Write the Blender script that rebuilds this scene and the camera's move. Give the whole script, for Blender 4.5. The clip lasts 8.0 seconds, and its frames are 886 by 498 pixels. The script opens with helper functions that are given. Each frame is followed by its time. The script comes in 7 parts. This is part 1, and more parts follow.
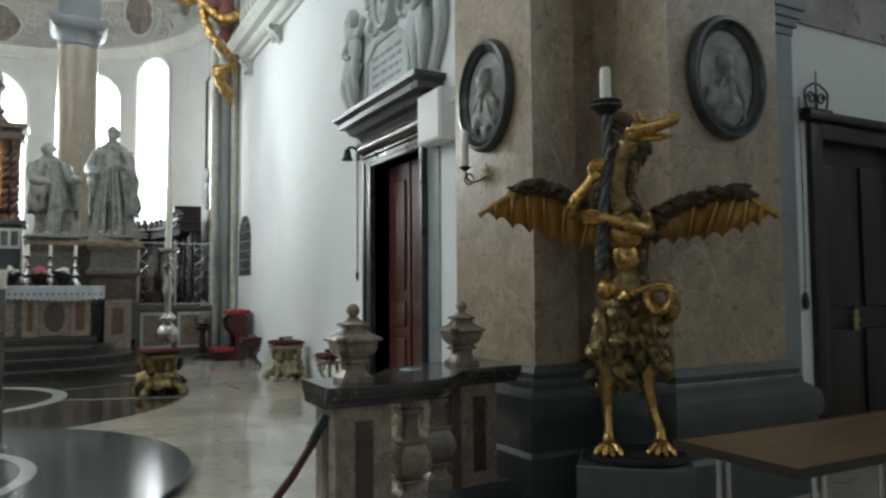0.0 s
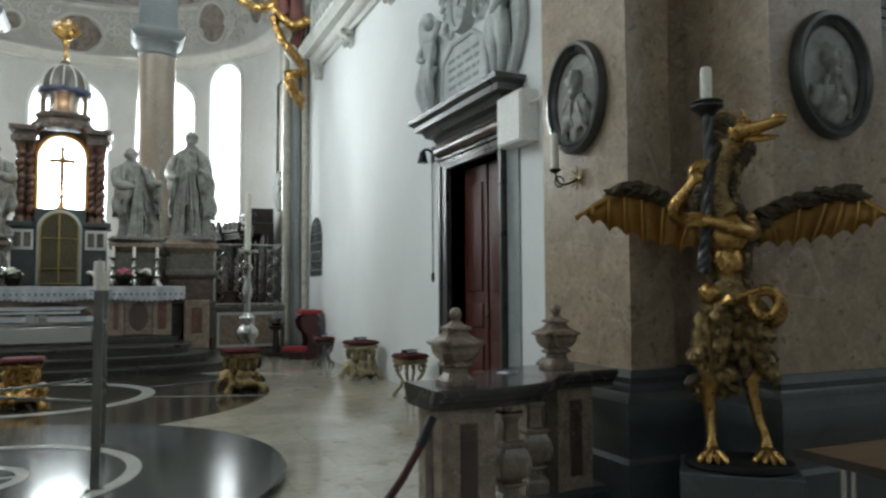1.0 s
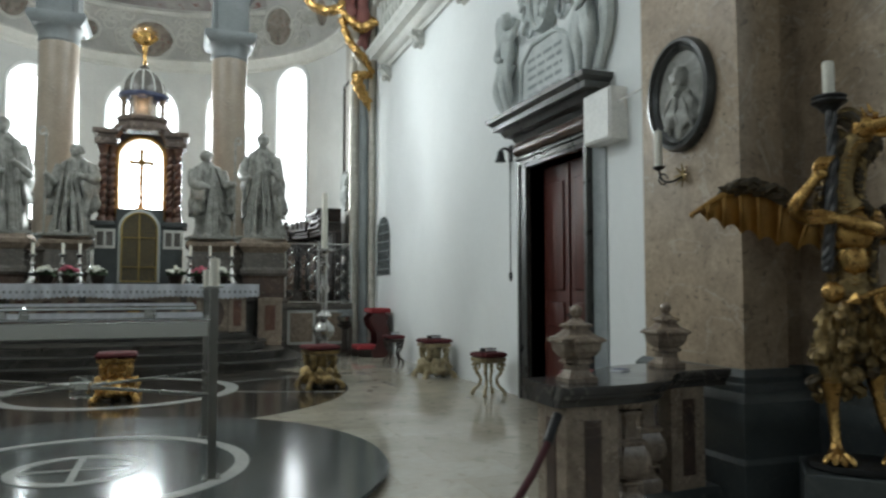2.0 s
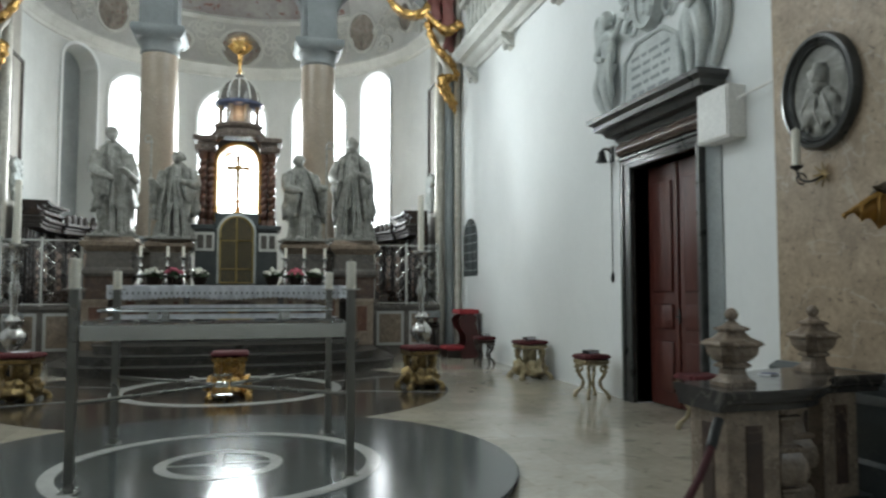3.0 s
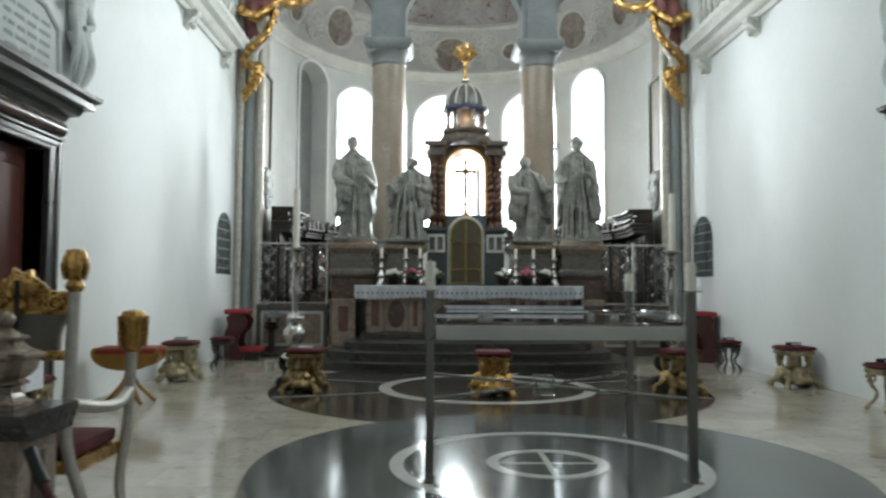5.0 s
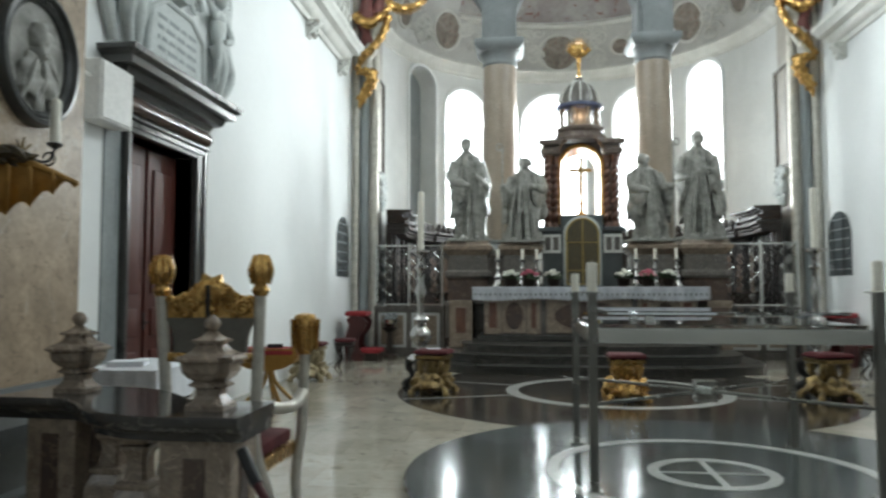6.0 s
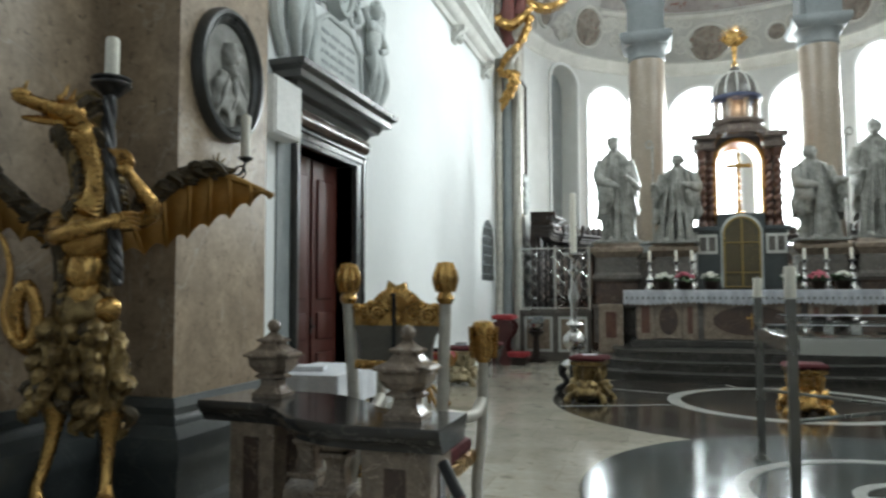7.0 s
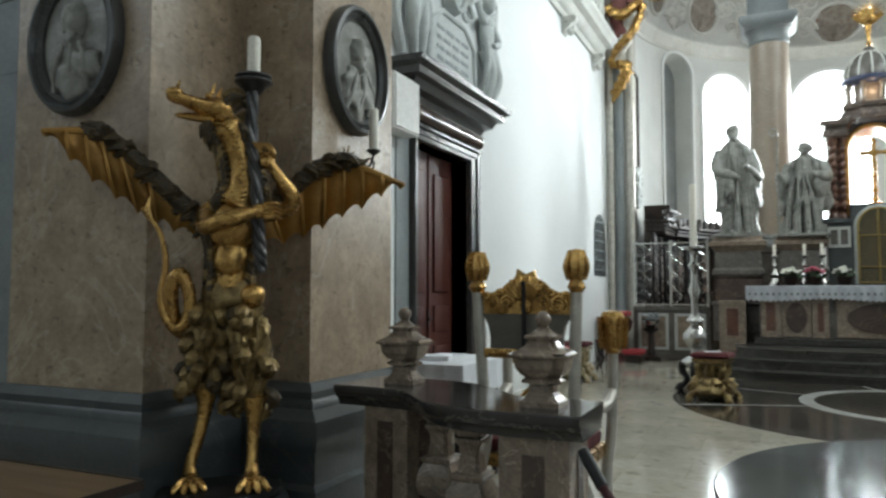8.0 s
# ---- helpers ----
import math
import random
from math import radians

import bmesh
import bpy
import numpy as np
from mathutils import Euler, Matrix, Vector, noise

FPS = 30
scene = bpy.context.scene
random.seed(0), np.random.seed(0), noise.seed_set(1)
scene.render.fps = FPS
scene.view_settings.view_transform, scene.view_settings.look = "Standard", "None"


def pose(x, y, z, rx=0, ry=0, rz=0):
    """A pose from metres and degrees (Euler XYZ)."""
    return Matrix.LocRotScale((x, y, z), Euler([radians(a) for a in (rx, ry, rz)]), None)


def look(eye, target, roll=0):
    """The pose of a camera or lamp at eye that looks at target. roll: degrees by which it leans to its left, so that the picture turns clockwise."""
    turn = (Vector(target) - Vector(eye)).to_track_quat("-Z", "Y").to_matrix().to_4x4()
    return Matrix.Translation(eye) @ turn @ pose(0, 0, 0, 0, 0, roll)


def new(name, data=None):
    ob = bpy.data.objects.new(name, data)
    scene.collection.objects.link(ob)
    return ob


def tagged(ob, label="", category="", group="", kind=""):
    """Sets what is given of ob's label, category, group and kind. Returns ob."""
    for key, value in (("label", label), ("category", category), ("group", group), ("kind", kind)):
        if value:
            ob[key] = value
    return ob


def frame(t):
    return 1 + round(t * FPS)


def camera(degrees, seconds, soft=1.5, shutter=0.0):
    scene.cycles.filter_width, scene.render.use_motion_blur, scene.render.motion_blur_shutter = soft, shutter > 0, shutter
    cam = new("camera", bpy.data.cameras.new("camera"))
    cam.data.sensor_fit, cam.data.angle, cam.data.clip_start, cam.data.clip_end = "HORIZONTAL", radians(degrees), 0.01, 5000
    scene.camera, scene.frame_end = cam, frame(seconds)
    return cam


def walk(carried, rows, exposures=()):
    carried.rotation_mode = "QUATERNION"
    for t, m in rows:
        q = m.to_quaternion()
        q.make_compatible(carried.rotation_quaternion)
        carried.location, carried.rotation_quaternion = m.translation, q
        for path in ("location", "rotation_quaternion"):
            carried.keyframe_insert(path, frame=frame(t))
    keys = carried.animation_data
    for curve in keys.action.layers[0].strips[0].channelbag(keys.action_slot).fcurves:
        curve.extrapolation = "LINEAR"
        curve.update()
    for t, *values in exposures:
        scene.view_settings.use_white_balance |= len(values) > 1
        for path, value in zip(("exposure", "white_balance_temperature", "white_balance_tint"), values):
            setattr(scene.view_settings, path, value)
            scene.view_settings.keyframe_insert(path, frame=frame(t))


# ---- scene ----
cam = camera(62.8, 8.0, soft=2.4, shutter=0.5)
PATH = [
    (0, (1.483, 0.209, 1.384), (2.423, 1.97, 1.498), -0.4),
    (0.5, (1.388, 0.244, 1.402), (2.255, 2.043, 1.514), -0.5),
    (1, (1.248, 0.298, 1.409), (2.048, 2.128, 1.523), -0.3),
    (1.5, (1.074, 0.363, 1.391), (1.82, 2.215, 1.506), -0.1),
    (3, (0.381, 0.508, 1.406), (0.886, 2.44, 1.522), 0.0),
    (3.5, (0.163, 0.567, 1.388), (0.576, 2.52, 1.511), 0.1),
    (4, (-0.117, 0.587, 1.348), (0.167, 2.563, 1.472), 0.1),
    (4.5, (-0.485, 0.666, 1.409), (-0.334, 2.657, 1.524), 0.3),
    (6, (-1.259, 0.771, 1.425), (-1.475, 2.756, 1.542), 0.0),
    (6.5, (-1.444, 0.855, 1.444), (-1.853, 2.81, 1.565), 0.0),
    (7, (-1.569, 0.84, 1.456), (-2.139, 2.753, 1.579), -0.1),
    (7.5, (-1.661, 0.814, 1.42), (-2.378, 2.677, 1.543), -0.1),
    (8, (-1.708, 0.802, 1.4), (-2.543, 2.615, 1.519), -0.0),
]
walk(cam, [(t, look(eye, target, roll)) for t, eye, target, roll in PATH], exposures=[(0, 0.03), (1.0, -0.08), (4.5, -0.05), (6.0, 0.13), (8.0, 0.21)])

# ---- light ----
world = bpy.data.worlds.new("overcast")
scene.world = world
world.use_nodes = True
wn = world.node_tree.nodes
sky = wn.new("ShaderNodeTexSky")
sky.sky_type = "NISHITA"
sky.sun_disc = False
sky.sun_elevation, sky.sun_rotation = radians(40), radians(30)
wn["Background"].inputs["Strength"].default_value = 0.15
world.node_tree.links.new(sky.outputs["Color"], wn["Background"].inputs["Color"])


POWER_HIGH, POWER_NAVE, POWER_APSE, POWER_NICHE = 168, 65, 165, 2


def window_light(name, m, w, h, power, color=(0.905, 1.0, 1.005), spread=180):
    lamp = bpy.data.lights.new(name, "AREA")
    lamp.shape, lamp.size, lamp.size_y, lamp.energy, lamp.color = "RECTANGLE", w, h, power, color
    lamp.spread = radians(spread)
    ob = new(name, lamp)
    ob.matrix_basis = m
    return ob


# ---- materials ----
def mat(name, c1, c2=None, rough=0.6, metal=0.0, scale=3.0, fine=40.0, bump=0.1, veins=None, vscale=1.5, vwidth=0.04, coat=0.0, rvar=0.1, stretch=(1, 1, 1), spots=None, grain=0.35):
    """Two-scale mottled surface with optional thin veins and dark spots."""
    m = bpy.data.materials.new(name)
    m.use_nodes = True
    nt = m.node_tree
    n, l = nt.nodes, nt.links
    b = n["Principled BSDF"]
    c2 = c2 or tuple(v * 0.75 for v in c1)
    tc = n.new("ShaderNodeTexCoord")
    mp = n.new("ShaderNodeMapping")
    mp.inputs["Scale"].default_value = stretch
    l.new(tc.outputs["Object"], mp.inputs["Vector"])

    def noisy(sc, detail, rgh=0.6, dist=0.0):
        t = n.new("ShaderNodeTexNoise")
        t.inputs["Scale"].default_value, t.inputs["Detail"].default_value = sc, detail
        t.inputs["Roughness"].default_value, t.inputs["Distortion"].default_value = rgh, dist
        l.new(mp.outputs["Vector"], t.inputs["Vector"])
        return t

    def mix(kind, fac, a, bb):
        x = n.new("ShaderNodeMix")
        x.data_type, x.blend_type = "RGBA", kind
        for sock, val in ((x.inputs[0], fac), (x.inputs[6], a), (x.inputs[7], bb)):
            if hasattr(val, "is_linked"):
                l.new(val, sock)
            else:
                sock.default_value = val
        return x.outputs[2]

    def ramp(sock, p0, p1, a=(0, 0, 0, 1), bb=(1, 1, 1, 1)):
        r = n.new("ShaderNodeValToRGB")
        r.color_ramp.elements[0].position, r.color_ramp.elements[1].position = p0, p1
        r.color_ramp.elements[0].color, r.color_ramp.elements[1].color = a, bb
        l.new(sock, r.inputs["Fac"])
        return r.outputs["Color"]

    big, small = noisy(scale, 6, 0.6, 0.4), noisy(fine, 4)
    col = mix("MIX", ramp(big.outputs["Fac"], 0.32, 0.68), (*c1, 1), (*c2, 1))
    col = mix("MULTIPLY", grain, col, ramp(small.outputs["Fac"], 0.3, 0.7, (0.6, 0.6, 0.6, 1), (1.15, 1.15, 1.15, 1)))
    if veins:
        v = noisy(vscale, 5, 0.55, 1.2)
        line = ramp(v.outputs["Fac"], 0.5 - vwidth, 0.5)
        line2 = ramp(v.outputs["Fac"], 0.5, 0.5 + vwidth, (1, 1, 1, 1), (0, 0, 0, 1))
        both = mix("MULTIPLY", 1.0, line, line2)
        col = mix("MIX", both, col, (*veins, 1))
    if spots:
        s2 = noisy(scale * 4, 3, 0.5, 0.5)
        col = mix("MIX", ramp(s2.outputs["Fac"], 0.6, 0.68), col, (*spots, 1))
    l.new(col, b.inputs["Base Color"])
    rr = n.new("ShaderNodeMapRange")
    rr.inputs["To Min"].default_value, rr.inputs["To Max"].default_value = max(rough - rvar, 0.02), min(rough + rvar, 1)
    l.new(big.outputs["Fac"], rr.inputs["Value"])
    l.new(rr.outputs["Result"], b.inputs["Roughness"])
    b.inputs["Metallic"].default_value = metal
    b.inputs["Coat Weight"].default_value = coat
    if bump:
        bp = n.new("ShaderNodeBump")
        bp.inputs["Strength"].default_value, bp.inputs["Distance"].default_value = bump, 0.01
        l.new(small.outputs["Fac"], bp.inputs["Height"])
        l.new(bp.outputs["Normal"], b.inputs["Normal"])
    return m


def clear(name, tint=(1, 1, 1), rough=0.0):
    """Clear glass."""
    m = bpy.data.materials.new(name)
    m.use_nodes = True
    b = m.node_tree.nodes["Principled BSDF"]
    b.inputs["Base Color"].default_value = (*tint, 1)
    b.inputs["Transmission Weight"].default_value = 1.0
    b.inputs["Roughness"].default_value = rough
    b.inputs["IOR"].default_value = 1.45
    return m


def thin_pane(name, tint, gloss=0.12):
    """Thin window glass: mostly see-through, a little mirror."""
    m = bpy.data.materials.new(name)
    m.use_nodes = True
    n, l = m.node_tree.nodes, m.node_tree.links
    n.remove(n["Principled BSDF"])
    t, g, x = n.new("ShaderNodeBsdfTransparent"), n.new("ShaderNodeBsdfGlossy"), n.new("ShaderNodeMixShader")
    t.inputs["Color"].default_value = (*tint, 1)
    g.inputs["Roughness"].default_value = 0.05
    x.inputs[0].default_value = gloss
    l.new(t.outputs[0], x.inputs[1])
    l.new(g.outputs[0], x.inputs[2])
    l.new(x.outputs[0], n["Material Output"].inputs["Surface"])
    return m


PLASTER = mat("white_plaster", (0.80, 0.82, 0.82), (0.755, 0.775, 0.775), 0.85, scale=0.7, fine=12, bump=0.008, grain=0.05)
PLASTER_GREY = mat("grey_plaster", (0.70, 0.715, 0.70), (0.60, 0.615, 0.60), 0.85, scale=0.9, fine=14, bump=0.03, grain=0.12)
STUCCO = mat("stucco", (0.74, 0.74, 0.70), (0.60, 0.60, 0.56), 0.8, scale=2.0, fine=30, bump=0.15)
STUCCO_GROUND = mat("stucco_ground", (0.62, 0.62, 0.595), (0.50, 0.50, 0.48), 0.85, scale=1.5, fine=30, bump=0.1)
STUCCO_RELIEF = mat("grey_stucco", (0.62, 0.655, 0.645), (0.47, 0.505, 0.50), 0.75, scale=3, fine=30, bump=0.15)
ROSE = mat("rose_marble", (0.45, 0.345, 0.24), (0.28, 0.21, 0.146), 0.34, scale=4.5, fine=28, bump=0.02, veins=(0.43, 0.36, 0.28), vscale=0.8, vwidth=0.006, spots=(0.20, 0.15, 0.105), grain=0.6)
ROSE_PALE = mat("pale_marble", (0.33, 0.265, 0.205), (0.19, 0.145, 0.11), 0.24, scale=9, fine=60, bump=0.03, veins=(0.40, 0.33, 0.27), vscale=2.5, vwidth=0.008, spots=(0.16, 0.115, 0.085), grain=0.5)
RED_MARBLE = mat("red_marble", (0.16, 0.08, 0.055), (0.10, 0.05, 0.04), 0.25, scale=6, fine=50, bump=0.02, veins=(0.20, 0.125, 0.095), vscale=3, vwidth=0.008)
CAP_STONE = mat("polished_grey_stone", (0.060, 0.056, 0.053), (0.038, 0.036, 0.035), 0.14, scale=5, fine=40, bump=0.01, veins=(0.12, 0.11, 0.10), vscale=2.0, vwidth=0.015)
STEP_STONE = mat("dark_step_stone", (0.055, 0.052, 0.046), (0.034, 0.033, 0.030), 0.3, scale=3, fine=30, bump=0.03, veins=(0.09, 0.085, 0.075), vscale=1.5, vwidth=0.015)
SLATE = mat("slate_stone", (0.075, 0.085, 0.085), (0.05, 0.058, 0.06), 0.35, scale=2.5, fine=30, bump=0.05, veins=(0.085, 0.094, 0.094), vscale=1.2, vwidth=0.006)
BLACK_MARBLE = mat("black_marble", (0.040, 0.042, 0.041), (0.065, 0.066, 0.064), 0.3, scale=4, fine=40, bump=0.03, veins=(0.10, 0.10, 0.095), vscale=2, vwidth=0.006)
DARK_RED_MARBLE = mat("brown_marble", (0.10, 0.065, 0.05), (0.06, 0.045, 0.04), 0.22, scale=5, fine=40, bump=0.02, veins=(0.16, 0.12, 0.095), vscale=2.4, vwidth=0.01)
GREY_MARBLE = mat("grey_marble", (0.15, 0.137, 0.122), (0.085, 0.077, 0.07), 0.25, scale=4, fine=40, bump=0.02, veins=(0.21, 0.19, 0.17), vscale=2.4, vwidth=0.01)
COLUMN = mat("column_marble", (0.32, 0.262, 0.205), (0.25, 0.205, 0.165), 0.32, scale=2.0, fine=25, bump=0.02, veins=(0.35, 0.30, 0.25), vscale=1.2, vwidth=0.008)
GREY_STONE = mat("grey_stone", (0.29, 0.315, 0.32), (0.22, 0.245, 0.25), 0.55, scale=3, fine=30, bump=0.06)
CAPITAL = mat("capital_stone", (0.20, 0.215, 0.22), (0.15, 0.165, 0.17), 0.55, scale=3, fine=30, bump=0.05)
BEIGE_STONE = mat("beige_stone", (0.40, 0.375, 0.33), (0.30, 0.28, 0.245), 0.4, scale=3, fine=30, bump=0.04)
TAB_STONE = mat("brown_grey_marble", (0.15, 0.115, 0.095), (0.085, 0.065, 0.055), 0.3, scale=6, fine=45, bump=0.03, veins=(0.28, 0.23, 0.2), vscale=3, vwidth=0.02)
STATUE = mat("statue_stone", (0.37, 0.365, 0.335), (0.15, 0.15, 0.135), 0.5, scale=7, fine=30, bump=0.15)
DOOR_RED = mat("red_paint", (0.088, 0.019, 0.012), (0.06, 0.014, 0.010), 0.5, scale=3, fine=25, bump=0.06, stretch=(4, 4, 0.6))
DARK_WOOD = mat("dark_wood", (0.030, 0.020, 0.015), (0.018, 0.012, 0.010), 0.35, scale=4, fine=30, bump=0.1, stretch=(3, 3, 0.5))
WOOD = mat("table_wood", (0.145, 0.088, 0.042), (0.105, 0.062, 0.03), 0.35, scale=3, fine=30, bump=0.04, stretch=(0.6, 6, 6))
GOLD = mat("gold_leaf", (0.64, 0.40, 0.135), (0.36, 0.20, 0.065), 0.27, metal=0.9, scale=9, fine=60, bump=0.3, spots=(0.14, 0.08, 0.03))
GOLD_PAINT = mat("gold_paint", (0.42, 0.235, 0.06), (0.32, 0.17, 0.04), 0.42, metal=0.55, scale=6, fine=50, bump=0.15)
# worn gilding; on the east dragon's torso its darkness stands for shade
OLD_SHADED_GOLD = mat("worn_shaded_gold", (0.40, 0.29, 0.13), (0.10, 0.065, 0.03), 0.38, metal=0.8, scale=14, fine=70, bump=0.4)
FUR = mat("dark_fur", (0.04, 0.03, 0.018), (0.07, 0.048, 0.022), 0.38, metal=0.3, scale=16, fine=70, bump=0.6, spots=(0.16, 0.10, 0.03))
SILVER_LEAF = mat("silver_leaf", (0.62, 0.60, 0.54), (0.42, 0.40, 0.35), 0.35, metal=0.45, scale=8, fine=60, bump=0.1)
DRAPE_RED = mat("dull_red_stucco", (0.20, 0.065, 0.055), (0.14, 0.045, 0.04), 0.6, scale=3, fine=30, bump=0.1)
SILVER = mat("silver", (0.55, 0.54, 0.52), (0.35, 0.34, 0.33), 0.25, metal=1.0, scale=8, fine=60, bump=0.1)
STEEL = mat("brushed_steel", (0.56, 0.56, 0.53), (0.48, 0.48, 0.46), 0.22, metal=0.95, scale=2, fine=80, bump=0.004, grain=0.06, rvar=0.04)
STEEL_DARK = mat("dark_steel", (0.22, 0.215, 0.20), (0.17, 0.168, 0.155), 0.28, metal=0.9, scale=2, fine=80, bump=0.004, grain=0.08, rvar=0.05)
IRON = mat("black_iron", (0.012, 0.012, 0.013), (0.02, 0.02, 0.02), 0.45, metal=0.4, scale=8, fine=60, bump=0.1)
BRASS = mat("brass", (0.58, 0.43, 0.17), (0.40, 0.30, 0.13), 0.3, metal=0.9, scale=8, fine=60, bump=0.08)
WAX = mat("wax", (0.80, 0.77, 0.68), (0.74, 0.71, 0.62), 0.5, scale=6, fine=40, bump=0.03)
LINEN = mat("white_linen", (0.80, 0.82, 0.86), (0.72, 0.74, 0.79), 0.9, scale=8, fine=90, bump=0.2)
VELVET = mat("red_velvet", (0.10, 0.010, 0.013), (0.06, 0.006, 0.009), 0.9, scale=8, fine=90, bump=0.2)
RED_CLOTH = mat("red_cloth", (0.34, 0.03, 0.035), (0.26, 0.02, 0.028), 0.75, scale=6, fine=60, bump=0.15)
ROPE_RED = mat("red_rope", (0.075, 0.010, 0.014), (0.05, 0.007, 0.01), 0.7, scale=30, fine=120, bump=0.5)
GREY_CLOTH = mat("taupe_cloth", (0.17, 0.155, 0.13), (0.13, 0.12, 0.10), 0.85, scale=5, fine=80, bump=0.2)
LEAF = mat("flower_leaves", (0.03, 0.06, 0.02), (0.02, 0.04, 0.015), 0.6, scale=20, fine=80, bump=0.3)
PETAL_WHITE = mat("white_petals", (0.75, 0.74, 0.68), (0.6, 0.6, 0.5), 0.6, scale=30, fine=90, bump=0.3)
PETAL_PINK = mat("pink_petals", (0.55, 0.12, 0.18), (0.42, 0.08, 0.12), 0.6, scale=30, fine=90, bump=0.3)
WHITE_INLAY = mat("white_inlay", (0.55, 0.55, 0.52), (0.46, 0.46, 0.44), 0.12, scale=3, fine=30, bump=0.0, rvar=0.04)
DISC = mat("green_black_marble", (0.042, 0.052, 0.051), (0.062, 0.074, 0.072), 0.14, scale=2.5, fine=25, bump=0.0, veins=(0.075, 0.085, 0.082), vscale=1.5, vwidth=0.015, rvar=0.04)
DISC2 = mat("brown_black_marble", (0.035, 0.030, 0.025), (0.055, 0.047, 0.04), 0.12, scale=2.5, fine=25, bump=0.0, veins=(0.10, 0.09, 0.08), vscale=1.5, vwidth=0.02, rvar=0.04)
WHITE_BOX = mat("white_paint", (0.80, 0.80, 0.78), (0.76, 0.76, 0.74), 0.5, scale=2, fine=30, bump=0.02)
FRESCO = mat("fresco", (0.40, 0.36, 0.31), (0.15, 0.125, 0.11), 0.8, scale=3.0, fine=12, bump=0.02, spots=(0.22, 0.10, 0.075))
FRESCO_SKY = mat("fresco_sky", (0.45, 0.44, 0.42), (0.26, 0.22, 0.22), 0.8, scale=1.2, fine=9, bump=0.02, spots=(0.22, 0.10, 0.08))
BLUE_PAINT = mat("blue_band", (0.06, 0.08, 0.16), (0.04, 0.05, 0.11), 0.4, scale=6, fine=40, bump=0.02)
LEAD = mat("leaded_glass", (0.10, 0.115, 0.12), (0.07, 0.08, 0.085), 0.25, scale=4, fine=30, bump=0.1)
LEAF_GOLD = mat("gold_green", (0.11, 0.10, 0.075), (0.16, 0.145, 0.10), 0.4, metal=0.5, scale=14, fine=60, bump=0.3)
NICHE_GOLD = mat("warm_gilt_lining", (0.66, 0.33, 0.08), (0.52, 0.25, 0.055), 0.45, metal=0.25, scale=8, fine=60, bump=0.1)
GLASS = clear("altar_glass", (0.93, 0.97, 0.96))
PANE = thin_pane("window_glass", (0.97, 0.99, 1.0), 0.06)


def floor_material():
    """Polished beige marble slabs, laid in courses, with faint joints."""
    m = mat("beige_marble_floor", (0.53, 0.49, 0.415), (0.385, 0.35, 0.29), 0.11, scale=1.6, fine=14, bump=0.0, veins=(0.43, 0.40, 0.34), vscale=0.9, vwidth=0.02, rvar=0.05, spots=(0.31, 0.28, 0.235))
    nt = m.node_tree
    n, l = nt.nodes, nt.links
    b = n["Principled BSDF"]
    old = b.inputs["Base Color"].links[0].from_socket
    tc = n.new("ShaderNodeTexCoord")
    br = n.new("ShaderNodeTexBrick")
    br.inputs["Scale"].default_value = 1.0
    br.inputs["Brick Width"].default_value, br.inputs["Row Height"].default_value = 0.95, 0.55
    br.inputs["Mortar Size"].default_value = 0.004
    br.inputs["Color1"].default_value, br.inputs["Color2"].default_value = (1.06, 1.06, 1.04, 1), (0.88, 0.87, 0.85, 1)
    br.inputs["Mortar"].default_value = (0.72, 0.70, 0.67, 1)
    l.new(tc.outputs["Object"], br.inputs["Vector"])
    x = n.new("ShaderNodeMix")
    x.data_type, x.blend_type = "RGBA", "MULTIPLY"
    x.inputs[0].default_value = 1.0
    l.new(old, x.inputs[6])
    l.new(br.outputs["Color"], x.inputs[7])
    l.new(x.outputs[2], b.inputs["Base Color"])
    return m


FLOOR = floor_material()

# ---- building tools ----
FLIP = [False]


def part(name, bm, material, parent=None, label="", smooth=False):
    """Links a bmesh as one mesh object, under a thing where one is given."""
    if FLIP[0]:
        bmesh.ops.scale(bm, vec=(-1, 1, 1), verts=bm.verts)
        bmesh.ops.reverse_faces(bm, faces=bm.faces)
    me = bpy.data.meshes.new(name)
    for f in bm.faces:
        f.smooth = smooth
    bm.to_mesh(me)
    bm.free()
    for m in material if isinstance(material, (list, tuple)) else (material,):
        me.materials.append(m)
    if smooth:
        me.set_sharp_from_angle(angle=radians(40))
    ob = new(name, me)
    if parent:
        ob.parent = parent
    if label:
        tagged(ob, label)
    return ob


def thing(name, label, category, m=None, group=""):
    ob = new(name)
    ob.empty_display_size = 0.1
    if m is not None:
        ob.matrix_basis = m
    return tagged(ob, label, category, group)


def structure(name, bm, material, label, category, smooth=False):
    return tagged(part(name, bm, material, None, "", smooth), label, category, "", "structure")


def face(bm, vs, mi=0):
    try:
        f = bm.faces.new(vs)
        f.material_index = mi
        return f
    except ValueError:
        return None


def box(bm, x0, y0, z0, x1, y1, z1, bevel=0.0, mi=0):
    v = [bm.verts.new(p) for p in ((x0, y0, z0), (x1, y0, z0), (x1, y1, z0), (x0, y1, z0), (x0, y0, z1), (x1, y0, z1), (x1, y1, z1), (x0, y1, z1))]
    fs = [face(bm, [v[i] for i in q], mi) for q in ((3, 2, 1, 0), (4, 5, 6, 7), (0, 1, 5, 4), (1, 2, 6, 5), (2, 3, 7, 6), (3, 0, 4, 7))]
    if bevel:
        es = list({e for f in fs for e in f.edges})
        r = bmesh.ops.bevel(bm, geom=es, offset=bevel, segments=2, affect="EDGES", profile=0.6)
        for f in r["faces"]:
            f.material_index = mi
    return bm


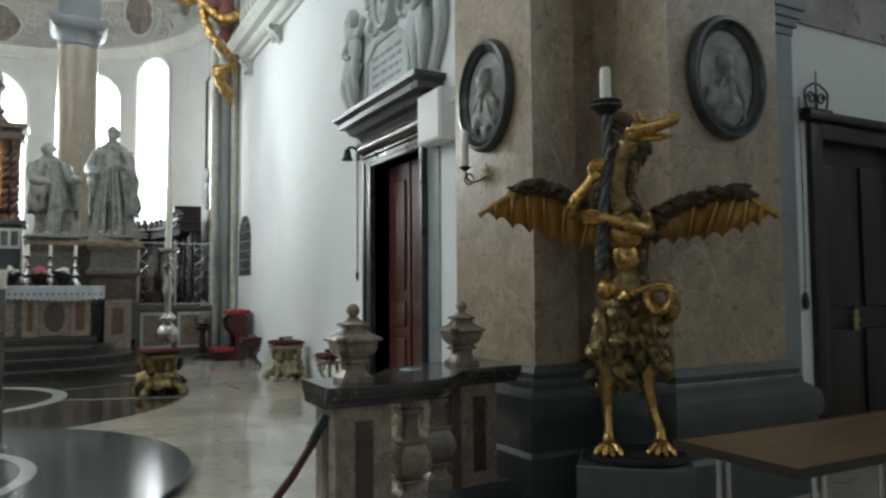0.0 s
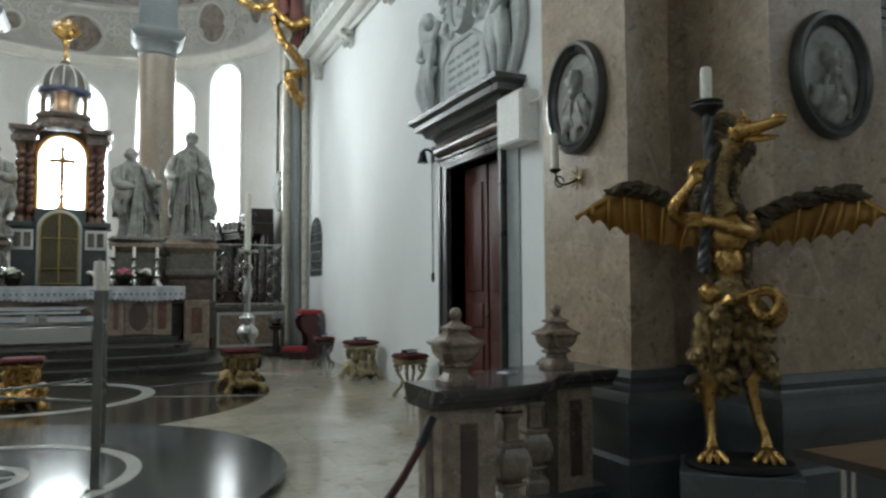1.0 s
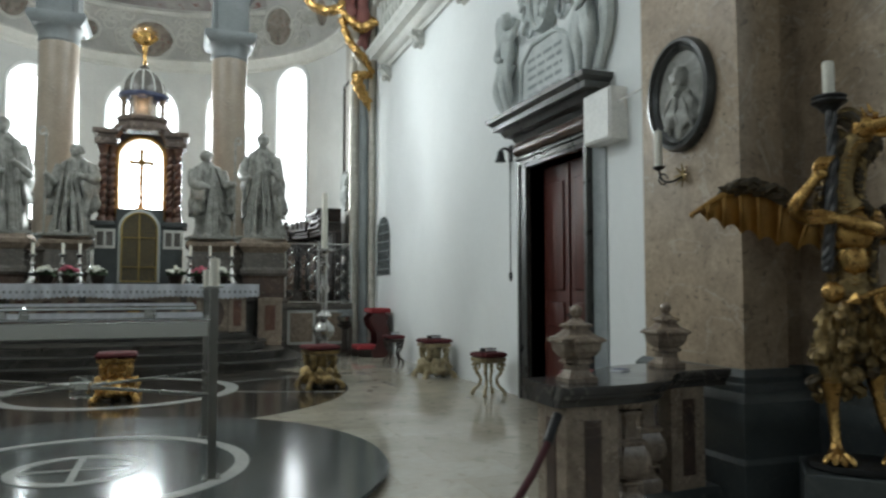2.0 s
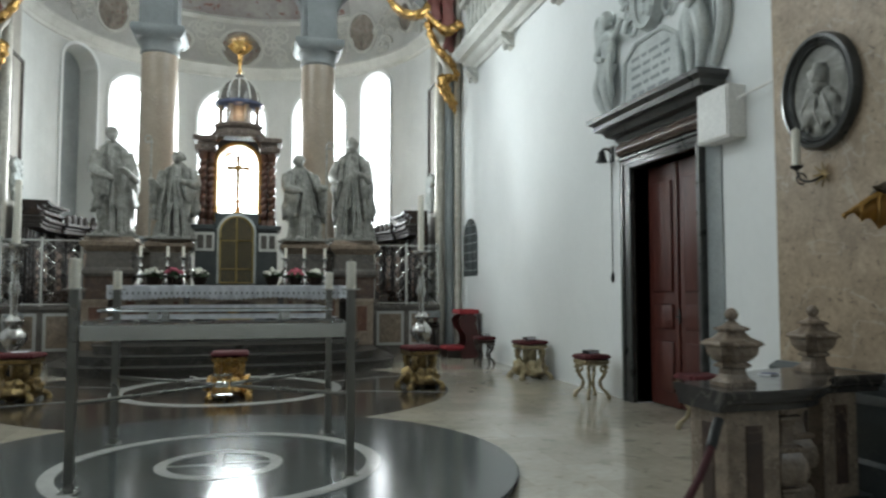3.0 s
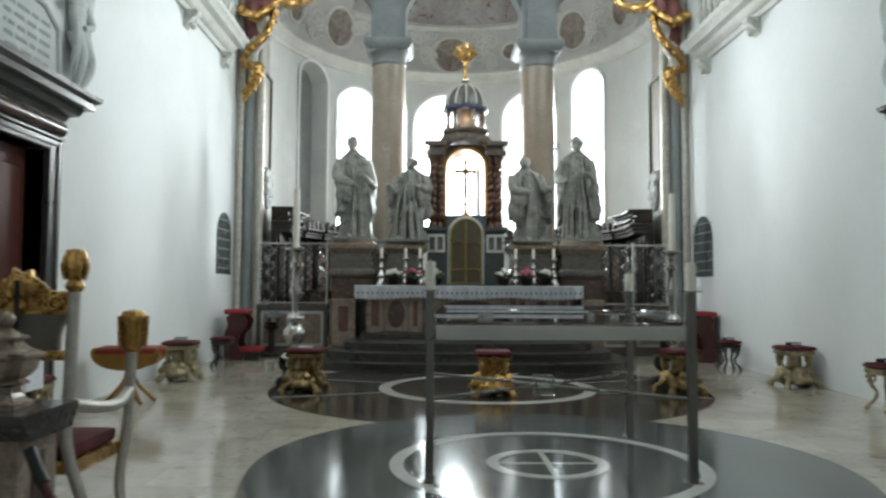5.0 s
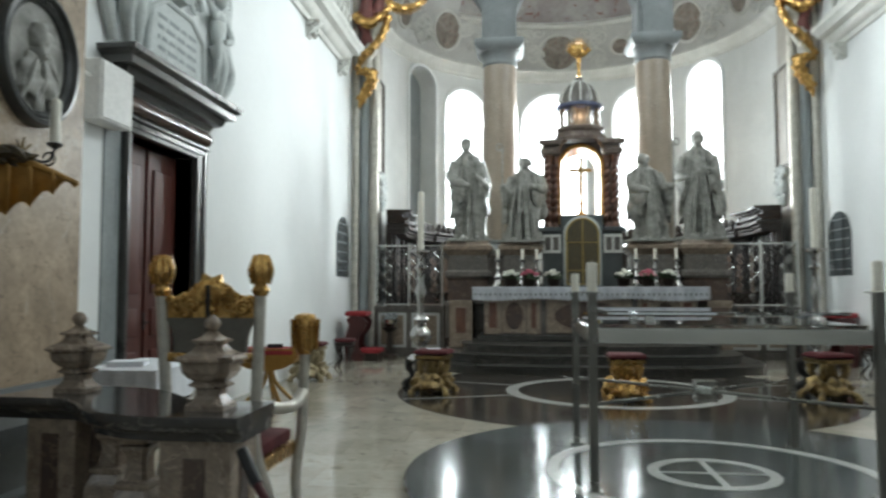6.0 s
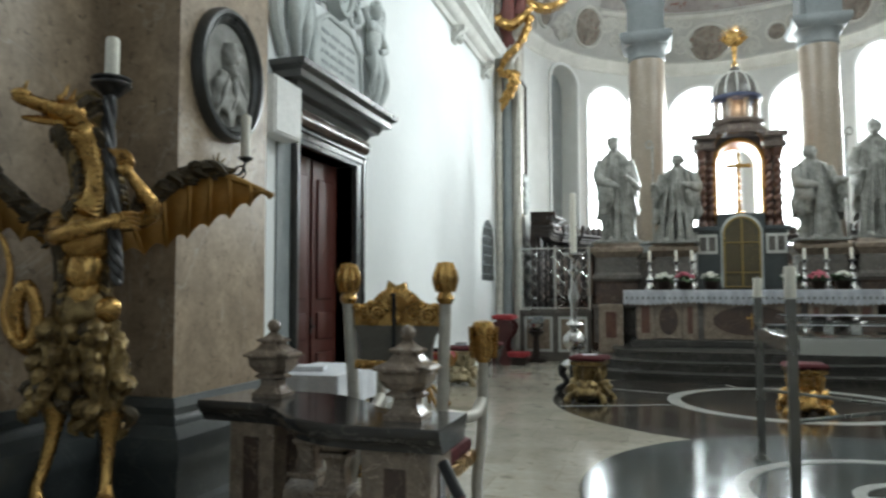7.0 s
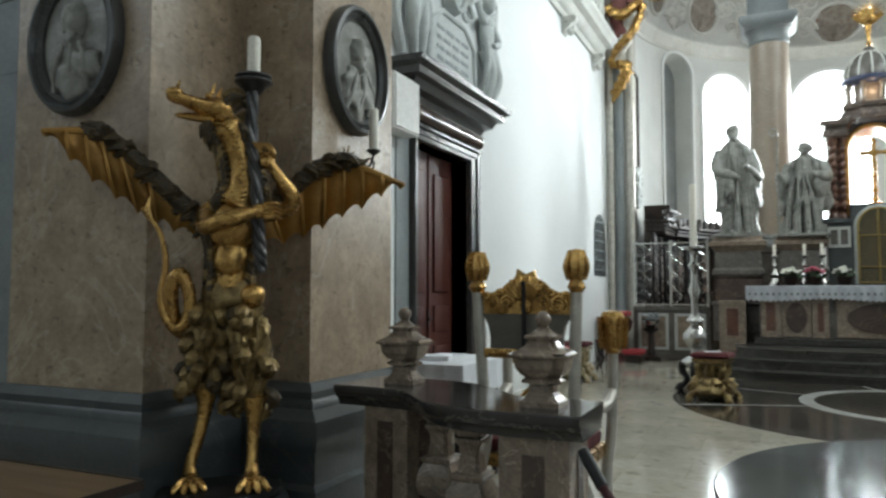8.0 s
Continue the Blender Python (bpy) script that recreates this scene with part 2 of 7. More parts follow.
def lathe(bm, prof, seg=20, at=(0, 0, 0), phase=0.0, mi=0, sx=1.0, sy=1.0):
    rings = []
    for r, z in prof:
        rings.append([bm.verts.new((at[0] + sx * r * math.cos(phase + 2 * math.pi * k / seg), at[1] + sy * r * math.sin(phase + 2 * math.pi * k / seg), at[2] + z)) for k in range(seg)])
    for a, b in zip(rings, rings[1:]):
        for k in range(seg):
            face(bm, (a[k], a[(k + 1) % seg], b[(k + 1) % seg], b[k]), mi)
    face(bm, rings[0][::-1], mi)
    face(bm, rings[-1], mi)
    return bm


def square(bm, prof, at=(0, 0, 0), mi=0):
    """A turned profile with a square plan; r is half the side."""
    return lathe(bm, [(r * math.sqrt(2), z) for r, z in prof], 4, at, math.pi / 4, mi)


def sweep(bm, path, prof, mi=0, closed=True):
    """A profile of (offset to the right of the way, z) drawn along a plan path; ends capped."""
    pts = [Vector(p) for p in path]
    rows = []
    for i, p in enumerate(pts):
        d0 = (p - pts[i - 1]).normalized() if i else None
        d1 = (pts[i + 1] - p).normalized() if i + 1 < len(pts) else None
        d0, d1 = d0 or d1, d1 or d0
        n0, n1 = Vector((d0.y, -d0.x)), Vector((d1.y, -d1.x))
        n = n0 + n1
        n = n / max(n.dot(n0), 0.2) if n.length > 1e-6 else n0
        rows.append([bm.verts.new((p.x + n.x * o, p.y + n.y * o, z)) for o, z in prof])
    k = len(prof)
    for a, b in zip(rows, rows[1:]):
        for j in range(k if closed else k - 1):
            face(bm, (a[j], a[(j + 1) % k], b[(j + 1) % k], b[j]), mi)
    if closed:
        face(bm, rows[0][::-1], mi)
        face(bm, rows[-1], mi)
    bmesh.ops.recalc_face_normals(bm, faces=bm.faces)
    return bm


def tube(bm, pts, radius, seg=8, mi=0, flat=1.0, twist=0.0):
    """A round bar along points; radius one number or one for each point."""
    pts = [Vector(p) for p in pts]
    rad = [radius] * len(pts) if isinstance(radius, (int, float)) else radius
    up, rings = None, []
    for i, p in enumerate(pts):
        d = (pts[min(i + 1, len(pts) - 1)] - pts[max(i - 1, 0)]).normalized()
        if up is None:
            up = d.orthogonal().normalized()
        up = (up - d * up.dot(d)).normalized()
        side = d.cross(up)
        ring = []
        for k in range(seg):
            a = 2 * math.pi * k / seg + twist * i
            ring.append(bm.verts.new(p + rad[i] * (math.cos(a) * up + math.sin(a) * side * flat)))
        rings.append(ring)
    for a, b in zip(rings, rings[1:]):
        for k in range(seg):
            face(bm, (a[k], a[(k + 1) % seg], b[(k + 1) % seg], b[k]), mi)
    face(bm, rings[0][::-1], mi)
    face(bm, rings[-1], mi)
    return bm


def curve_pts(ctrl, n=6):
    """Catmull-Rom through control points."""
    c = [Vector(p) for p in ctrl]
    c = [2 * c[0] - c[1]] + c + [2 * c[-1] - c[-2]]
    out = []
    for i in range(1, len(c) - 2):
        for k in range(n):
            t = k / n
            out.append(0.5 * (2 * c[i] + (c[i + 1] - c[i - 1]) * t + (2 * c[i - 1] - 5 * c[i] + 4 * c[i + 1] - c[i + 2]) * t * t + (3 * c[i] - c[i - 1] - 3 * c[i + 1] + c[i + 2]) * t**3))
    out.append(c[-2])
    return out


def blob(bm, at, r, sub=2, rough=0.0, freq=6.0, mi=0, rot=None, seed=0):
    """A lumpy ellipsoid."""
    res = bmesh.ops.create_icosphere(bm, subdivisions=sub, radius=1.0)
    r = (r, r, r) if isinstance(r, (int, float)) else r
    for v in res["verts"]:
        d = v.co.copy()
        p = Vector((d.x * r[0], d.y * r[1], d.z * r[2]))
        if rough:
            p *= 1 + rough * noise.noise(p * freq + Vector((seed * 3.1, seed * 1.7, 0)))
        if rot is not None:
            p = rot @ p
        v.co = p + Vector(at)
    for f in {f for v in res["verts"] for f in v.link_faces}:
        f.material_index = mi
    return bm


def plate(bm, poly, m, depth, mi=0):
    """A flat outline (x, z) pushed out by depth towards -y, then set by the pose m."""
    a = [bm.verts.new(m @ Vector((x, 0, z))) for x, z in poly]
    b = [bm.verts.new(m @ Vector((x, -depth, z))) for x, z in poly]
    k = len(poly)
    fs = [face(bm, a[::-1], mi), face(bm, b, mi)]
    for i in range(k):
        fs.append(face(bm, (a[i], a[(i + 1) % k], b[(i + 1) % k], b[i]), mi))
    bmesh.ops.recalc_face_normals(bm, faces=[f for f in fs if f])
    return bm


def arch_outline(w, h, n=12):
    """An upright outline with a round top: half width w, full height h."""
    return [(-w, 0), (w, 0)] + [(w * math.cos(math.pi * k / n), h - w + w * math.sin(math.pi * k / n)) for k in range(n + 1)]


def oval(rx, rz, n=40):
    return [(rx * math.cos(2 * math.pi * k / n), rz * math.sin(2 * math.pi * k / n)) for k in range(n)]


def ring_oval(bm, m, rx, rz, prof, n=44, mi=0):
    """An oval frame; prof: (outward from the oval, out of the wall)."""
    rows = []
    for k in range(n):
        a = 2 * math.pi * k / n
        rows.append([bm.verts.new(m @ Vector(((rx + o) * math.cos(a), -d, (rz + o) * math.sin(a)))) for o, d in prof])
    fs = []
    for k in range(n):
        a, b = rows[k], rows[(k + 1) % n]
        for j in range(len(prof) - 1):
            fs.append(face(bm, (a[j], a[j + 1], b[j + 1], b[j]), mi))
    bmesh.ops.recalc_face_normals(bm, faces=[f for f in fs if f])
    return bm


B = bmesh.new

# ---- the choir: floor, walls, openings ----
W = 5.1            # half width of the choir
Y_END = 16.95      # where the choir walls end
CX = 0.12          # the axis of the floor discs and rails
APSE_Y, APSE_R, CORNICE_Z = 18.0, 4.8, 7.85

bm = B()
box(bm, -14, -16, -0.3, 14, 24, 0.0)
structure("floor", bm, FLOOR, "polished beige marble slab floor with soft reflections", "floor")


def disc(bm, cx, cy, r, z0, z1, n=96, edge=0.0):
    lathe(bm, [(r, z0), (r, z1 - edge), (r - edge, z1), (0.001, z1)] if edge else [(r, z0), (r, z1), (0.001, z1)], n, (cx, cy, 0))


def flat_ring(bm, cx, cy, r0, r1, z0, z1, n=96):
    a = [[bm.verts.new((cx + r * math.cos(2 * math.pi * k / n), cy + r * math.sin(2 * math.pi * k / n), z)) for k in range(n)] for r, z in ((r1, z0), (r1, z1), (r0, z1), (r0, z0))]
    for p, q in zip(a, a[1:]):
        for k in range(n):
            face(bm, (p[k], p[(k + 1) % n], q[(k + 1) % n], q[k]))


D1, D2 = (0.15, 6.46), (0.08, 11.4)
bm = B()
disc(bm, D2[0], D2[1], 3.12, 0.0, 0.005)
structure("floor_disc_rear", bm, DISC2, "dark brown polished marble circle inlaid in the floor", "floor inlay")
bm = B()
flat_ring(bm, D2[0], D2[1], 1.40, 1.58, 0.0, 0.010)
structure("floor_ring_rear", bm, WHITE_INLAY, "white marble ring inlaid in the dark floor", "floor inlay")
for k, a in enumerate((20, 70, 110, 160, 200, 340)):
    bm = B()
    c, s = math.cos(radians(a)), math.sin(radians(a))
    p = [(D2[0] + r * c - w * s, D2[1] + r * s + w * c) for r, w in ((1.6, 0.03), (1.6, -0.03), (3.1, -0.03), (3.1, 0.03))]
    f = bm.faces.new([bm.verts.new((x, y, 0.009)) for x, y in p])
    bm.normal_update()
    if f.normal.z < 0:
        f.normal_flip()
    structure("floor_strip", bm, WHITE_INLAY, "thin pale marble strip inlaid in the dark floor", "floor inlay")
bm = B()
lathe(bm, [(2.255, 0.0), (2.255, 0.035), (2.295, 0.038), (2.31, 0.052), (2.295, 0.068), (0.001, 0.07)], 128, (D1[0], D1[1], 0))
structure("floor_disc_front", bm, DISC, "raised green-black polished marble disc under the altar", "floor inlay", smooth=True)
for nm, r0, r1 in (("floor_ring_wide", 1.13, 1.24), ("floor_ring_small", 0.385, 0.478)):
    bm = B()
    flat_ring(bm, D1[0], D1[1], r0, r1, 0.06, 0.0745)
    structure(nm, bm, WHITE_INLAY, "white marble ring inlaid in the green-black disc", "floor inlay")
bm = B()
box(bm, D1[0] - 0.384, D1[1] - 0.018, 0.06, D1[0] + 0.384, D1[1] + 0.018, 0.074)
box(bm, D1[0] - 0.026, D1[1] - 0.384, 0.06, D1[0] + 0.026, D1[1] - 0.02, 0.074)
box(bm, D1[0] - 0.026, D1[1] + 0.02, 0.06, D1[0] + 0.026, D1[1] + 0.384, 0.074)
structure("floor_cross", bm, WHITE_INLAY, "white marble cross inlaid inside the small ring", "floor inlay")

DOOR = (7.41, 8.84, 2.98)   # choir doors: near jamb, far jamb, head


def wall_with_holes(bm, x0, x1, y0, y1, z0, z1, holes):
    """A wall along y, between x0 and x1, with oblong holes (ya, yb, za, zb)."""
    ys = sorted({y0, y1, *(h[0] for h in holes), *(h[1] for h in holes)})
    for a, b in zip(ys, ys[1:]):
        mid = (a + b) / 2
        cuts = sorted((h[2], h[3]) for h in holes if h[0] < mid < h[1])
        z = z0
        for c, d in cuts + [(z1, z1)]:
            if c > z:
                box(bm, x0, a, z, x1, b, c)
            z = d
    bmesh.ops.remove_doubles(bm, verts=bm.verts, dist=1e-4)


HIGH = [(6.2, 8.2, 8.0, 11.0), (9.6, 11.6, 8.0, 11.0), (13.0, 15.0, 8.0, 11.0)]
for s, nm in ((1, "wall_east"), (-1, "wall_west")):
    FLIP[0] = s < 0
    bm = B()
    wall_with_holes(bm, W, W + 0.7, 5.2, Y_END, 0, 13, [(DOOR[0], DOOR[1], 0, DOOR[2])] + HIGH)
    structure(nm, bm, PLASTER, "smooth white plastered choir wall", "wall")
    # unseen slab added behind the door to keep outside light out
    bm = B()
    box(bm, W + 0.71, DOOR[0] - 0.5, 0, W + 0.9, DOOR[1] + 0.5, 3.4)
    structure(nm + "_door_backing", bm, DARK_WOOD, "unseen dark slab closing the opening behind the choir door", "wall")
    FLIP[0] = False
    for i, h in enumerate(HIGH):
        window_light("choir_window_light", look((s * (W + 0.55), (h[0] + h[1]) / 2, 9.5), (0, (h[0] + h[1]) / 2, 6.5)), 1.9, 2.9, POWER_HIGH * (1.14 if s > 0 else 0.92))

# nave and crossing that close the place behind the camera
bm = B()
wall_with_holes(bm, 12.0, 12.6, -15, 4.4, 0, 13, [(-12, -9.5, 5, 10), (-7, -4.5, 5, 10), (-2, 0.5, 5, 10)])
structure("wall_nave_east", bm, PLASTER, "plain white plastered nave wall", "wall")
FLIP[0] = True
bm = B()
wall_with_holes(bm, 12.0, 12.6, -15, 4.4, 0, 13, [(-12, -9.5, 5, 10), (-7, -4.5, 5, 10), (-2, 0.5, 5, 10)])
structure("wall_nave_west", bm, PLASTER, "plain white plastered nave wall", "wall")
FLIP[0] = False
for s in (1, -1):
    for y in (-10.75, -5.75, -0.75):
        window_light("nave_window_light", look((s * 12.3, y, 7.5), (0, y, 4.5)), 2.4, 4.8, POWER_NAVE)
bm = B()
box(bm, -12.6, -15.6, 0, 12.6, -15.0, 13)
structure("wall_south", bm, PLASTER, "plain white plastered wall at the nave's end", "wall")
bm = B()
box(bm, -12.6, -15.6, 13, 12.6, 23, 13.4)
structure("ceiling", bm, PLASTER, "plain white plastered ceiling", "ceiling")

# ---- crossing piers ----
AX, AY0, AY1 = 4.33, 4.24, 5.31     # pilaster that faces the axis
BX0, BX1, BY = 4.95, 6.02, 3.60     # pilaster that faces the nave
PIER = [(W + 0.02, AY1), (AX, AY1), (AX, AY0), (4.70, AY0), (4.70, 4.36), (BX0, 4.36), (BX0, BY), (BX1, BY), (BX1, 4.42)]
BASE = [(-0.02, 0.0), (0.16, 0.0), (0.16, 0.30), (0.13, 0.33), (0.135, 0.50), (0.155, 0.53), (0.165, 0.60), (0.15, 0.68), (0.10, 0.72), (0.075, 0.735), (0.07, 0.775), (0.055, 0.79), (0.06, 0.83), (0.02, 0.875), (-0.02, 0.88)]
PLINTH = [(-0.02, 0.0), (0.17, 0.0), (0.17, 0.42), (0.15, 0.44), (-0.02, 0.44)]


def pier(s):
    FLIP[0] = s < 0
    side = "east" if s > 0 else "west"
    path = [(x + (0.0 if s > 0 else -0.24 if x > 4.9 else -0.14) if 4.0 < x < 6.5 and x != W + 0.02 else x, y + (0.1 if s < 0 and y == AY0 else 0.0)) for x, y in PIER]
    bm = B()
    outline = [*path, (W + 0.9, 4.42), (W + 0.9, AY1)]
    lo = [bm.verts.new((x, y, 0.0)) for x, y in outline]
    hi = [bm.verts.new((x, y, 13.0)) for x, y in outline]
    for i in range(len(outline)):
        j = (i + 1) % len(outline)
        face(bm, (lo[i], lo[j], hi[j], hi[i]))
    bmesh.ops.recalc_face_normals(bm, faces=bm.faces)
    structure("pier_" + side, bm, ROSE, "crossing pier of brown-rose veined marble", "pillar")
    bm = B()
    sweep(bm, path, BASE)
    structure("pier_base_" + side, bm, SLATE, "moulded dark slate base of the crossing pier", "pillar base", smooth=True)
    # wall of the side arm with its dark door
    bm = B()
    for x0, x1, z0, z1 in ((BX1 - 0.05, 7.50, 0, 13), (7.50, 9.08, 2.86, 13), (9.08, 12.2, 0, 13)):
        box(bm, x0, 4.42, z0, x1, 4.9, z1)
    structure("wall_arm_" + side, bm, PLASTER, "white plastered wall of the side arm", "wall")
    bm = B()
    box(bm, 6.08, 4.34, 0, 7.22, 4.418, 3.62, 0.01)
    for q in range(4):
        box(bm, 6.08, 4.33 - 0.022 * q, 3.62 + 0.075 * q, 7.23 + 0.035 * q, 4.418, 3.692 + 0.075 * q, 0.008)
    box(bm, 6.08, 4.335, 2.05, 7.225, 4.339, 2.062)
    box(bm, 6.08, 4.335, 3.05, 7.225, 4.339, 3.062)
    structure("pilaster_strip_" + side, bm, GREY_STONE, "flat grey stone pilaster on the side arm's wall", "pillar", smooth=True)
    bm = B()
    box(bm, 7.34, 4.39, 3.80, 12.0, 4.418, 4.6)
    structure("painted_frieze_" + side, bm, FRESCO_SKY, "pale painted frieze high on the side arm's wall", "wall painting")
    FLIP[0] = False


for s in (1, -1):
    pier(s)

# ---- apse ----
# each opening: its direction, lit or blind, half its angle at the glass, the top of the glass
WIN = [(-57, 0, 5.5, 7.65), (-37.5, 1, 6.9, 7.28), (-3.5, 1, 10.0, 7.34), (28, 1, 8.6, 7.36), (51.5, 1, 5.5, 7.66)]
SILL, R0, R1 = 3.30, APSE_R, APSE_R + 0.5


def on_apse(deg, r, z):
    return (r * math.sin(radians(deg)), APSE_Y + r * math.cos(radians(deg)), z)


def glass_width(half):
    return R1 * math.sin(radians(half))


def arch_edge(c, half, top, u, inner):
    """A point of an opening's arched edge; u runs from -1 to 1 across it."""
    w = glass_width(half) + (0.05 if inner else 0.0)
    r, t = (R0, top + 0.08) if inner else (R1, top)
    return on_apse(c + u * math.degrees(math.asin(w / r)), r, t - w + w * math.sqrt(max(1 - u * u, 0)))


bm = B()


def quad(*ps):
    face(bm, [bm.verts.new(p) for p in ps])


STEPS = [math.sin(math.pi / 2 * k / 8) for k in range(-8, 9)]
edge = -90.0
CROWN = CORNICE_Z + 0.4
for c, lit, half, top in WIN + [(90.0, 0, 0, 0)]:
    wide = math.degrees(math.asin((glass_width(half) + 0.05) / R0)) if half else 0.0
    n = max(2, int((c - wide - edge) / 3))
    for k in range(n):
        a, b = edge + (c - wide - edge) * k / n, edge + (c - wide - edge) * (k + 1) / n
        quad(on_apse(a, R0, 0), on_apse(a, R0, CROWN), on_apse(b, R0, CROWN), on_apse(b, R0, 0))
    edge = c + wide
    if not half:
        continue
    for u, v in zip(STEPS, STEPS[1:]):
        a, b = arch_edge(c, half, top, u, True), arch_edge(c, half, top, v, True)
        p, q = arch_edge(c, half, top, u, False), arch_edge(c, half, top, v, False)
        flat = lambda w, z: (w[0], w[1], z)
        quad(flat(a, 0), flat(a, SILL - 0.1), flat(b, SILL - 0.1), flat(b, 0))
        quad(a, flat(a, CROWN), flat(b, CROWN), b)
        quad(a, p, q, b)
        quad(flat(a, SILL - 0.1), flat(p, SILL), flat(q, SILL), flat(b, SILL - 0.1))
    for u in (-1, 1):
        a, p = arch_edge(c, half, top, u, True), arch_edge(c, half, top, u, False)
        quad(flat(a, SILL - 0.1), flat(p, SILL), p, a)
structure("wall_apse", bm, PLASTER_GREY, "curved pale grey plastered apse wall", "wall")

for i, (c, lit, half, top) in enumerate(WIN):
    w = glass_width(half)
    TOP = top
    m = pose(*on_apse(c, math.sqrt(R1 * R1 - w * w) + 0.05, SILL), 0, 0, -c)
    win = tagged(new("window_%d" % (i + 1)), "tall round-arched apse window with thin glazing bars" if lit else "tall blind round-arched niche of the apse", "window", "windows of the apse", "structure")
    win.matrix_basis = m
    bm = B()
    if lit:
        plate(bm, arch_outline(w + 0.03, TOP - SILL), pose(0, 0, 0), 0.006)
        ob = part("pane", bm, PANE, win, "clear window glass")
        ob.visible_shadow = False
        for z in [0.55 + 0.55 * k for k in range(6)]:
            bm = B()
            box(bm, -w, -0.03, z - 0.006, w, -0.008, z + 0.006)
            part("glazing_bar", bm, IRON, win)
        for x in (-w * 0.55, 0.0, w * 0.55):
            bm = B()
            box(bm, x - 0.005, -0.052, 0, x + 0.005, -0.032, TOP - SILL - (0.02 if x == 0 else 0.15))
            part("glazing_bar", bm, IRON, win)
        window_light("apse_window_light", look(on_apse(c, R1 + 0.14, (SILL + TOP) / 2), on_apse(c, 1, (SILL + TOP) / 2 - 1.2)), 1.75 * w, 3.6, POWER_APSE * 1.75 * w, spread=75)
    else:
        plate(bm, arch_outline(w + 0.03, TOP - SILL), pose(0, 0, 0), 0.05)
        part("niche_back", bm, GREY_STONE, win, "grey plastered back of the niche")
    bm = B()
    rows = []
    for k in range(25):
        u = -math.cos(math.pi * k / 24)
        x, y, z = arch_edge(c, half, top, u, True)
        lift = Vector((0, 0, 0.07)) if abs(u) < 0.999 else Vector((0, 0, 0))
        d = Vector((math.sin(radians(c)), math.cos(radians(c)), 0))
        t2 = Vector((d.y, -d.x, 0)) * 0.07 * u
        p = Vector((x, y, z))
        rows.append([p, p - d * 0.05, p - d * 0.05 + lift + t2, p + lift + t2])
    for q in (rows[0], rows[-1]):
        foot = [Vector((v.x, v.y, SILL - 0.1)) for v in q]
        rows = [foot] + rows if q is rows[0] else rows + [foot]
    inv = m.inverted()
    rows = [[bm.verts.new(inv @ v) for v in row] for row in rows]
    for a, b in zip(rows, rows[1:]):
        for k in range(3):
            face(bm, (a[k], a[k + 1], b[k + 1], b[k]))
    bmesh.ops.recalc_face_normals(bm, faces=bm.faces)
    part("surround", bm, PLASTER, win, "raised white plaster surround")

bm = B()
prof = [(0, -0.10), (0.05, -0.08), (0.07, 0.0), (0.14, 0.05), (0.18, 0.14), (0.26, 0.18), (0.27, 0.24), (0, 0.28)]
sweep(bm, [on_apse(a, APSE_R + 0.01, 0)[:2] for a in range(-90, 91, 4)], [(o, CORNICE_Z + z) for o, z in prof])
structure("apse_cornice", bm, STUCCO, "moulded white stucco cornice round the apse", "cornice", smooth=True)

# half dome
bm = B()
rows = []
for j in range(13):
    e = radians(7.5 * j)
    rows.append([bm.verts.new((APSE_R * math.cos(e) * math.sin(radians(a)), APSE_Y + APSE_R * math.cos(e) * math.cos(radians(a)), CORNICE_Z + 0.2 + APSE_R * math.sin(e))) for a in range(-90, 91, 5)])
for a, b in zip(rows, rows[1:]):
    for k in range(len(a) - 1):
        face(bm, (a[k], b[k], b[k + 1], a[k + 1]))
structure("ceiling_apse", bm, STUCCO_GROUND, "white stuccoed half dome of the apse", "ceiling", smooth=True)


def dome_pose(az, el, lift=0.03):
    """A pose on the half dome: x along it, z up along it, -y into the room."""
    d = Vector((math.cos(radians(el)) * math.sin(radians(az)), math.cos(radians(el)) * math.cos(radians(az)), math.sin(radians(el))))
    p = Vector((0, APSE_Y, CORNICE_Z + 0.2)) + d * (APSE_R - lift)
    return Matrix.Translation(p) @ d.to_track_quat("Y", "Z").to_matrix().to_4x4()


for az, el, rx, rz, m1 in ((-1, 7.5, 0.60, 0.50, FRESCO), (-21, 8, 0.24, 0.22, FRESCO), (21, 8, 0.24, 0.22, FRESCO), (-46, 11, 0.46, 0.52, FRESCO), (46, 11, 0.46, 0.52, FRESCO), (-68, 11, 0.3, 0.36, FRESCO), (68, 11, 0.3, 0.36, FRESCO)):
    med = thing("ceiling_medallion", "oval painted medallion in a stucco frame on the dome", "wall painting", dome_pose(az, el), "painted medallions of the dome")
    bm = B()
    plate(bm, oval(rx, rz, 28), pose(0, 0, 0), 0.01)
    part("painting", bm, m1, med, "dim brown and red painting")
    bm = B()
    ring_oval(bm, pose(0, 0, 0), rx, rz, [(-0.01, 0.0), (0.0, 0.05), (0.04, 0.07), (0.08, 0.04), (0.09, -0.03)], 36)
    part("frame", bm, STUCCO, med)
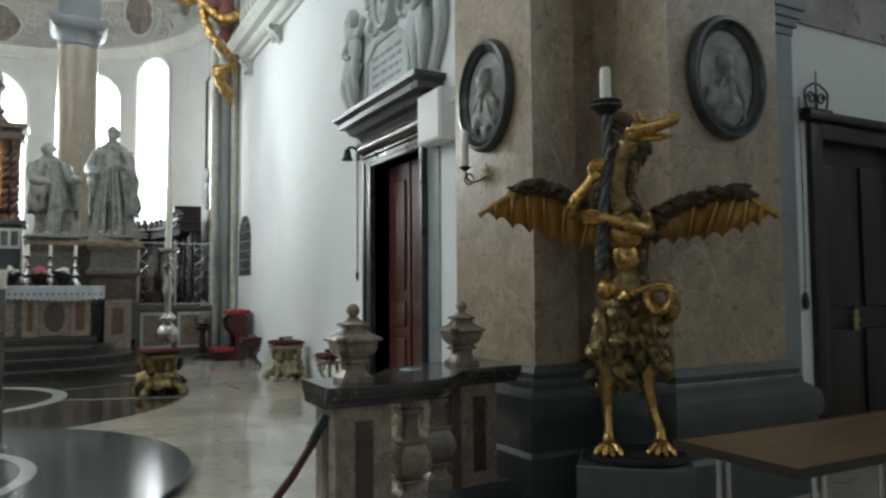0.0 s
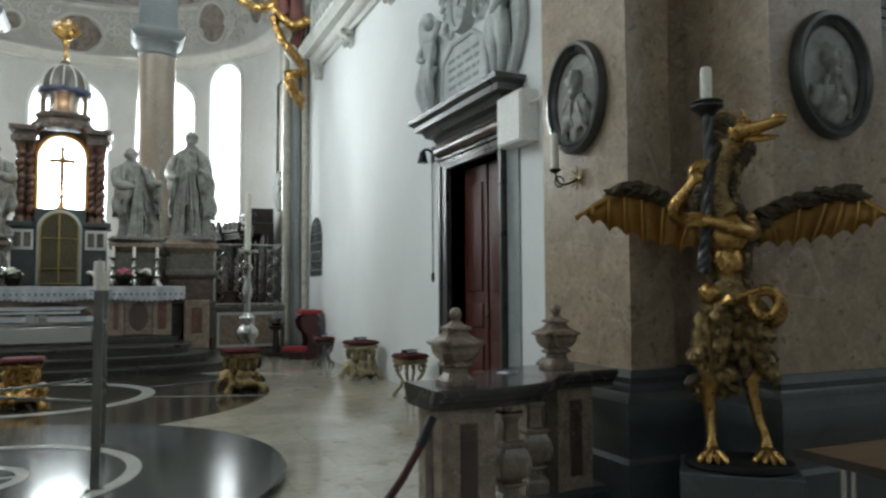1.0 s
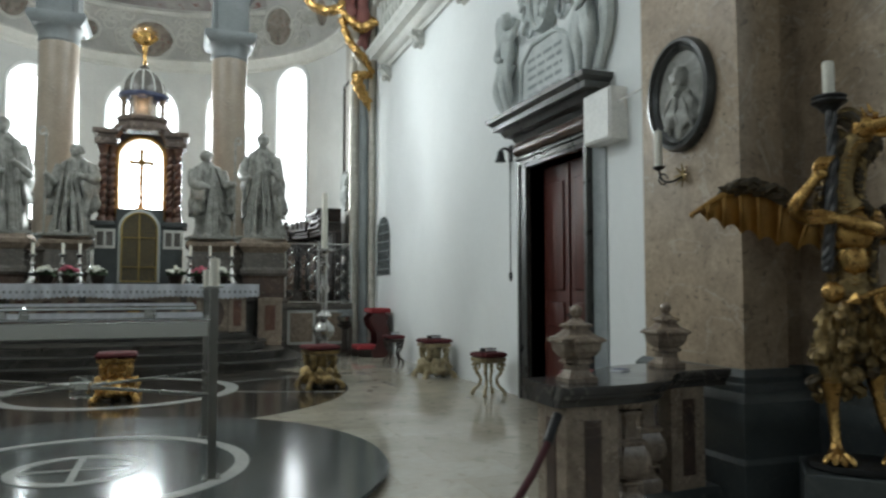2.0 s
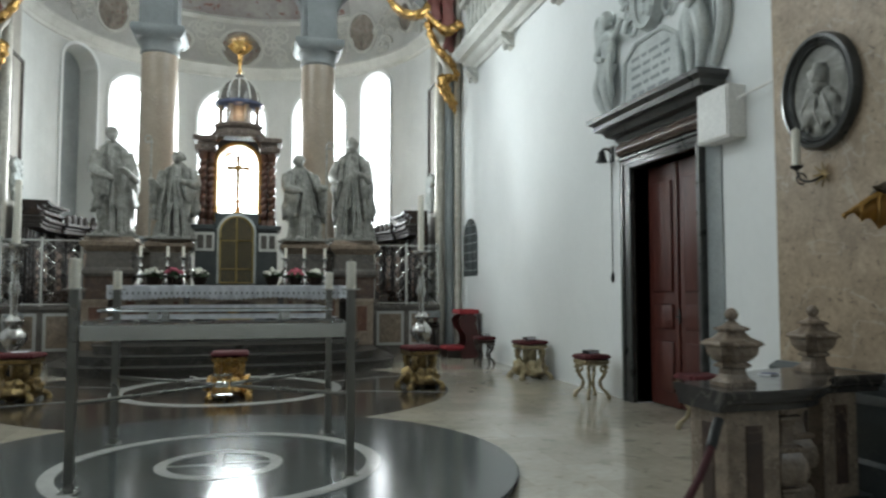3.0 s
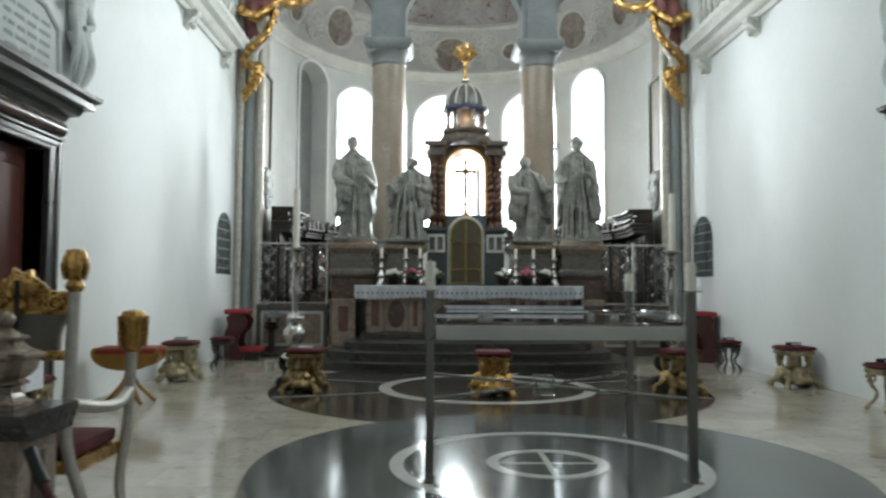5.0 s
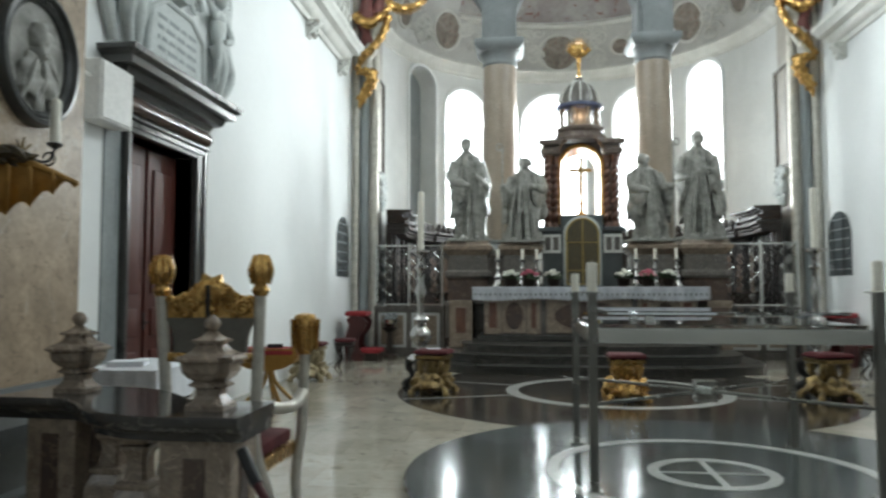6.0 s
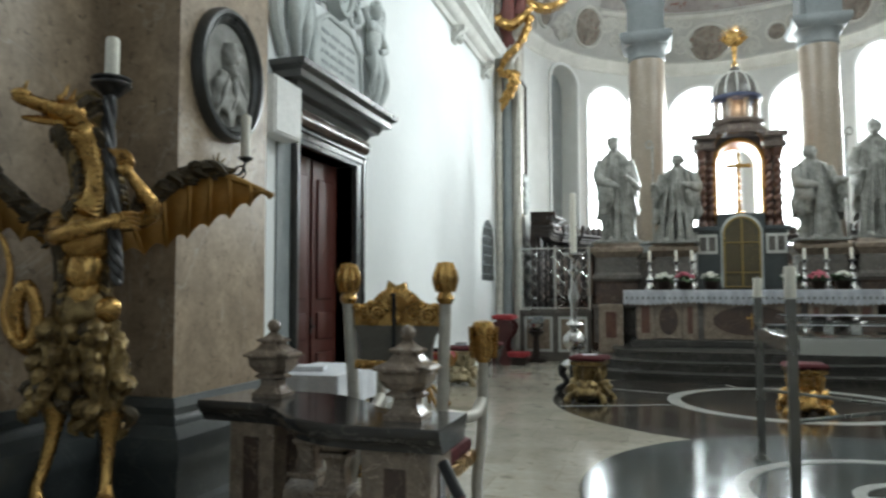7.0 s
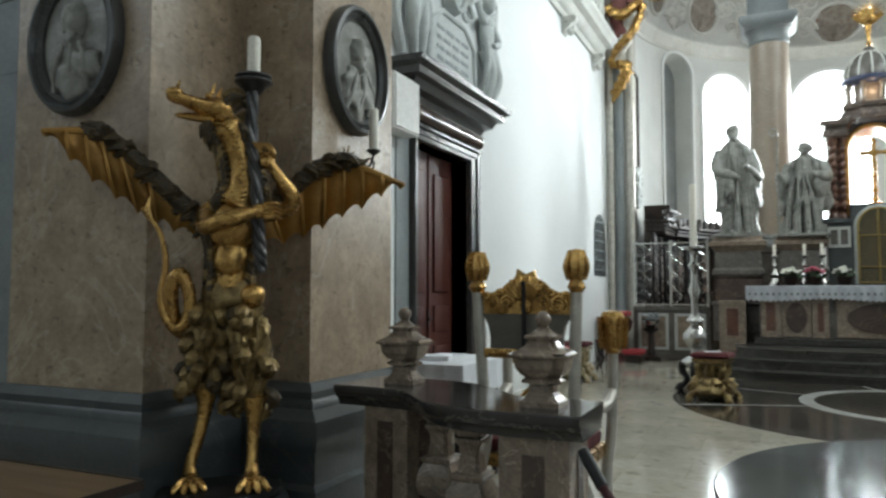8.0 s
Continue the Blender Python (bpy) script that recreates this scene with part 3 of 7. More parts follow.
# scrolls of stucco between the medallions
rng = random.Random(5)
for az in (-78, -58, -35, -28, -13, 12, 28, 35, 58, 78):
    sc = thing("stucco_scroll", "white stucco scrollwork on the dome", "stucco ornament", dome_pose(az, 8), "stucco scrolls of the dome")
    for k in range(9):
        bm = B()
        ox, oz, r = rng.uniform(-0.35, 0.35), rng.uniform(-0.42, 0.6), rng.uniform(0.16, 0.30)
        sgn = rng.choice((-1, 1))
        pts = [(ox + sgn * r * (1 - t / 22) * math.cos(0.5 * t), -0.02, oz + r * (1 - t / 22) * math.sin(0.5 * t)) for t in range(20)]
        tube(bm, pts, [0.035 - 0.001 * t for t in range(20)], 5)
        part("scroll", bm, STUCCO, sc, smooth=True)
bm = B()
rows = []
for az in range(-42, 43, 6):
    rows.append([bm.verts.new(dome_pose(az, el, l).translation) for el, l in ((15.8, 0.0), (16.0, 0.12), (17.2, 0.15), (18.2, 0.0))])
for a, b in zip(rows, rows[1:]):
    for k in range(3):
        face(bm, (a[k], a[k + 1], b[k + 1], b[k]))
structure("stucco_band", bm, STUCCO, "curved white stucco band below the dome painting", "stucco ornament", smooth=True)
bm = B()
rows = [[bm.verts.new(dome_pose(az, el, 0.02).translation) for az in range(-42, 43, 6)] for el in (18.3, 24, 30, 36, 42, 48, 54, 60)]
for a, b in zip(rows, rows[1:]):
    for k in range(len(a) - 1):
        face(bm, (a[k], b[k], b[k + 1], a[k + 1]))
structure("dome_painting", bm, FRESCO_SKY, "dim painted scene on the upper half dome", "wall painting", smooth=True)

# end piers of the choir, where the apse opens
for s in (1, -1):
    FLIP[0] = s < 0
    bm = B()
    box(bm, 4.62, Y_END + 0.02, 0, 6.0, Y_END + 1.0, 13)
    structure("apse_pier_" + ("east" if s > 0 else "west"), bm, BEIGE_STONE, "pale stone pier between choir and apse", "pillar")
    for x, y, r in ((5.02, Y_END - 0.06, 0.09), (4.84, Y_END + 0.02, 0.11), (4.60, Y_END + 0.06, 0.10)):
        bm = B()
        lathe(bm, [(r * 1.5, 0), (r * 1.5, 0.12), (r * 1.2, 0.16), (r * 1.3, 0.22), (r, 0.28), (r, 8.3), (r * 1.3, 8.36), (r * 1.4, 8.5)], 18, (x, y, 0))
        structure("colonnette", bm, GREY_STONE if r > 0.1 else SILVER_LEAF, "slender polished marble colonnette at the choir's end", "pillar", smooth=True)
    bm = B()
    box(bm, 4.80, Y_END + 1.0, 0, 6.0, APSE_Y + 0.02, 13)
    structure("apse_return_" + ("east" if s > 0 else "west"), bm, PLASTER_GREY, "pale plastered wall beside the apse", "wall")
    FLIP[0] = False
bm = B()
box(bm, -6, Y_END + 0.3, 10.4, 6, Y_END + 0.9, 13)
structure("wall_over_apse", bm, PLASTER, "white wall above the apse opening", "wall")
# ---- choir doors with dark marble frames ----
def choir_door(s):
    FLIP[0] = s < 0
    side = "1" if s > 0 else "2"
    d = tagged(new("door_" + side), "tall red panelled door in a black marble frame, closed", "door", "choir doors", "structure")
    y0, y1, zt = DOOR
    bm = B()
    for a, b in ((y0 - 0.10, y0), (y1, y1 + 0.22)):
        box(bm, W - 0.07, a, 0, W + 0.36, b, zt + 0.12, 0.012)
        box(bm, W - 0.09, a + (0.0 if a < y0 else 0.15), 0, W - 0.07, b - (0.06 if a < y0 else 0.0), zt + 0.12, 0.008)
    part("jamb", bm, BLACK_MARBLE, d, "black marble jambs")
    bm = B()
    box(bm, W - 0.07, y0, zt, W + 0.36, y1, zt + 0.12, 0.012)
    box(bm, W - 0.085, y0 - 0.095, zt + 0.05, W - 0.072, y1 + 0.215, zt + 0.115, 0.005)
    box(bm, W - 0.11, y0 - 0.13, zt + 0.12, W + 0.02, y1 + 0.24, zt + 0.16, 0.01)
    part("lintel", bm, BLACK_MARBLE, d, smooth=True)
    bm = B()
    tube(bm, [(W - 0.05, y0 - 0.16, zt + 0.27), (W - 0.05, y1 + 0.22, zt + 0.27)], 0.105, 16, flat=0.9)
    part("frieze", bm, DARK_RED_MARBLE, d, "rounded brown marble frieze", smooth=True)
    prof = [(0.0, 0.0), (0.05, 0.0), (0.08, 0.06), (0.16, 0.09), (0.20, 0.17), (0.28, 0.18), (0.28, 0.25), (0.34, 0.29), (0.35, 0.34), (0.0, 0.38)]
    bm = B()
    sweep(bm, [(W + 0.02, y1 + 0.24), (W - 0.03, y1 + 0.24), (W - 0.03, y0 - 0.18), (W + 0.02, y0 - 0.18)], [(o, zt + 0.37 + z) for o, z in prof])
    part("cornice", bm, BLACK_MARBLE, d, "projecting black marble cornice", smooth=True)
    bm = B()
    box(bm, W + 0.20, y0, 0.02, W + 0.26, y1, zt)
    part("leaf_frame", bm, DOOR_RED, d)
    for ya, yb in ((y0 + 0.06, (y0 + y1) / 2 - 0.03), ((y0 + y1) / 2 + 0.03, y1 - 0.06)):
        bm = B()
        box(bm, W + 0.17, ya, 0.02, W + 0.20, yb, zt - 0.02, 0.006)
        leaf = part("leaf", bm, DOOR_RED, d, "red painted door leaf")
        for z0, z1 in ((0.2, 0.8), (0.95, 1.25), (1.4, 2.75)):
            bm = B()
            box(bm, W + 0.145, ya + 0.10, z0, W + 0.17, yb - 0.10, z1, 0.02)
            part("door_panel", bm, DOOR_RED, leaf, smooth=True)
    bm = B()
    box(bm, W + 0.155, (y0 + y1) / 2 - 0.02, 1.02, W + 0.17, (y0 + y1) / 2 + 0.02, 1.2, 0.004)
    tube(bm, [(W + 0.16, (y0 + y1) / 2, 1.1), (W + 0.11, (y0 + y1) / 2, 1.1), (W + 0.11, (y0 + y1) / 2 - 0.1, 1.1)], 0.012, 8)
    part("door_handle", bm, IRON, d, "dark iron handle")
    bm = B()
    box(bm, W - 0.02, y0 - 0.38, 0, W + 0.05, y0 - 0.105, 3.0, 0.01)
    box(bm, W - 0.02, y1 + 0.225, 0, W + 0.05, y1 + 0.36, 3.25, 0.01)
    part("outer_strip", bm, GREY_STONE, d, "pale grey stone strip beside the frame")
    FLIP[0] = False


for s in (1, -1):
    choir_door(s)


def relief(s):
    """Stucco group above the door: an inscription panel and oval shield between two winged shapes."""
    FLIP[0] = s < 0
    t = thing("door_relief", "grey stucco relief with winged shapes and scrolls round an inscription panel", "relief", pose(s * W, 8.32, 3.74))
    r = pose(0, 0, 0, 0, 0, -90)
    r3 = r.to_3x3()
    at = lambda x, d, z: r @ Vector((x, -d, z))
    rr = random.Random(3)
    bm = B()
    plate(bm, [(-0.66, 0.0), (0.66, 0.0), (0.60, 0.62), (0.30, 0.80), (-0.30, 0.80), (-0.60, 0.62)], r, 0.06)
    tube(bm, [at(x, 0.06, z) for x, z in ((-0.66, 0.02), (-0.60, 0.62), (-0.30, 0.80), (0.30, 0.80), (0.60, 0.62), (0.66, 0.02))], 0.035, 7)
    part("panel", bm, STUCCO_RELIEF, t, "inscription panel with a rolled edge", smooth=True)
    bm = B()
    plate(bm, [(0.24 * math.cos(q), 1.28 + 0.34 * math.sin(q)) for q in [2 * math.pi * k / 24 for k in range(24)]], r, 0.09)
    ring_oval(bm, r @ pose(0, -0.02, 1.28), 0.24, 0.34, [(0, 0.0), (0, 0.11), (0.05, 0.13), (0.09, 0.0)], 32)
    for k in range(9):
        blob(bm, at(rr.uniform(-0.15, 0.15), 0.10, 1.28 + rr.uniform(-0.22, 0.22)), (0.06, 0.03, 0.07), 2, 0.5, 12, rot=r3, seed=k)
    for k in range(10):
        x = -0.40 + 0.8 * k / 9
        z0 = 1.86 - 0.9 * x * x
        tube(bm, curve_pts([at(x * 0.5, 0.05, 1.66), at(x, 0.10, z0), at(x * 1.35, 0.04, z0 + 0.16 - 0.4 * abs(x))], 5), [0.03 + 0.012 * math.sin(0.35 * q) for q in range(11)], 6)
    blob(bm, at(0, 0.08, 2.08), (0.16, 0.07, 0.20), 3, 0.5, 8, rot=r3, seed=9)
    part("shield", bm, STUCCO_RELIEF, t, "oval shield under a crest", smooth=True)
    for side in (-1, 1):
        bm = B()
        for k in range(4):
            cx, cz, r0 = side * (0.42 + 0.13 * k), 1.02 + 0.26 * k, 0.17 - 0.015 * k
            pts = [at(cx + side * (r0 - 0.008 * q) * math.cos(0.45 * q + 0.6 * k), 0.05, cz + (r0 - 0.008 * q) * math.sin(0.45 * q + 0.6 * k)) for q in range(18)]
            tube(bm, pts, [0.036 - 0.0013 * q for q in range(18)], 6)
        if side > 0:
            tube(bm, curve_pts([at(side * 1.25, 0.05, 0.05), at(side * 1.46, 0.07, 0.55), at(side * 1.34, 0.08, 1.2), at(side * 1.05, 0.07, 1.62), at(side * 0.80, 0.06, 1.5)], 6), [0.05 + 0.02 * math.sin(0.25 * q) for q in range(25)], 8)
        part("scroll", bm, STUCCO_RELIEF, t, smooth=True)
        bm = B()
        ox = side * 1.0
        for lx, kx in ((-0.06, 0.05), (0.07, 0.14)):
            tube(bm, curve_pts([at(ox + side * lx, 0.09, 0.72), at(ox + side * (lx + kx), 0.15, 0.40), at(ox + side * lx, 0.10, 0.04)], 6), [0.10 - 0.0045 * q for q in range(13)], 9)
        for k in range(9):
            x = ox + side * (-0.16 + 0.045 * k)
            tube(bm, curve_pts([at(ox + (x - ox) * 0.6, 0.12, 0.86), at(x, 0.16, 0.55), at(x + side * rr.uniform(-0.03, 0.07), 0.09, 0.22 + rr.uniform(-0.08, 0.08))], 5), [0.03, 0.032, 0.034, 0.036, 0.036, 0.036, 0.034, 0.032, 0.028, 0.022, 0.01], 6)
        blob(bm, at(ox, 0.09, 0.92), (0.15, 0.09, 0.22), 3, 0.2, 7, rot=r3, seed=2)
        blob(bm, at(ox - side * 0.01, 0.09, 1.10), (0.17, 0.08, 0.11), 3, 0.2, 8, rot=r3, seed=3)
        blob(bm, at(ox - side * 0.03, 0.13, 1.32), (0.085, 0.085, 0.11), 3, 0.15, 12, rot=r3, seed=4)
        blob(bm, at(ox - side * 0.01, 0.12, 1.37), (0.10, 0.08, 0.09), 3, 0.45, 18, rot=r3, seed=5)
        tube(bm, curve_pts([at(ox - side * 0.12, 0.10, 1.12), at(ox - side * 0.30, 0.16, 1.02), at(ox - side * 0.42, 0.12, 1.22)], 5), [0.055 - 0.002 * q for q in range(11)], 8)
        tube(bm, curve_pts([at(ox + side * 0.12, 0.10, 1.10), at(ox + side * 0.20, 0.17, 0.88), at(ox - side * 0.02, 0.18, 0.78)], 5), [0.055 - 0.002 * q for q in range(11)], 8)
        for k in range(7):
            tube(bm, curve_pts([at(ox + side * 0.10, 0.05, 1.14), at(ox + side * (0.24 + 0.012 * k), 0.07, 1.46 - 0.06 * k), at(ox + side * (0.42 - 0.02 * k), 0.05, 1.40 - 0.13 * k), at(ox + side * (0.46 - 0.035 * k), 0.04, 1.12 - 0.12 * k)], 4), [0.03, 0.034, 0.038, 0.04, 0.042, 0.042, 0.042, 0.04, 0.037, 0.033, 0.028, 0.02, 0.008], 6)
        part("winged_figure", bm, STUCCO_RELIEF, t, "plain winged shape leaning on the panel", smooth=True)
    for k in range(5):
        z = 0.58 - 0.115 * k
        x = -0.44
        bm = B()
        while x < 0.42:
            w = min(rr.uniform(0.10, 0.24), 0.44 - x)
            plate(bm, [(x, z), (x + w, z), (x + w, z + 0.045), (x, z + 0.045)], r @ pose(0, -0.058, 0), 0.006)
            x += w + 0.05
        part("inscription_bar", bm, GREY_STONE, t, "worn inscription line")
    FLIP[0] = False


for s in (1, -1):
    relief(s)


def balcony(s):
    FLIP[0] = s < 0
    t = thing("balcony", "white stucco gallery balcony with carved brackets on the choir wall", "balcony", pose(s * W, 0, 0))
    y0, y1, z = 9.2, 15.75, 6.30
    bm = B()
    prof = [(0, 0), (0.05, 0.0), (0.08, 0.08), (0.16, 0.12), (0.22, 0.24), (0.34, 0.28), (0.36, 0.36), (0.42, 0.42), (0.42, 0.50), (0, 0.50)]
    sweep(bm, [(0.02, y1), (0.0, y1), (0.0, y0), (0.02, y0)], [(o, z + q) for o, q in prof])
    part("ledge", bm, STUCCO, t, smooth=True)
    bm = B()
    box(bm, -0.36, y0 + 0.1, z + 0.5, -0.02, y1 - 0.1, z + 0.6, 0.01)
    box(bm, -0.38, y0 + 0.05, z + 1.35, -0.02, y1 - 0.05, z + 1.48, 0.02)
    part("rail", bm, STUCCO, t)
    for k in range(22):
        bm = B()
        yy = y0 + 0.3 + k * (y1 - y0 - 0.6) / 21
        lathe(bm, [(0.06, 0), (0.06, 0.06), (0.035, 0.1), (0.075, 0.28), (0.03, 0.5), (0.06, 0.68), (0.06, 0.75)], 10, (-0.24, yy, z + 0.6))
        part("baluster", bm, STUCCO, t, smooth=True)
    for yy in (y1 - 0.13, y1 - 2.4, y1 - 4.7):
        bm = B()
        prof2 = [(0.0, 0.0), (-0.24, 0.0), (-0.25, -0.05), (-0.20, -0.10), (-0.16, -0.14), (-0.13, -0.19), (-0.08, -0.23), (-0.05, -0.28), (0.0, -0.31)]
        a = [bm.verts.new((x, yy - 0.11, z + q + 0.02)) for x, q in prof2]
        b = [bm.verts.new((x, yy + 0.11, z + q + 0.02)) for x, q in prof2]
        face(bm, a)
        face(bm, b[::-1])
        for i in range(len(prof2)):
            j = (i + 1) % len(prof2)
            face(bm, (a[i], b[i], b[j], a[j]))
        bmesh.ops.recalc_face_normals(bm, faces=bm.faces)
        for q in range(4):
            blob(bm, (-0.10 - 0.04 * (q % 2), yy + (-0.1, 0.1, 0, 0)[q], z - 0.05 - 0.065 * q), 0.06, 2, 0.5, 14, seed=q)
        tube(bm, [(-0.20 + 0.055 * math.cos(0.6 * q), yy - 0.13, z - 0.05 + 0.055 * math.sin(0.6 * q)) for q in range(11)], 0.02, 6)
        part("bracket", bm, STUCCO, t, "scrolled stucco bracket", smooth=True)
    FLIP[0] = False


for s in (1, -1):
    balcony(s)


def tomb(s):
    FLIP[0] = s < 0
    y = 16.1 if s > 0 else 16.05
    t = thing("arched_grille", "small dark arched leaded opening set in the white wall", "window", pose(s * W, y, 1.74), "arched openings of the choir walls")
    r = pose(0, 0, 0, 0, 0, -90)
    bm = B()
    plate(bm, arch_outline(0.52, 1.3), r, 0.02)
    part("glass", bm, LEAD, t)
    for k in range(6):
        bm = B()
        z = 0.12 + 0.2 * k
        plate(bm, [(-0.5, z), (0.5, z), (0.5, z + 0.02), (-0.5, z + 0.02)], r @ pose(0, -0.022, 0), 0.012)
        part("bar", bm, GREY_STONE, t)
    for x in (-0.25, 0.25):
        bm = B()
        plate(bm, [(x - 0.01, 0.02), (x + 0.01, 0.02), (x + 0.01, 1.15), (x - 0.01, 1.15)], r @ pose(0, -0.036, 0), 0.008)
        part("bar", bm, IRON, t)
    FLIP[0] = False


for s in (1, -1):
    tomb(s)

# white cabinets beside the doors
for s in (1, -1):
    FLIP[0] = s < 0
    t = thing("wall_cabinet", "white painted metal cabinet fixed to the wall beside the door", "cabinet", pose(s * W, 6.90, 2.93))
    bm = B()
    box(bm, -0.20, -0.26, 0, 0, 0.26, 0.54, 0.012)
    part("body", bm, WHITE_BOX, t)
    bm = B()
    box(bm, -0.216, -0.24, 0.02, -0.202, 0.24, 0.52, 0.004)
    part("cover", bm, WHITE_BOX, t)
    bm = B()
    tube(bm, [(-0.10, -0.26, 0.38), (-0.10, -0.45, 0.40), (-0.06, -1.2, 0.46)], 0.014, 8)
    part("conduit", bm, WHITE_BOX, t, "thin white cable conduit", smooth=True)
    FLIP[0] = False
t = thing("bell", "small black iron bell on a wall bracket beside the door", "bell", pose(W, 9.42, 3.28))
bm = B()
tube(bm, curve_pts([(0, 0, 0.0), (-0.08, 0, 0.06), (-0.16, 0, 0.035)], 5), 0.018, 8)
box(bm, -0.02, -0.05, -0.12, 0.0, 0.05, 0.1, 0.004)
part("bracket", bm, IRON, t, smooth=True)
bm = B()
lathe(bm, [(0.02, 0.0), (0.04, -0.015), (0.05, -0.07), (0.06, -0.12), (0.08, -0.155), (0.07, -0.16)], 16, (-0.16, 0, 0.03))
part("bell_body", bm, IRON, t, smooth=True)
bm = B()
tube(bm, [(-0.02, 0, -0.1), (-0.012, 0.01, -1.2), (-0.012, 0.01, -1.62)], 0.006, 6)
lathe(bm, [(0.004, 0.0), (0.022, -0.03), (0.025, -0.09), (0.008, -0.14)], 10, (-0.012, 0.01, -1.62))
part("pull_cord", bm, IRON, t, "thin cord with a dark pull", smooth=True)

# ---- medallions and sconces on the piers ----
def medallion(name_label, m, seed, flip):
    FLIP[0] = flip
    t = thing("relief_medallion", name_label, "relief", m, "oval medallions of the piers")
    bm = B()
    ring_oval(bm, pose(0, 0, 0), 0.27, 0.335, [(-0.01, 0.0), (-0.005, 0.035), (0.02, 0.055), (0.035, 0.045), (0.05, 0.075), (0.075, 0.07), (0.09, 0.04), (0.09, 0.0)], 52)
    part("frame", bm, BLACK_MARBLE, t, "moulded black marble frame", smooth=True)
    bm = B()
    plate(bm, oval(0.27, 0.335), pose(0, 0, 0), 0.015)
    part("ground", bm, STATUE, t, "pale grey marble ground")
    bm = B()
    blob(bm, (0.0, -0.015, 0.115), (0.08, 0.075, 0.105), 4, 0.25, 18, seed=seed)
    blob(bm, (0.01, -0.015, 0.02), (0.055, 0.065, 0.09), 3, 0.4, 22, seed=seed + 1)
    part("head", bm, STATUE, t, "worn bearded head in low relief", smooth=True)
    bm = B()
    blob(bm, (0.0, -0.015, -0.15), (0.19, 0.06, 0.16), 4, 0.55, 11, seed=seed + 2)
    for k in range(3):
        x = -0.13 + 0.12 * k
        tube(bm, curve_pts([(x * 0.5, -0.05, -0.02), (x, -0.065, -0.14), (x * 1.1 + 0.03, -0.03, -0.28)], 5), 0.017, 6)
    part("robe", bm, STATUE, t, "worn robe in low relief", smooth=True)
    FLIP[0] = False


for s in (1, -1):
    ax = AX if s > 0 else AX - 0.14
    medallion("grey bust relief in an oval black marble frame, facing the choir", pose(s * (ax - 0.002), 4.80, 2.84, 0, 0, -90 * s), 1, s < 0)
    medallion("grey bust relief in an oval black marble frame, facing the nave", pose(s * (5.47 if s > 0 else 5.26), BY - 0.002, 2.81), 5, s < 0)
    FLIP[0] = s < 0
    t = thing("wall_sconce", "wrought iron wall sconce with a rosette and a white candle", "sconce", pose(s * ax, 4.96 if s > 0 else 4.86, 2.26))
    bm = B()
    for k in range(8):
        a = math.pi * k / 4
        tube(bm, [(-0.01, -0.16, -0.02), (-0.03, -0.16 + 0.09 * math.cos(a), -0.02 + 0.09 * math.sin(a))], [0.012, 0.004], 5)
    part("rosette", bm, OLD_SHADED_GOLD, t)
    bm = B()
    tube(bm, curve_pts([(0, -0.16, -0.02), (-0.10, -0.14, -0.07), (-0.13, -0.07, -0.05), (-0.14, -0.04, 0.03)], 6), 0.009, 6)
    tube(bm, [(-0.11 + 0.04 * math.cos(0.6 * q), -0.05, -0.04 + 0.04 * math.sin(0.6 * q)) for q in range(10)], 0.006, 5)
    part("arm", bm, IRON, t, smooth=True)
    bm = B()
    lathe(bm, [(0.01, 0.02), (0.045, 0.045), (0.045, 0.055), (0.02, 0.05)], 14, (-0.14, -0.04, 0))
    part("drip_pan", bm, IRON, t, smooth=True)
    FLIP[0] = False
    c = thing("candle", "white wax candle on the wall sconce", "candle", pose(s * (ax - 0.14), 4.92 if s > 0 else 4.82, 2.31), "sconce candles")
    bm = B()
    lathe(bm, [(0.03, 0), (0.03, 0.26), (0.02, 0.275), (0.003, 0.28), (0.002, 0.30)], 14)
    part("stick", bm, WAX, c, smooth=True)

# ---- altar rails with urns ----
RAIL = curve_pts([(2.72, 4.00, 0), (3.10, 4.00, 0), (3.32, 4.08, 0), (3.52, 4.30, 0), (3.74, 4.44, 0), (4.20, 4.48, 0)], 6)
HALF_CAP = [(0.175, 0.775), (0.19, 0.778), (0.195, 0.80), (0.205, 0.815), (0.222, 0.825), (0.225, 0.842), (0.24, 0.848), (0.246, 0.865), (0.244, 0.882), (0.235, 0.89)]
CAP_PROF = HALF_CAP + [(-o, z) for o, z in HALF_CAP[::-1]]


def bevel_upright(bm, offset):
    """Chamfers the four upright corners of a square turned piece."""
    es = [e for e in bm.edges if abs(e.verts[0].co.z - e.verts[1].co.z) > 0.003]
    bmesh.ops.bevel(bm, geom=es, offset=offset, segments=2, affect="EDGES")


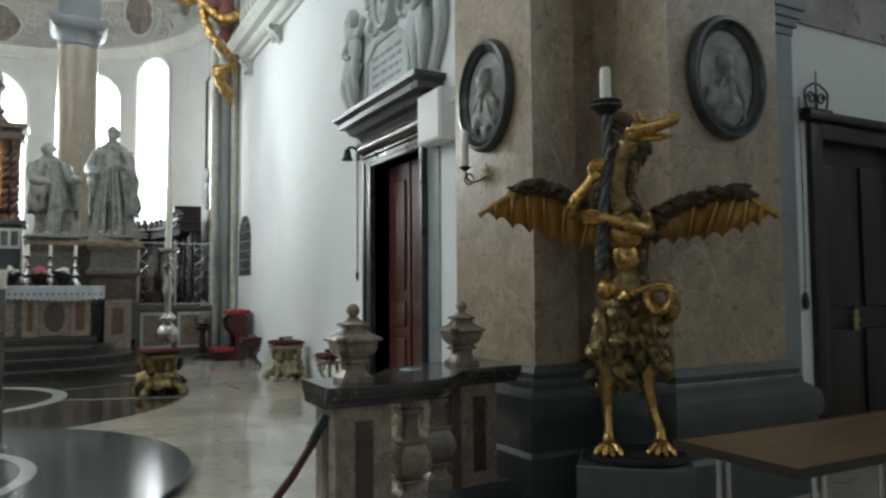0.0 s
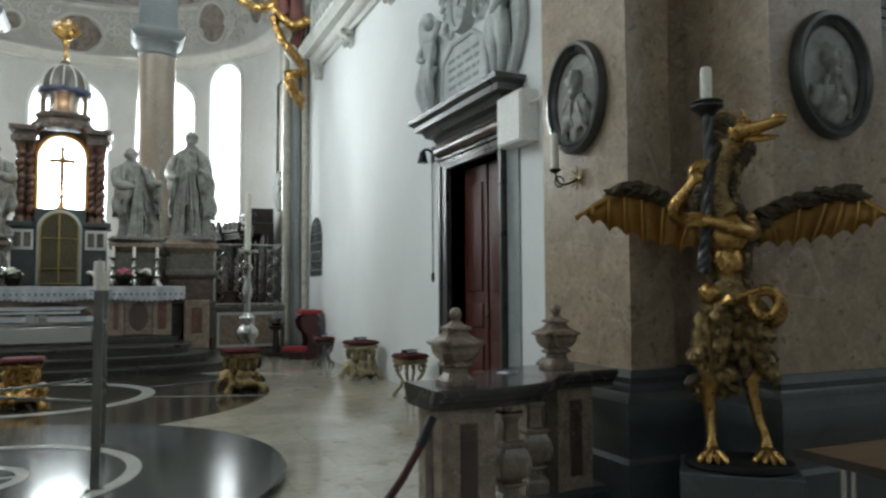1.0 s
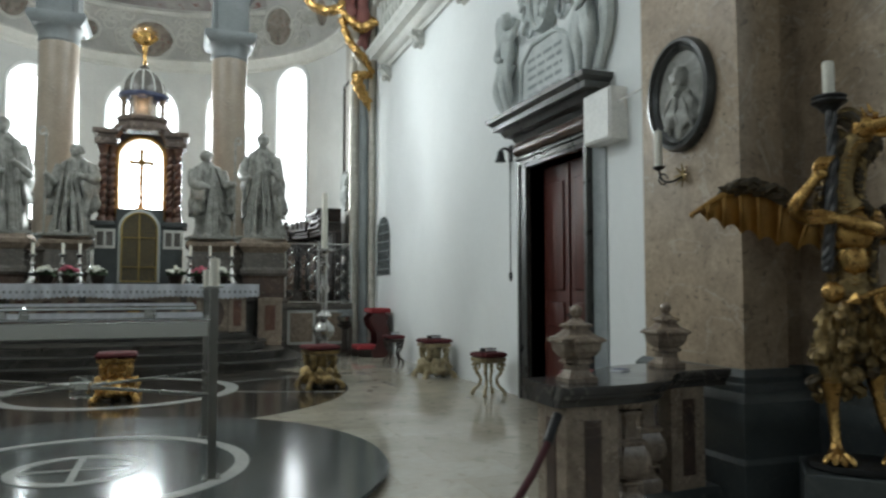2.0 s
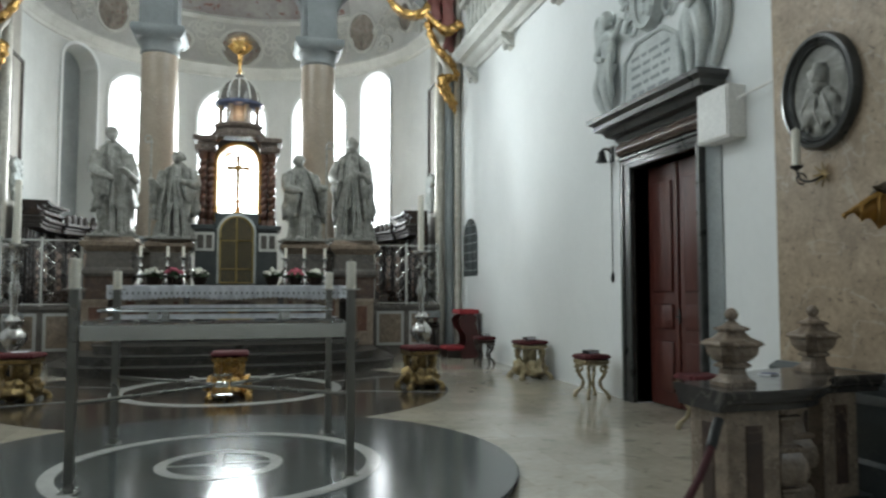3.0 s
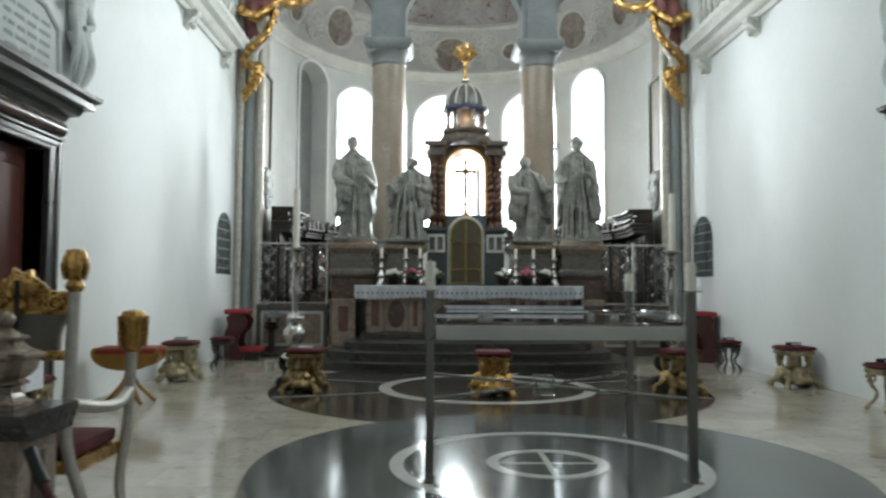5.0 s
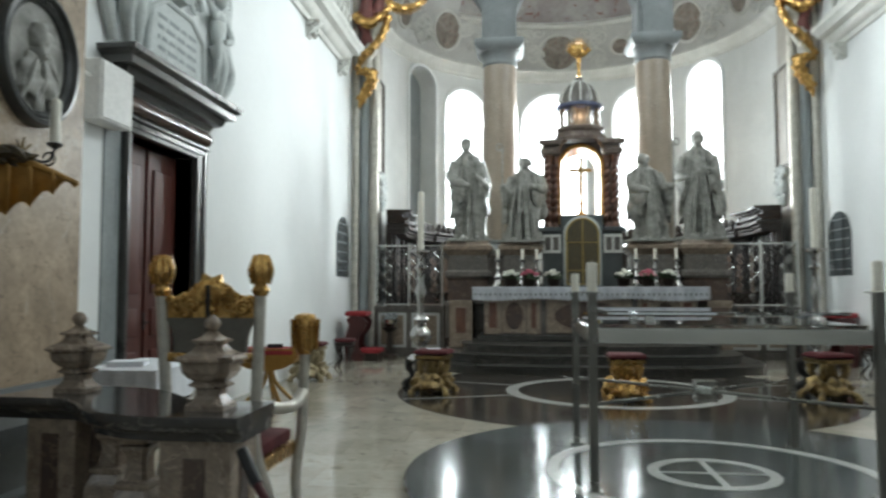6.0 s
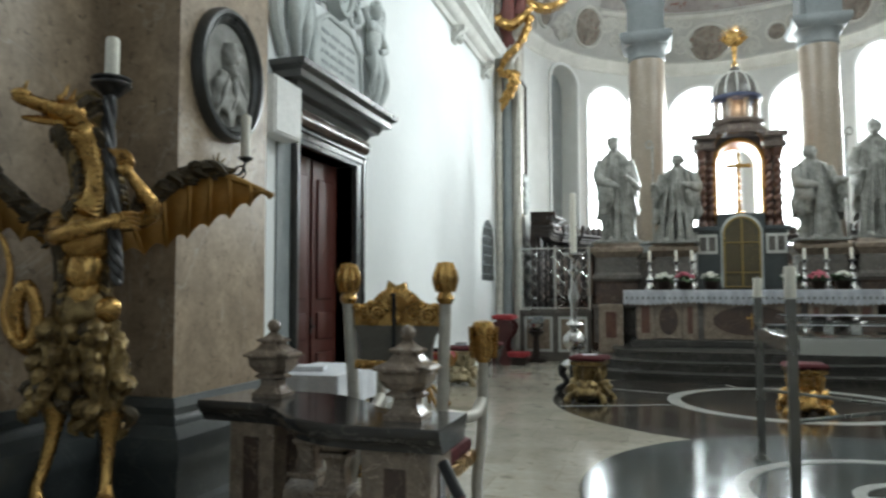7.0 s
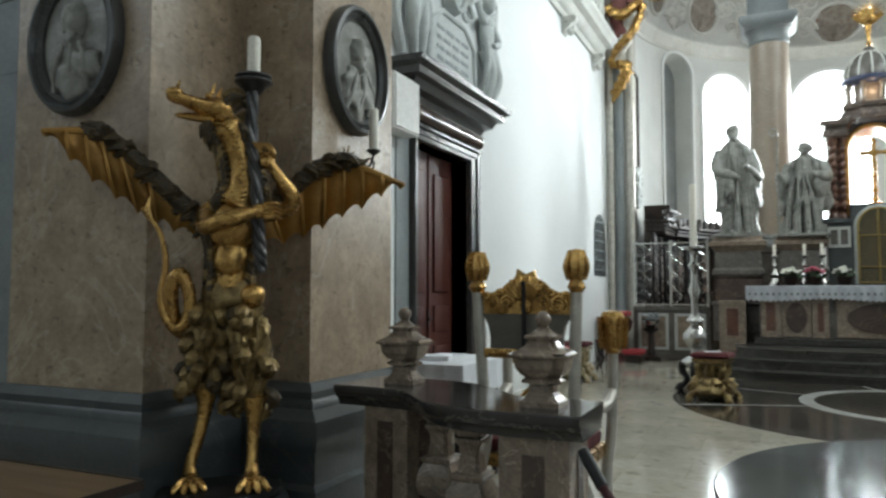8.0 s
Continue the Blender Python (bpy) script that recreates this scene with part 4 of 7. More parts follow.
def urn(s, at, label):
    t = thing("stone_urn", label, "urn", pose(*at), "urns on the altar rails")
    bm = B()
    square(bm, [(0.090, 0.0), (0.090, 0.024), (0.080, 0.03), (0.066, 0.045), (0.056, 0.065), (0.055, 0.095)])
    bevel_upright(bm, 0.012)
    part("foot", bm, ROSE_PALE, t)
    bm = B()
    square(bm, [(0.064, 0.094), (0.086, 0.10), (0.088, 0.118), (0.076, 0.126), (0.092, 0.138), (0.110, 0.165), (0.117, 0.205), (0.117, 0.212), (0.134, 0.218), (0.136, 0.236), (0.124, 0.244)])
    bevel_upright(bm, 0.042)
    part("bowl", bm, ROSE_PALE, t)
    bm = B()
    square(bm, [(0.122, 0.242), (0.098, 0.252), (0.074, 0.268), (0.058, 0.292), (0.058, 0.298), (0.074, 0.302), (0.074, 0.316), (0.046, 0.328), (0.026, 0.35), (0.016, 0.362)])
    bevel_upright(bm, 0.018)
    lathe(bm, [(0.012, 0.0), (0.025, 0.008), (0.035, 0.024), (0.037, 0.038), (0.032, 0.054), (0.018, 0.068), (0.002, 0.073)], 16, (0, 0, 0.352))
    part("lid", bm, ROSE_PALE, t, "lid with a small ball", smooth=True)


def rail(s):
    dx = 0.0 if s > 0 else -0.26
    FLIP[0] = s < 0
    t = thing("altar_rail", "low altar rail of rose marble with a dark stone cap", "railing", pose(0, 0, 0), "altar rails")
    sh = lambda p: (p[0] + dx, p[1])
    bm = B()
    sweep(bm, [sh(p) for p in RAIL], CAP_PROF)
    part("cap", bm, CAP_STONE, t, "dark grey polished stone cap", smooth=True)
    bm = B()
    sweep(bm, [sh(p) for p in RAIL], [(-0.2, 0.0), (0.2, 0.0), (0.2, 0.10), (0.17, 0.13), (-0.17, 0.13), (-0.2, 0.10)])
    part("plinth", bm, SLATE, t, "dark stone plinth")
    for px, py, rot in ((2.94, 4.0, 0), (3.90, 4.46, 8)):
        bm = B()
        hx = 0.16 if px < 3 else 0.145
        box(bm, -hx, -0.165, 0.13, hx, 0.165, 0.78, 0.008)
        m = pose(px + dx, py, 0, 0, 0, rot)
        bmesh.ops.transform(bm, matrix=m, verts=bm.verts)
        post = part("pedestal", bm, ROSE_PALE, t, "pale marble pedestal with a red inlay")
        for q, (a, b2) in enumerate((((-0.05, -0.172), (0.05, -0.163)), ((-hx - 0.007, -0.05), (-hx + 0.002, 0.05)), ((-0.05, 0.163), (0.05, 0.172)))):
            bm = B()
            box(bm, a[0], a[1], 0.22, b2[0], b2[1], 0.70, 0.002)
            bmesh.ops.transform(bm, matrix=m, verts=bm.verts)
            part("inlay", bm, DARK_RED_MARBLE, post, "dark red marble inlay")
    for px, py in (((3.31, 4.08), (3.64, 4.38)) if s > 0 else ((3.33, 4.10), (3.62, 4.37))):
        bm = B()
        prof = [(0.085, 0.13), (0.085, 0.20), (0.07, 0.22), (0.05, 0.24), (0.05, 0.27), (0.075, 0.285), (0.075, 0.30), (0.06, 0.31), (0.095, 0.34), (0.108, 0.39), (0.10, 0.45), (0.075, 0.50), (0.085, 0.515), (0.085, 0.53), (0.058, 0.54), (0.046, 0.62), (0.052, 0.66), (0.07, 0.68), (0.07, 0.70), (0.06, 0.71), (0.08, 0.74), (0.08, 0.78)]
        square(bm, prof, (px + dx, py, 0))
        bmesh.ops.bevel(bm, geom=[e for e in bm.edges if abs(e.verts[0].co.z - e.verts[1].co.z) > 0.015], offset=0.012, segments=2, affect="EDGES")
        part("baluster", bm, ROSE_PALE, t, smooth=True)
    FLIP[0] = False
    urn(s, (s * (2.94 + dx), 4.0, 0.89), "pale rose marble urn with a ball lid at the rail's end")
    urn(s, (s * (3.90 + dx), 4.48, 0.89), "pale rose marble urn with a ball lid beside the pier")


for s in (1, -1):
    rail(s)

# rope that hangs across the opening between the rails
t = thing("barrier_rope", "dark red barrier rope hanging slack between the altar rails", "rope", pose(0, 0, 0))
bm = B()
x0, x1 = -2.46, 2.72
pts = []
for k in range(49):
    q = k / 48
    d = abs(2 * q - 1)
    pts.append((x0 + (x1 - x0) * q, 3.82 - 0.34 * (1 - d**6), 0.025 + 0.72 * d**5.0))
tube(bm, pts, 0.020, 10)
part("cord", bm, ROPE_RED, t, smooth=True)
for p, q in ((pts[0], pts[1]), (pts[-1], pts[-2])):
    bm = B()
    a, b2 = Vector(p), Vector(q)
    tube(bm, [a, a + (b2 - a) * 0.9], 0.026, 10)
    part("ferrule", bm, IRON, t, "black metal end piece", smooth=True)
# ---- dragon candle bearers ----
def dragon(s, m):
    FLIP[0] = s < 0
    t = thing("dragon_statue", "gilt winged dragon statue holding a twisted candle staff", "statue", m, "dragon candle bearers")
    bm = B()
    rng = random.Random(11)
    G, F, S, P, K = 0, 1, 2, 3, 4
    # feet and shins
    for fx, fy, tx, kz in ((-0.16, -0.10, -0.17, 0.36), (0.16, -0.02, 0.09, 0.42)):
        base = 0.0
        tube(bm, curve_pts([(fx, fy, base + 0.05), (fx, fy + 0.03, base + 0.13), ((fx + tx) / 2, fy + 0.06, 0.24), (tx, fy + 0.07, kz), (tx, fy + 0.06, kz + 0.12)], 5), [0.05, 0.045, 0.04, 0.035, 0.033, 0.032, 0.031, 0.031, 0.032, 0.033, 0.034, 0.035, 0.036, 0.037, 0.04, 0.045, 0.05, 0.055, 0.06, 0.065, 0.07], 10, G)
        blob(bm, (fx, fy - 0.02, base + 0.045), (0.055, 0.075, 0.045), 2, 0.1, 12, G)
        for k in range(4):
            a = -0.6 + 0.4 * k
            p = [(fx + 0.02 * math.sin(a), fy - 0.04, base + 0.05), (fx + 0.08 * math.sin(a), fy - 0.04 - 0.055 * math.cos(a), base + 0.05), (fx + 0.13 * math.sin(a), fy - 0.04 - 0.10 * math.cos(a), base + 0.02), (fx + 0.145 * math.sin(a), fy - 0.04 - 0.115 * math.cos(a), base + 0.004)]
            tube(bm, curve_pts(p, 3), [0.024, 0.024, 0.024, 0.023, 0.021, 0.02, 0.018, 0.014, 0.01, 0.005][:10], 7, G)
    # shaggy thighs
    for tx, ty, z0, z1, w in ((-0.155, -0.02, 0.40, 0.98, 0.098), (0.10, 0.05, 0.46, 0.98, 0.10)):
        for k in range(34):
            q = rng.random()
            z = z0 + (z1 - z0) * q
            a = rng.uniform(0, 2 * math.pi)
            r = w * (0.62 + 0.50 * math.sin(math.pi * (0.18 + 0.72 * q)))
            p = Vector((tx + (-tx * 0.35) * q + r * math.cos(a) * 0.75, ty + r * math.sin(a) * 0.75, z))
            tip = p + Vector((0.03 * math.cos(a) + rng.uniform(-0.03, 0.03), 0.03 * math.sin(a), -0.08 - 0.04 * rng.random()))
            mid = (p + tip) / 2 + Vector((0.05 * math.cos(a), 0.05 * math.sin(a), 0))
            tube(bm, curve_pts([p, mid, tip], 3), [0.02, 0.036, 0.042, 0.040, 0.032, 0.02, 0.005], 7, rng.choice((F, P, P, P)))
        res = bmesh.ops.create_icosphere(bm, subdivisions=5, radius=1.0)
        for v in res["verts"]:
            d = v.co.copy()
            q = d.z * 0.5 + 0.5
            n1 = noise.noise(Vector((d.x * 5, d.y * 5, d.z * 2.2 + tx))) + 0.6 * noise.noise(Vector((d.x * 11, d.y * 11, d.z * 4.0)))
            r = w * (1.08 + 0.36 * n1) * (0.78 + 0.42 * q)
            v.co = Vector((tx * (1 - 0.25 * q) + d.x * r, ty + d.y * r, (z0 + z1) / 2 + d.z * (z1 - z0) * 0.56 + 0.03 * n1))
        for f in {f for v in res["verts"] for f in v.link_faces}:
            f.material_index = P
    blob(bm, (-0.03, 0.02, 1.02), (0.15, 0.12, 0.14), 3, 0.25, 9, P, seed=3)
    blob(bm, (-0.15, -0.07, 1.03), (0.07, 0.06, 0.07), 2, 0.2, 9, G, seed=4)
    # torso, belly plates, neck
    spine = curve_pts([(-0.02, 0.02, 1.0), (-0.03, 0.03, 1.15), (-0.04, 0.02, 1.33), (-0.03, 0.0, 1.47), (-0.09, -0.03, 1.60), (-0.08, -0.03, 1.76), (-0.03, -0.05, 1.90), (0.03, -0.07, 1.98)], 5)
    rad = [0.10, 0.10, 0.105, 0.11, 0.11, 0.11, 0.11, 0.115, 0.12, 0.125, 0.13, 0.135, 0.14, 0.145, 0.145, 0.14, 0.13, 0.12, 0.11, 0.10, 0.092, 0.086, 0.08, 0.077, 0.075, 0.073, 0.072, 0.07, 0.07, 0.07, 0.07, 0.072, 0.074, 0.074, 0.07, 0.06]
    rad = [r * (0.95 if i < 18 else 1.28) for i, r in enumerate(rad)]
    CH = G
    blob(bm, (-0.05, -0.03, 1.42), (0.165, 0.12, 0.15), 3, 0.12, 8, CH, seed=6)
    blob(bm, (-0.15, -0.01, 1.49), (0.075, 0.075, 0.08), 3, 0.1, 8, CH, seed=7)
    blob(bm, (0.08, -0.01, 1.47), (0.075, 0.075, 0.08), 3, 0.1, 8, G, seed=8)
    blob(bm, (-0.03, -0.03, 1.24), (0.095, 0.075, 0.12), 3, 0.15, 10, CH, seed=9)
    # dimmer light on the east torso is put into a darker gold
    tube(bm, spine, rad, 12, G if s < 0 else P)
    for i in range(2, len(spine) - 1):
        c, r = spine[i], rad[i]
        tube(bm, [c + Vector((-r * 0.75, -r * 0.62, 0)), c + Vector((0, -r * 1.0, -0.012)), c + Vector((r * 0.75, -r * 0.62, 0))], 0.006, 5, G)
        for a in (-0.55, 0.0, 0.6, 1.2, 2.0, 2.6, 3.14, 3.7):
            d = Vector((math.cos(a), math.sin(a), 0))
            q = c + d * r * 0.92
            tube(bm, curve_pts([q, q + d * 0.03 + Vector((0, 0, -0.02)), q + d * 0.022 + Vector((rng.uniform(-0.02, 0.02), 0, -0.08))], 2), [0.02, 0.025, 0.022, 0.015, 0.004], 5, rng.choice((F, F, P)))
    # head looking to the side, open jaws
    tube(bm, curve_pts([(0.00, -0.06, 1.97), (0.06, -0.09, 2.04), (0.13, -0.12, 2.05), (0.22, -0.15, 2.07), (0.31, -0.17, 2.09)], 4), [0.06, 0.068, 0.072, 0.072, 0.07, 0.066, 0.062, 0.058, 0.054, 0.05, 0.046, 0.043, 0.04, 0.04, 0.04, 0.036, 0.02], 10, G, flat=0.8)
    tube(bm, curve_pts([(0.08, -0.09, 2.0), (0.17, -0.125, 1.99), (0.27, -0.15, 1.99)], 4), [0.03, 0.032, 0.032, 0.03, 0.028, 0.026, 0.022, 0.018, 0.008], 8, G, flat=0.8)
    for k in range(4):
        x = 0.19 + 0.028 * k
        tube(bm, [(x, -0.165, 2.075 + 0.004 * k), (x, -0.165, 2.05)], [0.007, 0.002], 5, G)
    blob(bm, (0.06, -0.10, 2.05), (0.085, 0.065, 0.06), 3, 0.2, 14, G, seed=2)
    blob(bm, (0.27, -0.165, 2.105), (0.05, 0.04, 0.03), 2, 0.2, 14, G, seed=5)
    for e0 in ((0.02, -0.13, 2.07), (0.02, -0.03, 2.08)):
        tube(bm, [e0, (e0[0] - 0.05, e0[1], e0[2] + 0.05), (e0[0] - 0.12, e0[1] + 0.01, e0[2] + 0.06)], [0.022, 0.026, 0.003], 6, F)
    blob(bm, (0.10, -0.15, 2.105), 0.02, 2, 0, 1, G)
    for dx, dz in ((0.0, 0.0), (-0.05, -0.03), (-0.08, -0.09), (-0.02, 0.04)):
        tube(bm, curve_pts([(0.04 + dx, -0.06, 2.08 + dz), (-0.03 + dx, -0.04, 2.13 + dz), (-0.10 + dx, -0.02, 2.09 + dz)], 3), [0.028, 0.03, 0.028, 0.022, 0.016, 0.01, 0.003], 6, rng.choice((F, P)))
    for q in ((0.05, 2.13), (0.085, 2.15), (0.27, 2.15)):
        tube(bm, [(q[0], -0.10, q[1] - 0.02), (q[0] - 0.02, -0.09, q[1] + 0.045)], [0.016, 0.003], 6, G)
    # staff with twisted strands and a drip pan
    staff = curve_pts([(-0.185, -0.165, 1.16), (-0.18, -0.175, 1.26), (-0.17, -0.18, 1.40), (-0.155, -0.16, 1.66), (-0.13, -0.10, 1.90), (-0.135, -0.05, 2.18)], 7)
    for ph in range(3):
        pts = []
        for i, p in enumerate(staff):
            a = 0.55 * i + 2.094 * ph
            pts.append(p + Vector((0.018 * math.cos(a), 0.018 * math.sin(a), 0)))
        tube(bm, pts, 0.021, 7, S)
    lathe(bm, [(0.04, 0.0), (0.06, 0.02), (0.085, 0.045), (0.10, 0.05), (0.108, 0.062), (0.10, 0.075), (0.09, 0.078), (0.105, 0.09), (0.10, 0.10), (0.03, 0.095)], 20, (-0.138, -0.045, 2.165), mi=S)
    # arms and hands
    for pts, hand in (([(-0.13, -0.02, 1.50), (-0.28, -0.06, 1.50), (-0.36, -0.12, 1.55), (-0.29, -0.16, 1.66), (-0.215, -0.17, 1.76)], 1), ([(0.09, -0.04, 1.45), (0.10, -0.16, 1.40), (0.02, -0.24, 1.42), (-0.10, -0.25, 1.46), (-0.17, -0.23, 1.48)], 0)):
        c = curve_pts(pts, 4)
        tube(bm, c, [0.07, 0.066, 0.06, 0.056, 0.05, 0.046, 0.045, 0.045, 0.045, 0.047, 0.046, 0.043, 0.038, 0.034, 0.031, 0.03, 0.032], 10, G)
        e = Vector(pts[-1])
        blob(bm, e, (0.045, 0.035, 0.045), 2, 0.1, 9, G)
        for k in range(4):
            if hand:
                p = [e + Vector((-0.03 + 0.02 * k, -0.01, 0.02)), e + Vector((-0.02 + 0.022 * k, -0.04, 0.06)), e + Vector((0.01 + 0.024 * k, -0.02, 0.10))]
            else:
                p = [e + Vector((-0.02, -0.02, 0.03 - 0.02 * k)), e + Vector((-0.07, -0.02, 0.04 - 0.022 * k)), e + Vector((-0.12, 0.01, 0.035 - 0.024 * k))]
            tube(bm, curve_pts(p, 3), [0.016, 0.016, 0.015, 0.014, 0.013, 0.011, 0.006], 6, G)
    # wings: shaggy upper arm, ribbed membrane with a scalloped edge
    for side, root, elbow, tip, low in ((-1, (-0.14, 0.10, 1.46), (-0.56, 0.10, 1.72), (-0.98, -0.10, 1.54), [(-0.97, 1.52), (-0.88, 1.50), (-0.78, 1.45), (-0.67, 1.42), (-0.56, 1.37), (-0.45, 1.33), (-0.33, 1.30), (-0.20, 1.30)]), (1, (0.10, 0.12, 1.42), (0.58, 0.12, 1.64), (0.88, -0.06, 1.48), [(0.87, 1.46), (0.78, 1.42), (0.69, 1.38), (0.58, 1.36), (0.47, 1.34), (0.37, 1.33), (0.28, 1.32), (0.16, 1.32)])):
        up = 0.0 if s > 0 else 0.37 if side > 0 else 0.13
        elbow, tip = (elbow[0], elbow[1], elbow[2] + up * 0.6), (tip[0], tip[1] - up * 0.4, tip[2] + up)
        low = [(x, z + up * (abs(x) / abs(tip[0])) ** 1.5) for x, z in low]
        top = curve_pts([root, ((root[0] * 2 + elbow[0]) / 3, 0.13, 1.56), elbow, ((elbow[0] + tip[0]) / 2, 0.02, (elbow[2] + tip[2]) / 2 + 0.045), tip], 6)
        n = len(low)
        tops = [top[int(round((len(top) - 1) * (1 - k / (n - 1)) ** 0.8))] for k in range(n)]
        rows = []
        for k in range((n - 1) * 4 + 1):
            i, f = min(k // 4, n - 2), (k % 4) / 4 if k < (n - 1) * 4 else 1.0
            a = tops[i].lerp(tops[i + 1], f)
            lx, lz = low[i][0] + (low[i + 1][0] - low[i][0]) * f, low[i][1] + (low[i + 1][1] - low[i][1]) * f
            lz += 0.045 * math.sin(math.pi * f)
            y0 = a.y - 0.05 * math.sin(math.pi * f)
            b = Vector((lx, y0 + 0.02, lz))
            rows.append([bm.verts.new(a.lerp(b, q / 5) + Vector((0, -0.03 * math.sin(math.pi * q / 5), 0))) for q in range(6)])
        fs = []
        for a, b in zip(rows, rows[1:]):
            for q in range(5):
                fs.append(face(bm, (a[q], a[q + 1], b[q + 1], b[q]), K))
        res = bmesh.ops.solidify(bm, geom=[f for f in fs if f], thickness=0.012)
        for k in range(n):
            i = k * 4
            pts = [v.co + Vector((0, -0.012, 0)) for v in rows[min(i, len(rows) - 1)]]
            tube(bm, pts, [0.014, 0.013, 0.012, 0.011, 0.009, 0.004], 6, K)
        tube(bm, top, [0.06 - 0.0019 * k for k in range(len(top))], 8, K)
        tube(bm, top[:17], [0.068 - 0.0015 * k for k in range(17)], 8, F)
        for k in range(90):
            q = rng.random() * 0.74
            p = top[int(q * (len(top) - 1))]
            d = Vector((rng.uniform(-0.04, 0.04), rng.uniform(-0.06, 0.03), rng.uniform(-0.02, 0.05)))
            e = p + d + Vector((side * 0.06, -0.02, rng.uniform(-0.06, 0.02)))
            tube(bm, curve_pts([p + d * 0.4, p + d, e], 3), [0.03, 0.036, 0.036, 0.03, 0.024, 0.015, 0.004], 5, F)
    # tail that curls forward beside the hip
    tail = curve_pts([(0.0, 0.12, 0.95), (0.14, 0.10, 0.84), (0.24, 0.0, 0.86), (0.265, -0.06, 0.95), (0.21, -0.10, 1.04), (0.13, -0.11, 1.04), (0.09, -0.10, 0.97), (0.13, -0.12, 0.90), (0.20, -0.12, 0.90), (0.24, -0.12, 0.98), (0.19, -0.13, 1.06), (0.06, -0.16, 1.03), (-0.02, -0.17, 0.99)], 5)
    if s < 0:
        tail = curve_pts([(0.02, 0.12, 0.92), (0.16, 0.12, 0.82), (0.26, 0.05, 0.88), (0.28, 0.0, 1.06), (0.23, -0.03, 1.15), (0.18, -0.03, 1.02), (0.20, -0.02, 0.88), (0.27, 0.0, 0.86), (0.33, 0.02, 1.0), (0.31, 0.04, 1.2), (0.34, 0.06, 1.36), (0.40, 0.06, 1.46)], 5)
        tube(bm, tail, [0.055 - 0.0008 * k for k in range(len(tail))], 10, G)
        tube(bm, [(0.39, 0.06, 1.44), (0.42, 0.06, 1.50), (0.40, 0.06, 1.58)], [0.014, 0.03, 0.003], 6, G)
    else:
        tube(bm, tail, [0.05 - 0.0006 * k for k in range(len(tail))], 10, G)
        tube(bm, [(-0.01, -0.17, 1.0), (-0.03, -0.17, 0.99), (-0.09, -0.17, 0.965)], [0.016, 0.045, 0.003], 6, G)
    bmesh.ops.recalc_face_normals(bm, faces=bm.faces)
    bmesh.ops.scale(bm, vec=(0.94, 0.94, 0.945), verts=bm.verts)
    part("figure", bm, [GOLD, FUR, IRON_STAFF, OLD_SHADED_GOLD, GOLD_PAINT], t, smooth=True)
    FLIP[0] = False
    p = m @ Vector((s * -0.13, -0.042, 2.135))
    c = thing("candle", "thick white wax candle on the dragon's staff", "candle", pose(*p), "dragon candles")
    bm = B()
    lathe(bm, [(0.034, 0), (0.034, 0.20), (0.028, 0.215), (0.004, 0.21), (0.003, 0.225)], 16)
    part("stick", bm, WAX, c, smooth=True)
    FLIP[0] = s < 0
    t = thing("statue_plinth", "low black stone block under the dragon statue", "plinth", pose(m.translation.x, m.translation.y, 0, 0, 0, -43 * s))
    bm = B()
    box(bm, -0.33, -0.26, 0, 0.33, 0.24, 0.36, 0.012)
    part("block", bm, SLATE, t)
    bm = B()
    lathe(bm, [(0.30, 0.36), (0.31, 0.375), (0.30, 0.405), (0.27, 0.415)], 32, (0, -0.03, 0), sx=1.0, sy=0.72)
    part("base_disc", bm, IRON, t, "dark oval base", smooth=True)
    FLIP[0] = False


IRON_STAFF = mat("grey_twisted_wood", (0.10, 0.10, 0.10), (0.03, 0.03, 0.032), 0.35, metal=0.5, scale=14, fine=60, bump=0.4)
dragon(1, pose(4.60, 3.60, 0.41, 0, 0, -42))
dragon(-1, pose(-4.34, 3.78, 0.41, 0, 0, 42))

# ---- side arm: dark door, tables ----
for s in (1, -1):
    FLIP[0] = s < 0
    d = tagged(new("door_%d" % (3 if s > 0 else 4)), "dark brown wooden door in a dark frame, closed", "door", "side arm doors", "structure")
    bm = B()
    box(bm, 7.48, 4.36, 0, 7.64, 4.60, 2.90, 0.015)
    box(bm, 8.94, 4.36, 0, 9.10, 4.60, 2.90, 0.015)
    box(bm, 7.64, 4.36, 2.74, 8.94, 4.60, 2.90, 0.015)
    box(bm, 7.40, 4.30, 2.90, 9.18, 4.60, 2.98, 0.02)
    part("door_frame", bm, DARK_WOOD, d, smooth=True)
    bm = B()
    box(bm, 7.64, 4.50, 0, 8.94, 4.58, 2.74)
    leaf = part("leaf", bm, DARK_WOOD, d)
    for x0, x1 in ((7.74, 8.22), (8.36, 8.84)):
        for z0, z1 in ((0.2, 1.0), (1.2, 2.55)):
            bm = B()
            box(bm, x0, 4.47, z0, x1, 4.50, z1, 0.02)
            part("door_panel", bm, DARK_WOOD, leaf, smooth=True)
    bm = B()
    tube(bm, [(8.20, 4.50, 1.08), (8.20, 4.44, 1.08), (8.10, 4.44, 1.08)], 0.012, 8)
    box(bm, 8.17, 4.462, 0.98, 8.23, 4.469, 1.18)
    part("door_handle", bm, BRASS, d, "small brass handle", smooth=True)
    FLIP[0] = False
t = thing("iron_scrollwork", "small black iron scroll ornament above the dark door", "ornament", pose(7.55, 4.40, 3.0))
bm = B()
